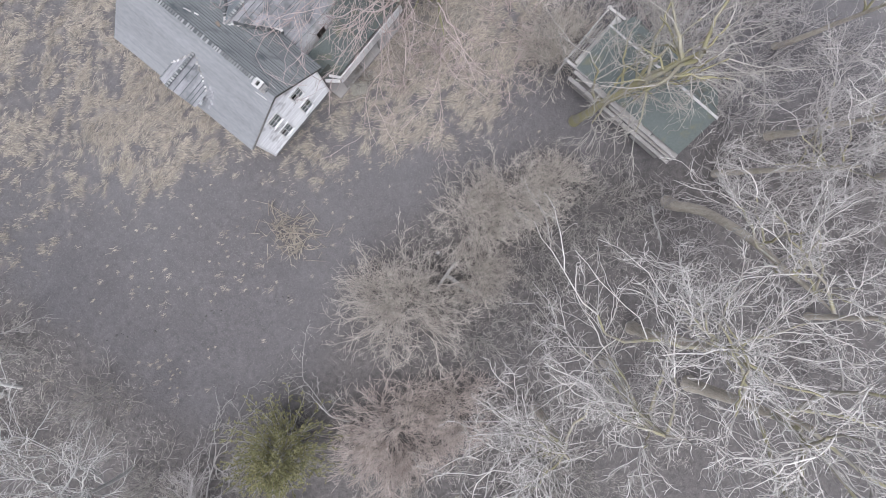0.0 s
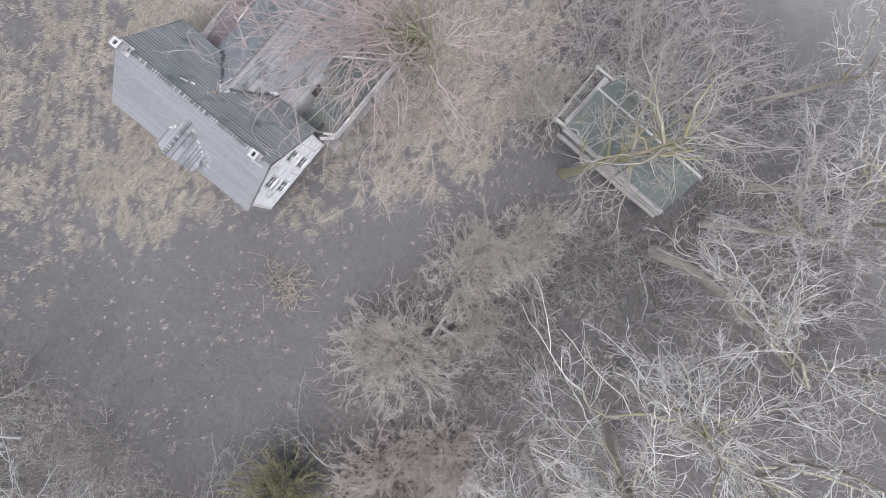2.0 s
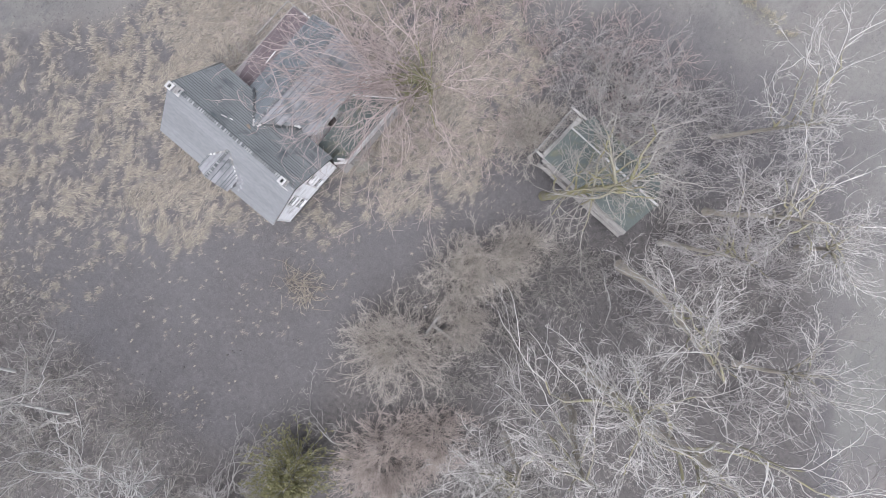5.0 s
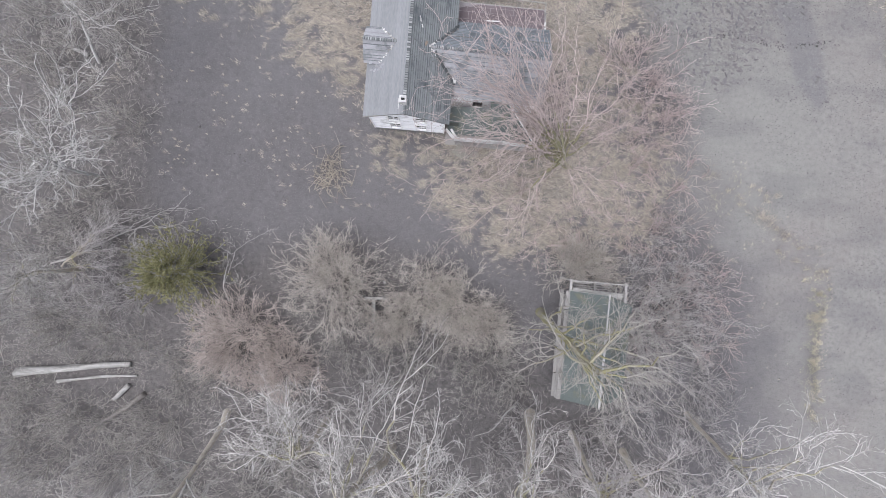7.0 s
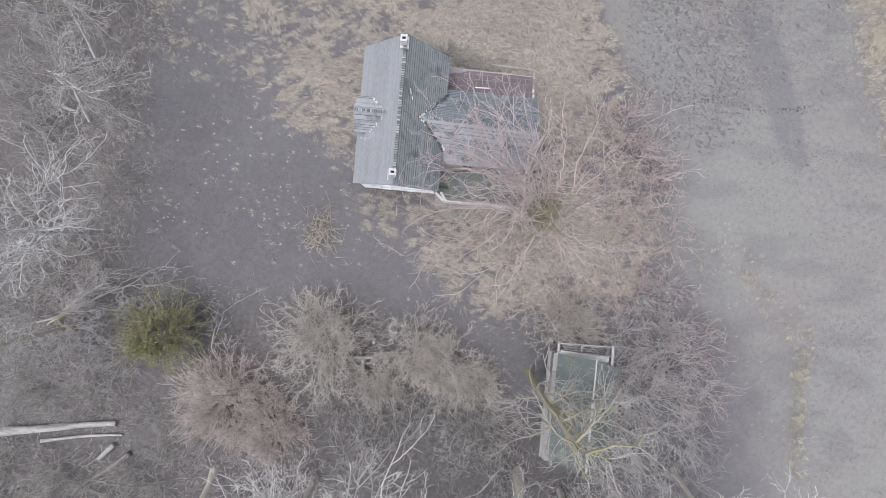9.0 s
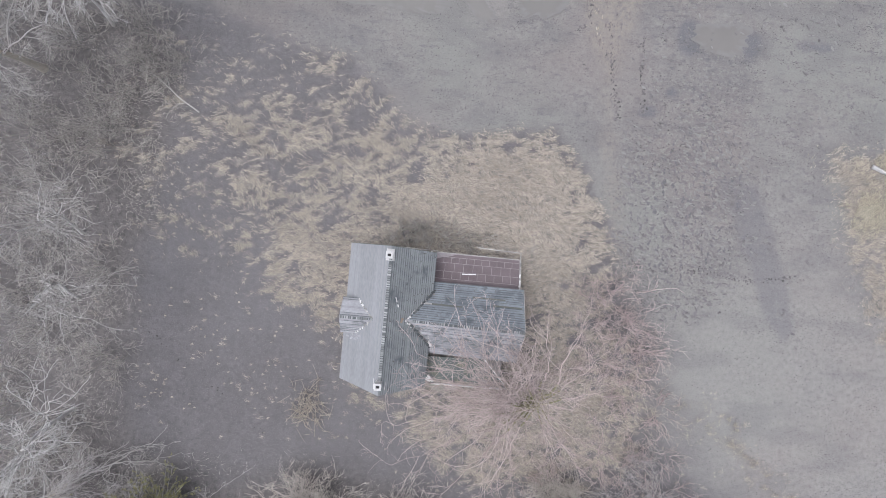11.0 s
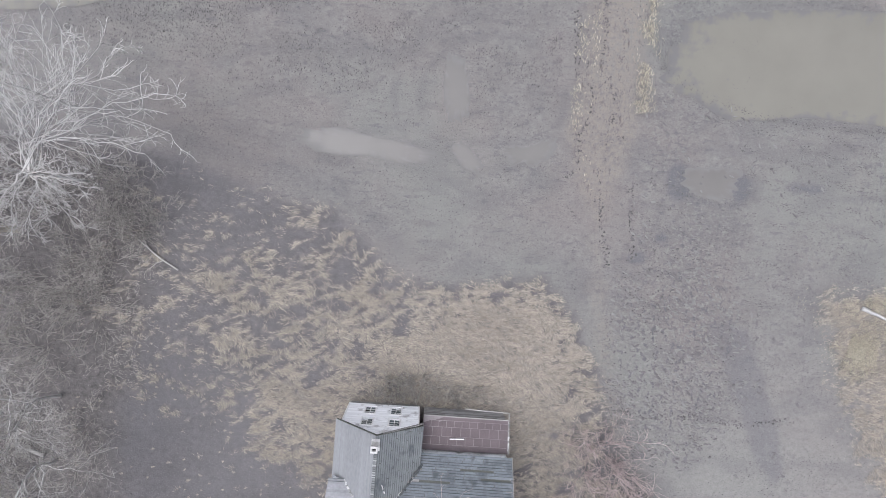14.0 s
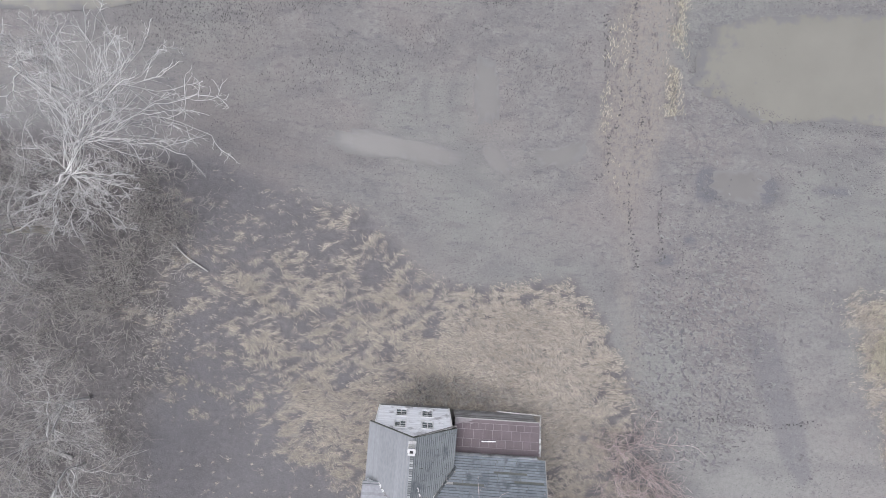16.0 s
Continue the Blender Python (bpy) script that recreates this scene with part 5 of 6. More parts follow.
grown_tree("oak_tree", PALE, [(-6, -30.8, 0), (-5.7, -29.6, 8), (-4.8, -26.9, 15.8)], [[(-5.6, -24.6, 17), (-9.6, -22.7, 15)], [(-4.4, -23.4, 17), (-6.6, -21.5, 16)], [(-3.5, -21.8, 16)], [(-1.4, -25.1, 17.5), (-1.8, -22.4, 17)], [(-10.3, -27.6, 14)], [(-7, -25.4, 17)], [(-6.6, -21.4, 16.5)], [(-8.2, -22.2, 17)], [(-3.8, -21.3, 17)], [(-6.6, -23.8, 18)], [(-5.9, -24.3, 19)], [(-9.4, -25.4, 15)]], 7, trunk_r=0.32, twig=0.0125)
grown_tree("oak_tree", "leafless tree with a dark furrowed leaning trunk", [(14.9, -28.3, 0), (13.6, -29.8, 7), (11.5, -32, 12), (9.8, -33.5, 15)], [[(12.9, -30.6, 13), (12.3, -29.9, 14), (14.8, -29.5, 14)], [(11.9, -29.8, 14.7), (12.6, -28.2, 13)], [(15.5, -33.2, 14)], [(11.7, -31.5, 18)], [(10.5, -34.9, 18)], [(14, -25.1, 13)], [(15.7, -28.9, 14)], [(12.7, -23.4, 11)], [(13.4, -23.5, 11)], [(13.6, -28.4, 16)], [(8.8, -27.9, 16)], [(11.3, -28.1, 14)]], 8, trunk_r=0.4, twig=0.0125, limb=M_LIMB)
grown_tree("oak_tree", PALE, [(24.9, -31.5, 0), (24.6, -32.4, 8), (24.1, -33.2, 13)], [[(22.4, -27.6, 12)], [(19.7, -34.9, 13)], [(30.6, -26.7, 13)], [(26.8, -36.6, 14)], [(25.2, -27.8, 15)], [(31.3, -34.3, 13)], [(16.7, -30.7, 12)], [(20.2, -30.6, 13)], [(22.2, -37.1, 14)], [(24.4, -25.8, 11)]], 9, trunk_r=0.28, twig=0.014)
grown_tree("oak_tree", PALE, [(31.2, -27, 0), (30.6, -27.7, 7), (30, -28.3, 12)], [[(30.4, -23.1, 12)], [(35, -23.4, 12)], [(31.5, -30.4, 14)], [(28.2, -28.4, 12)], [(28.8, -24.5, 11)], [(36.9, -23.4, 11)], [(34, -21.3, 11)], [(28.7, -26.9, 14)], [(41.9, -25.3, 9)]], 24, trunk_r=0.22, twig=0.0125)
grown_tree("oak_tree", PALE, [(19.4, -30, 0), (19.3, -31, 7), (19, -31.6, 12)], [[(23.5, -25.8, 12)], [(19.4, -24.8, 11)], [(15.8, -25.6, 11)], [(21, -27.7, 13)], [(18.4, -30.1, 14)], [(19, -28.1, 13)], [(17.1, -33, 15)], [(26.7, -24.7, 10)], [(17, -28.8, 11)], [(21.3, -27.9, 10)]], 10, trunk_r=0.24, twig=0.013, bark=M_TWIG_GREY)
grown_tree("oak_tree", "leafless tree with yellow lichen on its limbs beside the shed", [(15.0, -17.7, 0), (14.5, -17.8, 6.5), (15.1, -18.5, 11), (15.7, -19.3, 15)], [[(13.2, -14.6, 11.5), (11.8, -12.4, 13.5)], [(13.1, -16.9, 11), (11.8, -17.1, 11)], [(18.6, -14.2, 13)], [(17.4, -19.4, 15), (20.3, -18.8, 15)], [(16, -19.9, 15), (18.9, -21.2, 15)], [(21.5, -26, 12.5)], [(17.4, -24.4, 13)], [(13.7, -20.1, 13)], [(13.2, -18.9, 9), (9.7, -17.7, 9)], [(10.2, -21.9, 10)], [(23.4, -23.4, 13)], [(17.5, -16.5, 9)], [(19, -17, 10)], [(18, -21, 10)], [(16.5, -22, 9)], [(20, -21, 11)], [(19.5, -15, 10)], [(16.5, -15, 9)], [(21.5, -17, 10)], [(18.5, -23.5, 9.5)], [(23.8, -19.5, 12)], [(25, -17, 11)], [(22.5, -14.5, 12)], [(24, -23.5, 11)], [(20, -13, 13)], [(21, -24, 10.5)], [(10.1, -18.4, 9)]], 3, trunk_r=0.34, twig=0.0115, bark=M_TWIG_BROWN, limb=M_LIMB_YELLOW, thick=1.5, low=0.4, rich=0)
grown_tree("tree", "broad many-limbed tree with thin pinkish twigs reaching over the house roof", [(15.4, -2.6, 0), (15.2, -2.4, 2.6), (14.4, -1.8, 5.2)], [[(12.2, -0.4, 8), (5.3, 5.3, 13.5)], [(12, -1.2, 7.5), (4.9, 4.3, 11)], [(1.2, 0.7, 10)], [(1, -2.7, 9)], [(1.7, -6.8, 8)], [(5, -10.9, 7)], [(10.1, -10.1, 5.5)], [(10.8, 4.8, 10)], [(8.2, 7.3, 11)], [(13.4, 6.9, 10)], [(17, 7.6, 9)], [(19.5, 4.5, 8)], [(20.5, 1, 7)], [(19.5, -4.8, 6)], [(17.3, -7.7, 5)], [(18.8, -7.5, 5)], [(11, 0.5, 8), (8, 4, 12)], [(7, 2, 11)], [(10.5, 2, 9), (6.5, 6.5, 12.5)], [(9.5, 3, 11.5)], [(3.5, 2.5, 12)], [(8.5, 0.5, 9.5)], [(5.5, 0, 9.5)], [(10.5, 5.5, 11)], [(9.5, 1, 10)], [(7, 1, 11)], [(4, 1.5, 11.5)], [(6, 3, 12.5)], [(8.5, 2.5, 11.5)], [(3, 4, 12.5)], [(2.2, 3, 11.5)], [(10.5, 3.5, 11)], [(6, -1.5, 9)], [(8, -1, 9)], [(4, -1.5, 9.5)]], 12, trunk_r=0.26, twig=0.0105, extra=0, rich=1, bark=M_TWIG_PINK, limb=M_LIMB_DULL, moss=M_LIMB_MOSS, low=0.2, thick=0.85)
grown_tree("tree", "leafless tree with ashen twigs at the edge of the wood", [(-31.5, 10, 0), (-29.4, 12, 5.5), (-26.8, 11.2, 10.5)], [[(-24.5, 10.6, 13.5)], [(-22.6, 13.2, 12)], [(-22.2, 13.2, 12)], [(-23.6, 8.8, 9)], [(-25.2, 12.2, 13)], [(-26.5, 8.8, 13)], [(-23.9, 10.1, 12)], [(-29.3, 14.8, 11)], [(-29.1, 16.4, 9)]], 13, trunk_r=0.12, low=0.35, twig=0.0145, bark=M_BARK_GREY, limb=M_BARK_PALE, rich=0)
grown_tree("tree", "leafless tree with ashen twigs at the edge of the wood", [(-31.5, 3.6, 0), (-29.3, 5.9, 5.5), (-26.8, 5, 10.5)], [[(-21.3, 6.4, 7)], [(-21.9, 5.7, 12)], [(-24, 7.1, 13)], [(-21.7, 2.5, 7)], [(-25.1, -0.4, 12)], [(-24.1, -0.3, 9)], [(-23.3, 5.9, 13.5)], [(-26.2, 4.5, 13)], [(-23.3, 1.5, 8)], [(-27.2, 1.5, 12)]], 14, trunk_r=0.12, low=0.35, twig=0.0145, bark=M_BARK_GREY, limb=M_BARK_PALE, rich=0)
grown_tree("tree", "leafless tree with ashen twigs at the edge of the wood", [(-31, -7.7, 0), (-29.5, -7.6, 6), (-26.6, -7.4, 11)], [[(-22.9, -1.6, 13)], [(-22.7, -5.1, 14)], [(-23.6, -10.1, 13)], [(-26, -11.9, 12)], [(-23.9, -6.9, 8)], [(-25.8, -0.3, 13)], [(-26.7, -2.3, 14)], [(-26.2, -10.1, 14)], [(-24.5, -4.6, 8)], [(-28, -13, 12)]], 15, trunk_r=0.15, low=0.35, twig=0.017, thick=1.1, bark=M_BARK_PALE, limb=M_BARK_PALE, rich=0)
grown_tree("tree", "leafless tree with ashen twigs at the edge of the wood", [(-31.8, -17.2, 0), (-31.6, -17.1, 4), (-31.4, -17, 7.5)], [[(-27.1, -16, 9)], [(-27.7, -19.2, 7)], [(-28.7, -19.4, 9)], [(-27.6, -15.1, 10)], [(-29.7, -16.6, 10)], [(-29.5, -19.9, 6)], [(-28, -16.8, 10)], [(-32.2, -19.1, 10)], [(-31.4, -21.2, 8)]], 16, trunk_r=0.2, twig=0.0125, bark=M_BARK_GREY)
grown_tree("ash_tree", "leafless tree with a wide whitish crown at the field edge", [(-30.2, 31.0, 0.0), (-27.8, 30.8, 6.5), (-25.4, 30.6, 12.3)], [[(-25.0, 32.4, 12.5), (-24.2, 34.4, 12.5), (-23.9, 36.2, 12.0), (-22.7, 37.9, 11.5), (-21.8, 40.0, 11.0)], [(-25.0, 32.4, 12.5), (-24.1, 36.0, 12.0), (-22.2, 36.8, 12.0), (-20.5, 37.3, 11.5), (-18.6, 37.7, 11.0)], [(-25.0, 32.6, 12.5), (-24.4, 33.3, 12.5), (-23.4, 33.4, 12.0), (-21.9, 34.9, 11.5), (-20.9, 36.0, 11.0), (-19.0, 35.5, 10.5), (-16.9, 34.5, 10.0)], [(-25.0, 32.6, 12.5), (-23.4, 33.4, 12.0), (-21.9, 35.0, 11.5), (-20.9, 36.0, 11.0), (-19.2, 36.4, 10.5), (-17.1, 37.4, 10.0)], [(-25.0, 32.6, 12.5), (-23.4, 33.3, 12.0), (-21.8, 33.3, 11.5), (-20.4, 33.8, 11.0), (-18.4, 32.8, 10.5)], [(-25.0, 32.6, 12.5), (-23.4, 33.3, 12.0), (-22.4, 33.3, 11.5), (-21.4, 31.9, 10.5)], [(-25.0, 32.5, 12.5), (-24.2, 34.5, 12.4), (-24.1, 36.0, 12.0), (-23.0, 37.1, 12.0), (-22.3, 39.1, 11.5), (-22.4, 40.1, 11.0)], [(-25.0, 32.5, 12.5), (-24.3, 34.4, 12.4), (-23.9, 36.2, 12.0), (-22.7, 37.7, 11.5), (-21.1, 38.9, 11.0), (-20.5, 40.4, 10.5)], [(-25.0, 32.5, 12.5), (-24.0, 35.8, 12.2), (-26.1, 36.8, 12.0), (-25.8, 38.4, 12.0), (-25.7, 39.8, 11.5), (-25.1, 41.9, 11.0)], [(-24.0, 35.8, 12.2), (-23.7, 37.2, 12.0), (-23.6, 38.8, 11.5), (-24.4, 41.0, 11.0)], [(-24.0, 35.7, 12.2), (-26.1, 36.7, 12.0), (-28.1, 38.0, 12.0)], [(-21.6, 29.9, 11.5)], [(-23.7, 29.0, 12.0), (-22.4, 27.1, 11.0)], [(-24.6, 27.8, 11.0)], [(-26.8, 27.0, 11.0)], [(-25.2, 28.7, 12.0), (-25.6, 26.1, 10.5)], [(-28.8, 27.0, 11.0)], [(-27.9, 28.7, 12.0)], [(-27.2, 31.0, 12.5)], [(-26.7, 33.6, 12.0)], [(-23.7, 31.1, 12.6), (-22.9, 31.9, 11.8)], [(-23.4, 30.8, 12.5), (-21.9, 30.9, 11.5)], [(-28.0, 32.6, 12.0)], [(-23.2, 30.1, 12.0), (-22.5, 28.8, 11.0)]], 17, trunk_r=0.14, twig=0.0155, bark=M_BARK_PALE, limb=M_BARK_PALE, rays=1, low=0.8, extra=0, thick=0.9)
grown_tree("ash_tree", "leafless whitish tree leaning over the field from the wood edge", [(-31.6, 38.0, 0), (-31.2, 37.9, 6), (-30.8, 37.8, 11)], [[(-27.7, 40.9, 11)], [(-27.8, 36.8, 11)], [(-28.4, 40.7, 12)], [(-28.6, 38.5, 12.5)], [(-28.5, 35.2, 11)], [(-30.2, 39.7, 12)], [(-29.5, 34.4, 12)]], 18, trunk_r=0.14, twig=0.014, bark=M_BARK_PALE, limb=M_BARK_PALE)
grown_tree("fallen_tree", "bleached dead tree lying over the lawn edge", [(-34.5, -16.9, 1.2), (-31.6, -15.9, 1.3), (-29, -14.2, 0.8), (-25.6, -12.2, 0.5)], [[(-23.2, -10.6, 0.7), (-21.6, -9.0, 0.6)], [(-23, -12.1, 0.4), (-19.8, -12.7, 0.4)], [(-22.9, -12.1, 0.4), (-19.6, -10.9, 0.6)], [(-23.2, -10.4, 0.7), (-21.2, -10.4, 0.5)], [(-26.5, -13.6, 0.5), (-24.4, -13.9, 0.5)], [(-28.2, -12.2, 0.8), (-26.2, -11.2, 0.6)], [(-27, -13.9, 0.8), (-24.8, -14.9, 0.9)]], 22, trunk_r=0.1, twig=0.0115, bark=M_BARK_GREY, limb=M_BARK_GREY, low=0.85, extra=0, spare=1, thick=0.7)
grown_tree("tree", "low grey tree fanning out over the lawn edge beside the cedar", [(-34, -17.2, 0), (-32.6, -16.6, 1.5), (-31, -15.9, 2.4)], [[(-29.6, -14.2, 2.8), (-27.1, -12.2, 2.4)], [(-29.6, -14.2, 2.8), (-28.0, -10.4, 2.6)], [(-26.1, -10.8, 2.0)], [(-28.5, -12.9, 3.0), (-26.2, -11.9, 2.2)], [(-29.9, -16.5, 3.0), (-26.9, -15.2, 2.4)], [(-27.6, -16.9, 2.4)], [(-29.2, -17.8, 3.0), (-26.3, -19.0, 2.2)], [(-24.8, -18.3, 2.0)], [(-29.2, -20.3, 2.2)], [(-30.5, -19.3, 2.6)], [(-25.6, -14.5, 2.0)]], 26, trunk_r=0.08, twig=0.0125, bark=M_TWIG_GREY, limb=M_LIMB_DULL, low=0.55, thick=0.6, rays=1)
grown_tree("tree", "slender pale sapling bending out beside the cedar", [(-16.9, -19.2, 0), (-16.6, -17.6, 2), (-16.2, -16, 2.6)], [[(-15.4, -13.2, 2.5), (-13, -12, 2)], [(-16.1, -13.8, 2.5)], [(-14.5, -16.7, 1.5)]], 23, trunk_r=0.09, twig=0.011, bark=M_BARK_GREY, limb=M_BARK_GREY, spare=1)
grown_tree("oak_tree", PALE, [(15.2, -44.5, 0), (15.6, -44, 5), (16.2, -43.2, 9)], [[(18.2, -40.4, 12.0)], [(14.6, -41.3, 11.0)], [(12.2, -40.3, 12.0)], [(19.5, -44.7, 11.0)], [(19.2, -48.2, 10.0)], [(19.1, -51.3, 10.0)], [(14.7, -45.9, 11.0)], [(12.2, -44.6, 12.0)], [(19.2, -37.8, 12.0)], [(21.2, -41.2, 11.0)], [(9.4, -40.8, 12.0)]], 27, trunk_r=0.26, twig=0.0135)
grown_tree("oak_tree", PALE, [(28.6, -41.5, 0), (27.6, -40.2, 5), (25.2, -37.6, 9.5)], [[(27.5, -35.8, 12.0)], [(27.2, -40.6, 11.0)], [(23.1, -38.9, 12.0)], [(25.5, -44.7, 9.0)], [(21.4, -37.4, 12.0)], [(22.0, -35.8, 11.0)], [(24.4, -33.0, 12.0)], [(28.3, -34.2, 11.0)], [(29.9, -37.4, 11.0)]], 28, trunk_r=0.24, twig=0.0135)
bare_tree("oak_tree", PALE, (4.0, -40.0), 20, 11.0, 10, 8, M_TWIG_OAK, trunk_r=0.48, fork=0.42, per=(9, 6, 4), twig=0.0135, slim=1.1, kink=0.26)
bare_tree("oak_tree", "leafless grey tree leaning out of the wood", (-16.3, -30.7), 17, 7.0, 11, 7, M_BARK_GREY, M_BARK_GREY, trunk_r=0.26, fork=0.5, lean=(0.14, -0.33), per=(8, 6, 4), kink=0.28)
bare_tree("ash_tree", "leafless grey tree in the wood behind the field edge", (-36.5, 26.0), 13, 6.0, 19, 9, M_BARK_GREY, M_BARK_GREY, trunk_r=0.3)

# thickets: a few kinds of bush, each repeated
TAN = "dense bare bush of thin tan shoots in the thicket"
tan_bush = shrub("shrub", TAN, (-6.0, -16.5), 6.0, 4.8, 31, M_TWIG_TAN, 88, (8, 6), twig=0.0145)
rose_bush = shrub("shrub", "dense rounded bush of reddish-brown bare shoots", (-15.2, -22.7), 5.0, 4.5, 32, M_TWIG_RED, 94, (8, 6), twig=0.0155)
grey_bush = shrub("shrub", "tangled bush of grey bare shoots", (24.5, -13.5), 4.0, 4.2, 33, M_TWIG_GREY, 20, (5, 4))
brown_bush = shrub("shrub", "tangled bush of brown-grey bare shoots on the wood floor", (-29, 19), 3.0, 4.0, 34, M_TWIG_BROWN, 24, (6, 4), twig=0.0145)
pink_bush = shrub("shrub", "low bush of pinkish bare shoots in straw", (24.0, 5.0), 2.2, 3.4, 35, M_TWIG_ROSE, 14, (5, 3))


def repeat(bush, spots, seed):
    r = random.Random(seed)
    for x, y, s in spots:
        c = copy_thing(bush, pose(x, y, -0.05, 0, 0, r.uniform(0, 360)))
        c.scale = (s, s, s * r.uniform(0.85, 1.1))


repeat(tan_bush, [(18.9, -12.6, 0.72), (2.9, -16.7, 0.8), (6.6, -17.9, 0.75), (-0.6, -19.8, 0.6), (10.0, -19.5, 0.55)], 1)
repeat(rose_bush, [(-10.5, -25.5, 0.75)], 2)
repeat(grey_bush, [(29, -16, 1.0), (26, -20, 1.1), (31, -23, 1.0), (25, -27.5, 1.0), (21, -30, 0.9), (27, -9, 0.8), (18, -33, 1.0), (-2.0, -27, 0.8), (-8, -30, 0.9), (-26, -19, 0.9), (-30, -20, 1.0), (-24.5, -15.5, 0.8), (33.5, -29, 0.9), (12, -33, 0.9), (0, -36, 1.0), (28, -12.5, 0.9), (24, -17, 0.9), (29.5, -27, 0.9), (23, -23, 0.8), (31.5, -18.5, 0.8), (14, -29, 0.8), (22, -36, 1.0), (26, -36, 1.0), (33, -24.5, 0.9), (34.5, -32, 0.9), (30, -34, 0.9), (24, -41, 1.0), (20, -45, 0.9), (29, -40, 0.9), (12, -48, 1.0), (16, -40, 0.9), (33, -37, 0.8), (24.5, -18, 1.3), (27.5, -20, 1.3), (28.5, -15.5, 1.2), (25, -22.5, 1.2)], 3)
repeat(brown_bush, [(-33, 15, 1.1), (-28.5, 24, 1.1), (-33, 29, 1.0), (-27, 27.5, 0.8), (-37, 20, 1.1), (-35, 9, 1.0), (-29, 7, 0.8), (-34, 1, 1.0), (-28, -2, 0.8), (-31, -10, 1.0), (-35, -16, 1.1), (-36, -22, 1.0), (-31, -33, 1.1), (-25, -35, 1.0), (-37, -35, 1.0), (-20, -37, 1.0), (-12, -34, 1.0), (-21, -28, 0.6), (9.5, -23.5, 0.9), (5.0, -22.5, 0.8), (12.5, -25.0, 0.8), (1.5, -24.0, 0.8), (-4.5, -23.0, 0.8), (-40, 14, 1.0), (-40, 30, 1.0), (-25, -24, 0.5), (-13, -39, 1.0), (-21, -16, 0.6), (-22, -32, 0.9), (-29, -23.5, 0.9), (-34, -37, 1.0), (-31.5, -31.5, 0.7), (-24.5, -31.5, 0.7), (-36, -31.5, 0.9), (-22, -25.5, 0.6), (-33, -23.5, 0.9), (-28, -38, 1.0), (-22, -41, 1.0), (-17, -27, 0.7), (-9, -36, 0.9), (-39, -30, 1.0), (-26, -16, 0.6), (-33, -12, 0.8), (-37, -6, 1.0), (-37, 4, 1.0), (-31, 21, 1.0), (-24.5, 26.5, 0.6), (-22.8, 28.6, 0.6), (-26, 31, 0.8), (-29, 32, 0.9)], 4)
repeat(pink_bush, [(22.5, 7.6, 1.5), (24.6, 2.6, 1.4), (21.5, 1.5, 1.0), (26, 1, 1.0), (22.5, -3.5, 1.1), (26.5, -5.5, 1.0), (18, -8, 1.1), (22.5, -8.5, 1.0), (12, -6.5, 0.9), (9, -4.5, 0.8), (14.5, -11.0, 1.0), (18.5, 0.5, 0.8), (20.5, 9, 0.8), (28.5, -3, 1.0), (29, -8, 1.0), (25.5, -9.5, 1.0), (30.5, -12, 1.0), (24, -1, 0.9), (22.5, 8, 1.0), (25.0, 5.5, 1.0), (20.5, 4.5, 0.9), (24.0, 10.5, 0.7), (27.0, 2.5, 0.8), (30.5, -16.5, 1.2), (33.0, -14.0, 1.0), (33.5, -19.5, 1.1), (27.0, -14.5, 1.2), (26.0, -18.5, 1.2)], 5)
brush = shrub("shrub", "dense low bush of dark bare shoots against the house wall", (2.2, 13.2), 1.3, 1.5, 36, M_TWIG_BROWN, 26, (5, 4), group="bushes by the house")
repeat(brush, [(5.2, 0.4, 1.0), (7.2, 0.2, 0.9), (6.3, -1.9, 0.9), (8.6, 0.9, 0.8), (0.4, 13.3, 1.2), (3.6, 13.6, 1.3), (5.6, 12.9, 1.1), (7.4, 12.7, 0.9), (9.4, 13.4, 0.7)], 6)


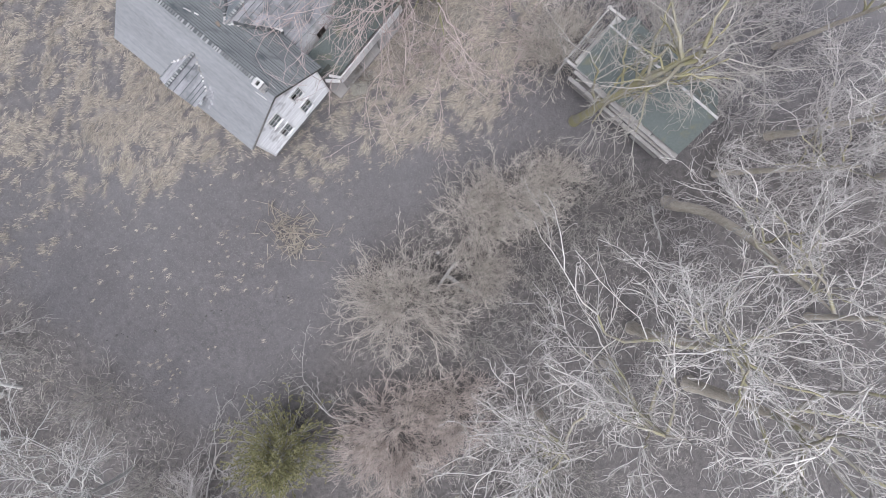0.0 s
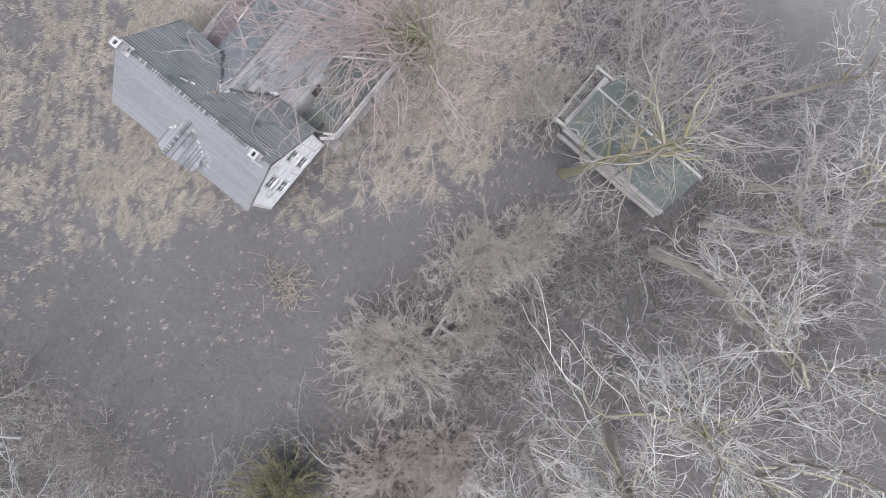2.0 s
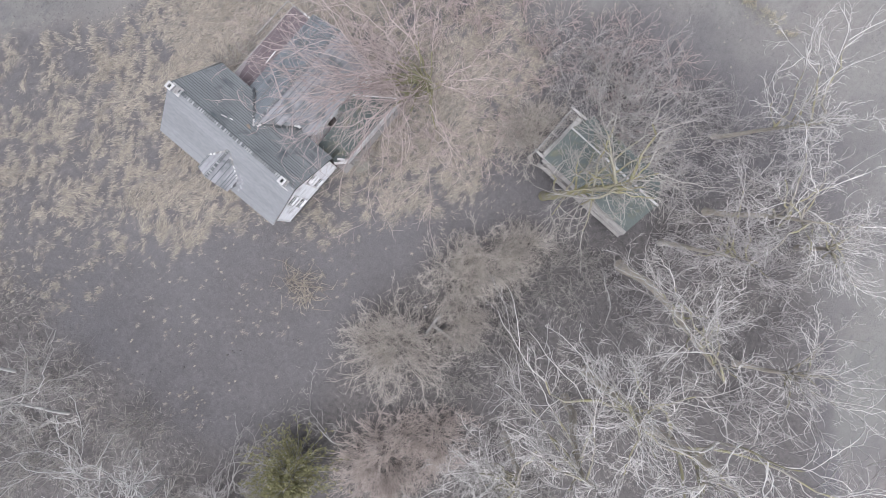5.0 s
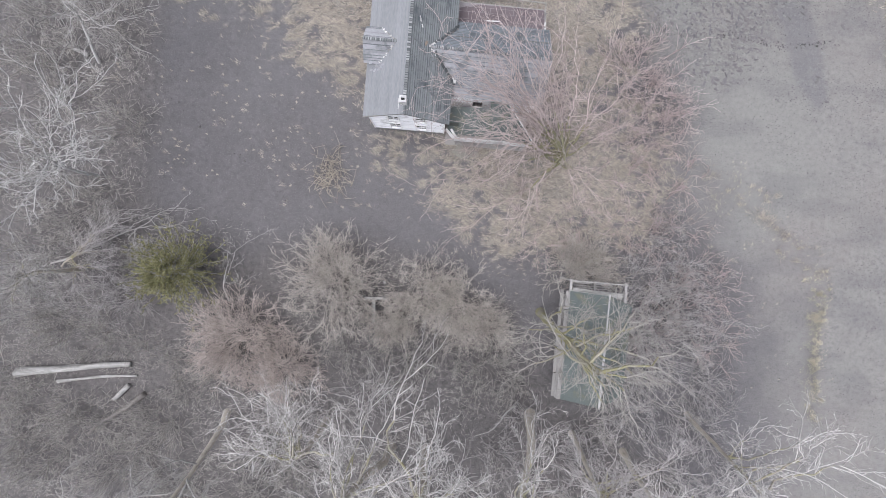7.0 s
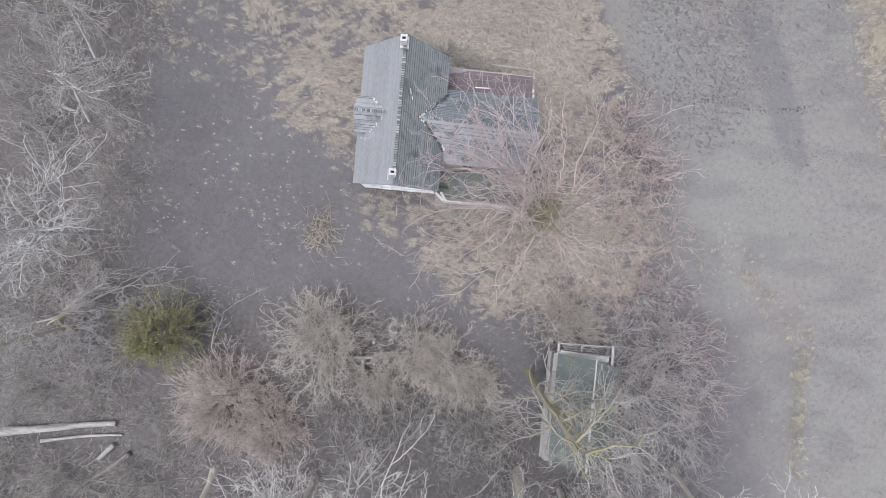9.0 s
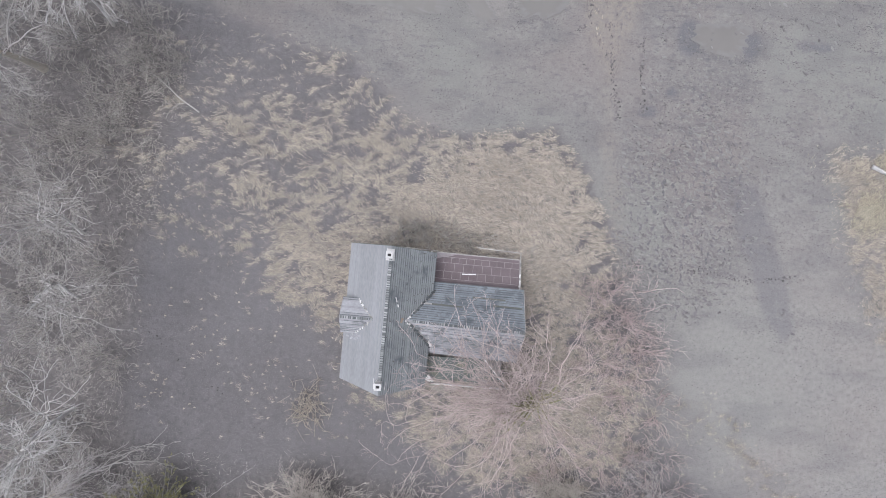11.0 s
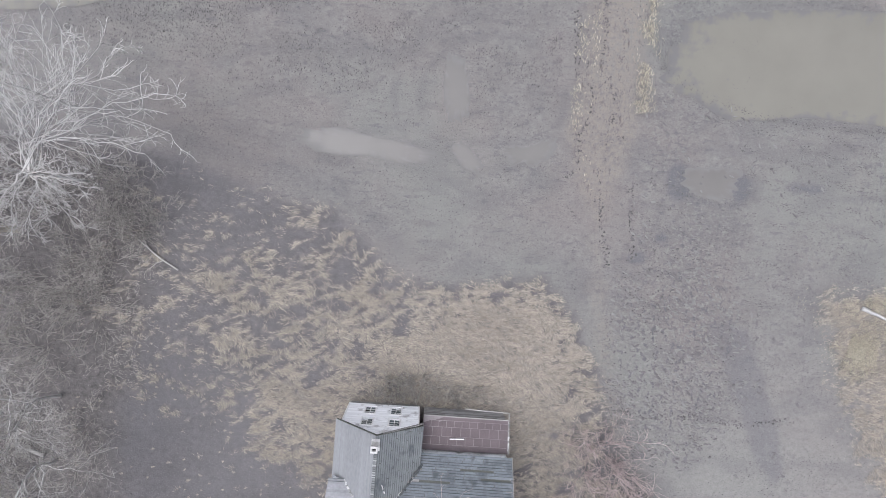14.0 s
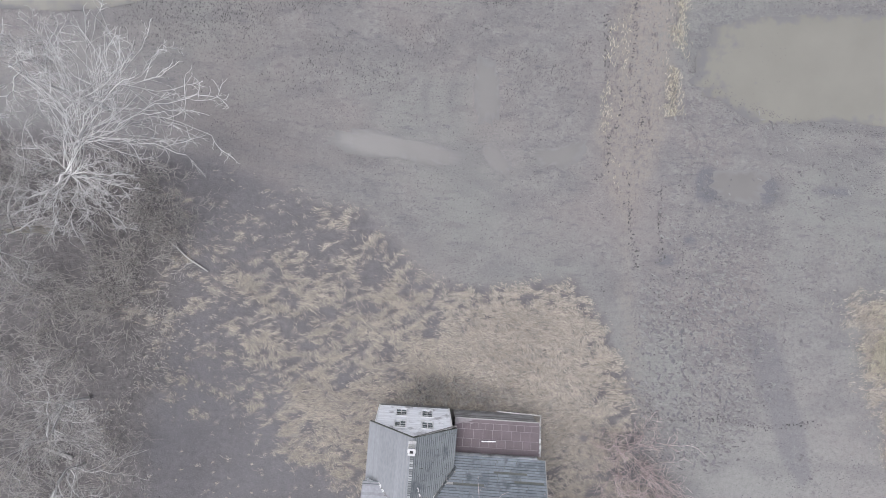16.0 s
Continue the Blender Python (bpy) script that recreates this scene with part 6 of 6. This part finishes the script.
def cedar(base, height, spread, seed):
    rs = np.random.RandomState(seed)
    tree = thing("cedar_tree", "dense olive-green cedar among bare bushes", "tree", at=(*base, -0.1))
    trunk = wander(np.zeros((1, 3)), np.array([[0, 0, 1.0]]), np.array([height]), 9, 0.03, 0.05, rs)
    v, q = tubes(trunk, [0.2], [0.03], 8)
    link_arrays("trunk", v, q, M_TRUNK, tree)
    n = 140
    t = rs.uniform(0.08, 0.97, n)
    f = t * 8
    i = np.minimum(f.astype(int), 7)
    p = trunk[0, i] * (1 - (f - i))[:, None] + trunk[0, i + 1] * (f - i)[:, None]
    az, el = rs.uniform(0, 6.283, n), np.radians(rs.uniform(5, 40, n))
    way = np.stack([np.cos(az) * np.cos(el), np.sin(az) * np.cos(el), np.sin(el)], -1)
    length = spread * (1 - t) ** 0.7 * rs.uniform(0.7, 1.15, n) + 0.35
    l1 = wander(p, way, length, 7, 0.1, 0.02, rs)
    v, q = tubes(l1, np.full(n, 0.03), np.full(n, 0.012), 4)
    link_arrays("bough_mass", v, q, M_BARK_GREY, tree)
    p, d, r, _ = offshoots(l1, np.full(n, 0.03), np.full(n, 0.012), 12, (0.2, 1.0), (25, 55), rs)
    l2 = wander(p, d, 0.55 * rs.uniform(0.5, 1.3, len(p)), 4, 0.15, 0.04, rs)
    p, d, r, _ = offshoots(l2, np.full(len(p), 0.02), np.full(len(p), 0.01), 17, (0.1, 1.0), (25, 60), rs)
    m = len(p)
    side = unit(np.cross(d, rs.normal(0, 1, (m, 3)))) * rs.uniform(0.024, 0.044, m)[:, None]
    tip = p + d * rs.uniform(0.09, 0.2, m)[:, None]
    mid = (p + tip) / 2
    v = np.stack([p, mid + side, tip, mid - side], 1).reshape(-1, 3)
    link_arrays("foliage", v, np.arange(4 * m).reshape(-1, 4), M_CEDAR, tree, "olive-green sprays of scale leaves")
    return tree


cedar((-20.6, -16.2), 6.0, 5.4, 51)


# ---- fallen wood ----
def log_between(label, a, b, r0, r1, seed, material=None, name="log", twigs=0, points=10, wiggle=0.045, category="log", group="fallen logs", worn=0.3):
    rs = np.random.RandomState(seed)
    a, b = np.array(a, float), np.array(b, float)
    way = b - a
    length = np.linalg.norm(way)
    ob = thing(name, label, category, group, at=tuple(a))
    line = wander(np.zeros((1, 3)), way[None], np.array([length]), points, wiggle, 0, rs)
    off = (way - line[0, -1])[None] * np.linspace(0, 1, points)[:, None]
    line[0] += off
    line[0, :, 2] = np.linspace(0, way[2], points)
    sides = 12
    v, q = tubes(line, [r0], [r1], sides)
    spin = np.tile(np.arange(sides), points)
    way_along = np.repeat(np.linspace(0, length, points), sides)
    bumps = 1 + worn * (vnoise(spin * 0.9 + 3 * seed, way_along * 0.35, 1.0) - 0.5) + worn * 0.5 * (vnoise(spin * 2.7, way_along * 1.6 + seed, 1.0) - 0.5)
    centre = np.repeat(line[0], sides, 0)
    v = centre + (v - centre) * bumps[:, None]
    n = len(v)
    v = np.concatenate([v, line[0, :1], line[0, -1:]])
    tri = [(n, (k + 1) % sides, k) for k in range(sides)] + [(n + 1, n - sides + k, n - sides + (k + 1) % sides) for k in range(sides)]
    link_arrays("stem", v, q, material or M_OLDWOOD, ob, tris=tri)
    if twigs:
        p, d, r, _ = offshoots(line, np.array([r0]), np.array([r1]), twigs, (0.25, 1.0), (25, 60), rs, 0.6)
        d[:, 2] = np.abs(d[:, 2]) * 0.25
        l2 = wander(p, d, length * 0.26 * rs.uniform(0.5, 1.3, len(p)), 8, 0.25, 0, rs)
        l2[:, :, 2] = np.clip(l2[:, :, 2], -0.02, 0.9)
        ra, rb = np.minimum(r * 0.6, 0.05), np.full(len(p), 0.014)
        p, d, r, _ = offshoots(l2, ra, rb, 5, (0.3, 1.0), (25, 60), rs, 0.5)
        l3 = wander(p, d, length * 0.10 * rs.uniform(0.5, 1.3, len(p)), 5, 0.25, 0, rs)
        l3[:, :, 2] = np.clip(l3[:, :, 2], -0.02, 1.2)
        v, q = joined([tubes(l2, ra, rb, 5), tubes(l3, np.minimum(r * 0.7, 0.02), np.full(len(p), 0.01), 4)])
        link_arrays("twig_spray", v, q, material or M_OLDWOOD, ob)["kind"] = "stuff"
    return ob


log_between("long bleached barkless log lying on the wood floor", (-26.2, -26.5, 0.3), (-37.6, -28.2, 0.35), 0.24, 0.42, 61, points=40, wiggle=0.015, worn=0.7)
log_between("thin bleached log lying beside a larger one", (-25.5, -27.6, 0.2), (-33.5, -28.9, 0.2), 0.1, 0.17, 62, points=24, wiggle=0.012, worn=0.6)
log_between("short broken stump piece lying on leaf litter", (-26.2, -28.6, 0.3), (-27.6, -30.2, 0.3), 0.27, 0.22, 63, category="stump")
log_between("dark rotting trunk lying on the wood floor", (-24.6, -29.4, 0.25), (-30.0, -34.0, 0.25), 0.3, 0.14, 64, M_ROT, points=30, worn=0.7)
log_between("thick grey log at the edge of the lawn", (-32.4, 4.2, 0.2), (-35.0, 5.0, 0.2), 0.2, 0.16, 65)
log_between("pale forked branch lying on the straw", (-21.0, 23.2, 0.12), (-25.6, 26.4, 0.3), 0.09, 0.05, 66, M_BARK_GREY, "fallen_branch", 4, category="branch", group="fallen branches")
log_between("curved pale branch hanging low among trees", (12.5, -26.5, 3.2), (9.0, -29.5, 3.6), 0.08, 0.03, 69, M_OLDWOOD, "fallen_branch", 3, 10, 0.25, "branch", "fallen branches")
log_between("bright weathered log lying in yellow straw", (48.8, 24.6, 0.3), (52.4, 23.4, 0.3), 0.2, 0.09, 70, M_CAP, points=24, worn=0.9)


def brush_pile(base, spread, count, seed):
    rs = np.random.RandomState(seed)
    p = np.stack([rs.normal(0, spread * 0.5, count), rs.normal(0, spread * 0.7, count), rs.uniform(0.02, 0.3, count)], -1)
    a = rs.uniform(0, 6.28, count)
    d = np.stack([np.cos(a), np.sin(a), rs.uniform(-0.08, 0.2, count)], -1)
    lines = wander(p, d, rs.uniform(0.6, 1.9, count), 5, 0.15, 0, rs)
    lines[:, :, 2] = np.clip(lines[:, :, 2], 0.0, 0.6)
    v, q = tubes(lines, np.full(count, 0.034), np.full(count, 0.014), 4)
    v = v + np.array([*base, 0])
    return tagged(link_arrays("brush_pile", v, q, M_STRAW, None), "heap of tan sticks and stalks on the lawn", "brush pile", kind="stuff")


brush_pile((-7.6, -5.6), 1.7, 150, 71)


# ---- dry grass ----
def blades(name, x, y, heading, length, width, lift, material, label, seed, category="grass"):
    """Bent strips of dead grass, each a blade or a matted lock."""
    rs = np.random.RandomState(seed)
    n = len(x)
    z = relief(x, y) + 0.01
    d = np.stack([np.cos(heading), np.sin(heading)], -1)
    s = np.stack([-d[:, 1], d[:, 0]], -1) * (width / 2)[:, None]
    p0 = np.stack([x, y], -1)
    p1 = p0 + d * (length * 0.5)[:, None]
    bend = rs.normal(0, 0.28, n)
    d2 = np.stack([np.cos(heading + bend), np.sin(heading + bend)], -1)
    p2 = p1 + d2 * (length * 0.5)[:, None]
    z1, z2 = z + lift, z + lift * rs.uniform(0.2, 0.9, n)
    v = np.stack([np.c_[p0 - s * 0.7, z], np.c_[p0 + s * 0.7, z], np.c_[p1 + s, z1], np.c_[p1 - s, z1], np.c_[p2, z2]], 1)
    k = np.arange(n) * 5
    quads = np.stack([k, k + 1, k + 2, k + 3], -1)
    tris = np.stack([k + 3, k + 2, k + 4], -1)
    return tagged(link_arrays(name, v, quads, material, None, "", True, tris), label, category, kind="stuff")


def off_house(x, y):
    main = (x > -3.4) & (x < 3.6) & (y > -0.5) & (y < 11.5)
    wing = (x > 3) & (x < 12) & (y > -1) & (y < 11.3)
    barn = (x > 16.2) & (x < 22.5) & (y > -25.2) & (y < -14.8)
    return ~(main | wing | barn)


def straw_field():
    rs = np.random.RandomState(91)
    n = 1000000
    x, y = rs.uniform(-34, 74, n), rs.uniform(-18, 34, n)
    keep = zones(x, y)[0]
    lock = fnoise(x - 0.3 * y, 2.0 * y, 0.5)
    ok = (rs.rand(n) < keep * (0.25 + 1.1 * ramp(lock, 0.3, 0.6))) & off_house(x, y)
    x, y = x[ok], y[ok]
    flow = 2.85 + 1.2 * (fnoise(x, y, 8) - 0.5) * 2 + 1.3 * (fnoise(x, y, 1.1) - 0.5) * 2
    m = len(x)
    heading = flow + rs.normal(0, 0.28, m) + np.where(rs.rand(m) < 0.5, 0, math.pi)
    blades("dry_grass", x, y, heading, rs.uniform(0.16, 0.44, m), rs.uniform(0.016, 0.044, m), rs.uniform(0.02, 0.16, m), M_STRAW, "matted bleached straw-coloured grass lying in combed clumps", 92)


def scattered_tufts():
    rs = np.random.RandomState(95)
    n = 9000
    cx, cy = rs.uniform(-30, 48, n), rs.uniform(-26, 18, n)
    straw, field, woods, wet, ruts = zones(cx, cy)
    chance = (1 - straw) * (1 - field) * (0.10 + 0.35 * ramp(fnoise(cx, cy, 7), 0.42, 0.62)) * ramp(cy + 0.25 * cx + 14, -4, 14)
    strip = ramp(3.0 - along(cx, cy, [(33.5, -2.7), (38.4, -8), (43, -13), (44.5, -24)]), -1, 1.5)
    chance = np.maximum(chance, strip * 0.3 * ramp(fnoise(cx, cy, 1.6), 0.46, 0.6)) * (1 - 0.6 * woods * (strip < 0.1))
    ok = (rs.rand(n) < chance) & off_house(cx, cy)
    cx, cy = cx[ok], cy[ok]
    per = 12
    size = np.repeat(0.07 + 0.42 * rs.rand(len(cx)) ** 4, per)
    x = np.repeat(cx, per) + rs.normal(0, 1, len(cx) * per) * size * 0.5
    y = np.repeat(cy, per) + rs.normal(0, 1, len(cx) * per) * size * 0.35
    m = len(x)
    heading = 2.7 + rs.normal(0, 0.5, m)
    blades("grass_tufts", x, y, heading, 0.12 + size * rs.uniform(0.5, 1.2, m), rs.uniform(0.012, 0.035, m), rs.uniform(0.03, 0.2, m), M_STRAW, "scattered tufts of bleached dead grass on the dark lawn", 96)


def yellow_straw():
    rs = np.random.RandomState(97)
    n = 9000
    x = np.concatenate([rs.normal(49.2, 1.3, n // 2), rs.normal(23.7, 0.5, n // 4), rs.normal(49.5, 2.6, n // 4)])
    y = np.concatenate([rs.normal(19.8, 1.2, n // 2), rs.uniform(42.5, 62, n // 4), rs.normal(24.6, 0.8, n // 4)])
    k = 800
    fx, fy = np.where(rs.rand(k) < 0.75, 16.9, 18.4) + rs.normal(0, 0.35, k), 34 + 28 * rs.rand(k) ** 0.8
    cy = rs.uniform(-27, -2, 110)
    cx = np.interp(-cy, [2.7, 8, 11.2, 13.9, 18.3, 26], [33.5, 38.4, 42.2, 43.8, 43.7, 44.6]) + rs.normal(0, 1, 110) * np.interp(-cy, [2, 8, 12, 20], [1.9, 1.6, 0.6, 0.35])
    size = np.repeat(0.12 + 0.4 * rs.rand(110) ** 2, 26)
    vx, vy = np.repeat(cx, 26) + rs.normal(0, 1, 2860) * size, np.repeat(cy, 26) + rs.normal(0, 1, 2860) * size * 0.7
    x, y = np.concatenate([x, fx, vx]), np.concatenate([y, fy, vy])
    ok = (fnoise(x, y, 1.7) > 0.46) | (y < -1)
    x, y = x[ok], y[ok]
    pale = (y > -11) & (y < -1)
    for some, colour, label in ((~pale, M_STRAW_YELLOW, "clumps of yellow straw on the field margin"), (pale, M_STRAW, "pale bent grass tufts on the field margin")):
        m = int(some.sum())
        blades("yellow_grass" if colour is M_STRAW_YELLOW else "pale_grass", x[some], y[some], 1.9 + rs.normal(0, 0.6, m), rs.uniform(0.15, 0.45, m), rs.uniform(0.02, 0.05, m), rs.uniform(0.05, 0.3, m), colour, label, 98)


def litter():
    """Thin stalks and leaf scraps on the floor of the wood."""
    rs = np.random.RandomState(101)
    n = 100000
    x, y = rs.uniform(-44, 36, n), rs.uniform(-45, 34, n)
    straw, field, woods, wet, ruts = zones(x, y)
    ok = (rs.rand(n) < woods * ramp(fnoise(x, y, 2.5), 0.42, 0.58)) & off_house(x, y)
    x, y = x[ok], y[ok]
    m = len(x)
    blades("leaf_litter", x, y, rs.uniform(0, 6.28, m), rs.uniform(0.15, 0.8, m), rs.uniform(0.016, 0.036, m), rs.uniform(0.01, 0.25, m), M_TWIG_BROWN, "brown stalks and leaf litter on the wood floor", 102, "leaf litter")


TRAILS = [[(22.0, 12.2), (30.5, 11.6), (43.0, 11.8)], [(26.5, 8.5), (22.5, 5.0)], [(18.8, 60), (19.1, 51.7), (19.4, 46), (20.6, 44.6), (20.8, 40.8), (22.1, 39.6)], [(16.2, 52), (16.7, 45.7), (18.3, 44.7), (18.6, 42.2), (17.4, 39.9), (17.6, 37.4), (16.4, 35.2)], [(19.7, 36.5), (20.4, 31.4), (21.2, 28.5), (21.5, 26.6)], [(23.3, 36), (23.6, 31), (24, 27)], [(-25.3, 1.5), (-18.0, -3.7), (-11.6, -9.0)]]


def churned_mud():
    """Low long lumps of trodden mud on the field beside the straw."""
    rs = np.random.RandomState(109)
    n = 5200
    x, y = rs.uniform(22, 44, n), rs.uniform(6, 44, n)
    field = zones(x, y)[1]
    core = ramp(8 - np.hypot((x - 28.5) * 0.9, (y - 18) * 0.62), -2, 4)
    ok = rs.rand(n) < field * (0.10 + 0.9 * core) * ramp(fnoise(x, y, 2.5), 0.36, 0.55)
    x, y = x[ok], y[ok]
    m = len(x)
    z = relief(x, y)
    a = -0.45 + rs.normal(0, 0.5, m)
    long, wide = rs.uniform(0.14, 0.42, m), rs.uniform(0.06, 0.15, m)
    height = rs.uniform(0.05, 0.13, m)
    ang = np.arange(7) * 2 * math.pi / 7
    v = np.zeros((m, 15, 3))
    for k in range(7):
        for ring, (grow, lift) in enumerate(((1.0, -0.02), (0.6, 0.75))):
            wob = rs.uniform(0.75, 1.2, m) * grow
            u, w = long * wob * math.cos(ang[k]), wide * wob * math.sin(ang[k])
            v[:, 7 * ring + k] = np.stack([x + np.cos(a) * u - np.sin(a) * w, y + np.sin(a) * u + np.cos(a) * w, z + height * lift], -1)
    v[:, 14] = np.stack([x, y, z + height], -1)
    b = np.arange(m) * 15
    quads = np.concatenate([np.stack([b + k, b + (k + 1) % 7, b + 7 + (k + 1) % 7, b + 7 + k], -1) for k in range(7)])
    tris = np.concatenate([np.stack([b + 7 + k, b + 7 + (k + 1) % 7, b + 14], -1) for k in range(7)])
    tagged(link_arrays("churned_mud", v, quads, M_CHURN, None, "", True, tris), "grey lumps of trodden mud on the field", "mud", kind="stuff")


def clods():
    """Small dark lumps and stubble on the mud."""
    rs = np.random.RandomState(103)
    n = 150000
    x, y = rs.uniform(-34, 64, n), rs.uniform(-30, 66, n)
    straw, field, woods, wet, ruts = zones(x, y)
    # extra dark clods here stand in for soft shade among the lumps
    rough = ramp(9 - np.hypot(x - 28, (y - 18) * 0.8), -3, 4)
    lines = ramp(np.sin(4.2 * (y + 0.22 * x) + 7 * fnoise(x, y, 7)), 0.3, 0.9) * ramp(fnoise(x, y + 20, 4.5), 0.42, 0.58)
    ok = rs.rand(n) < field * (0.14 + 0.22 * (x > 22) + 0.1 * rough + 0.5 * ruts + 0.7 * damp(x, y)) * np.maximum(ramp(fnoise(x, y, 2.8), 0.4, 0.62), 1.2 * lines)
    x, y, rough = x[ok], y[ok], rough[ok]
    # dark lumps strung along the trails stand in for footprint hollows
    for line in TRAILS:
        for (ax, ay), (bx, by) in zip(line[:-1], line[1:]):
            t = rs.rand(int(math.hypot(bx - ax, by - ay) * (16 if ax > 0 else 3)))
            x = np.concatenate([x, ax + (bx - ax) * t + rs.normal(0, 0.19, len(t))])
            y = np.concatenate([y, ay + (by - ay) * t + rs.normal(0, 0.19, len(t)) + 0.3 * np.sin(t * 9)])
            rough = np.concatenate([rough, 2.0 + 0 * t])
    for off, thick in ((-2.6, 0.3), (0.9, 0.3), (5.6, 0.3)):
        t = rs.rand(2600)
        yy = 12 + 52 * t
        xx = np.interp(yy, [p[1] for p in RUTS[::-1]], [p[0] for p in RUTS[::-1]]) + off + 1.5 * (fnoise(0 * yy + off * 7, yy, 2.2) - 0.5)
        ok = rs.rand(len(yy)) < thick * ramp(fnoise(0 * yy + off, yy, 1.3), 0.42, 0.6)
        x = np.concatenate([x, xx[ok] + rs.normal(0, 0.1, ok.sum())])
        y = np.concatenate([y, yy[ok]])
        rough = np.concatenate([rough, rs.uniform(0.0, 0.7, ok.sum())])
    m = len(x)
    s = 0.025 + 0.1 * rs.rand(m) ** 1.8 * (0.7 + 0.45 * rough)
    z = relief(x, y)
    a = rs.uniform(0, 6.28, m)
    ring = np.array([(1, 0), (0.2, 0.9), (-0.9, 0.5), (-0.7, -0.8), (0.5, -0.9)])
    c, sn = np.cos(a), np.sin(a)
    v = np.zeros((m, 6, 3))
    for k, (u, w) in enumerate(ring):
        w = w * 0.55
        v[:, k] = np.stack([x + s * (c * u - sn * w), y + s * (sn * u + c * w), z - 0.01], -1)
    v[:, 5] = np.stack([x, y, z + s * 0.6], -1)
    b = np.arange(m) * 6
    tris = np.concatenate([np.stack([b + k, b + (k + 1) % 5, b + 5], -1) for k in range(5)])
    tagged(link_arrays("mud_clods", v, None, M_CLOD, None, "", False, tris), "dark lumps of mud, stubble and footprint marks on the field", "mud", kind="stuff")


def stubble():
    """Dark tufts of stubble that follow the old rows of the field."""
    rs = np.random.RandomState(107)
    n = 190000
    x, y = rs.uniform(-34, 60, n), rs.uniform(22, 64, n)
    field = zones(x, y)[1]
    west = (x < 15) * (ramp(y, 38, 50) * ramp(fnoise(x - 0.3 * y, y * 1.6, 4.5), 0.44, 0.60) + 0.10)
    row = ramp(np.sin(3.0 * (y + 0.24 * x) + 4 * fnoise(x, y, 8)), 0.2, 0.9)
    east = (x > 25) * row * ramp(fnoise(x + 60, y, 5), 0.42, 0.6) * 0.6
    pond = np.hypot((x - 44.5) / 18.9, (y - 49.3) / 6.2)
    dry = np.min([np.hypot((x - cx) / rx, (y - cy) / ry) for cx, cy, rx, ry in ((-3.4, 36.9, 6.6, 1.8), (4.8, 42.9, 1.6, 3.4), (31.6, 36.2, 3.4, 2.0), (12.6, 37.6, 2.8, 1.3), (6.2, 36.7, 1.8, 1.4))], axis=0)
    shore = np.exp(-(((pond - 1.04) / 0.04) ** 2)) * (y < 49)
    ok = (rs.rand(n) < field * np.maximum(0.8 * np.maximum(west, east), shore) * 0.55) & (pond > 0.97) & (dry > 1.0)
    x, y = x[ok], y[ok]
    m = len(x)
    heading = np.where(x < 15, 1.35, -0.5) + rs.normal(0, 0.5, m)
    blades("field_stubble", x, y, heading, rs.uniform(0.1, 0.27, m), rs.uniform(0.03, 0.075, m), rs.uniform(0.02, 0.08, m), M_CLOD, "dark wet tufts of stubble in the muddy field", 108, "stubble")


straw_field()
stubble()
scattered_tufts()
yellow_straw()
litter()
churned_mud()
clods()
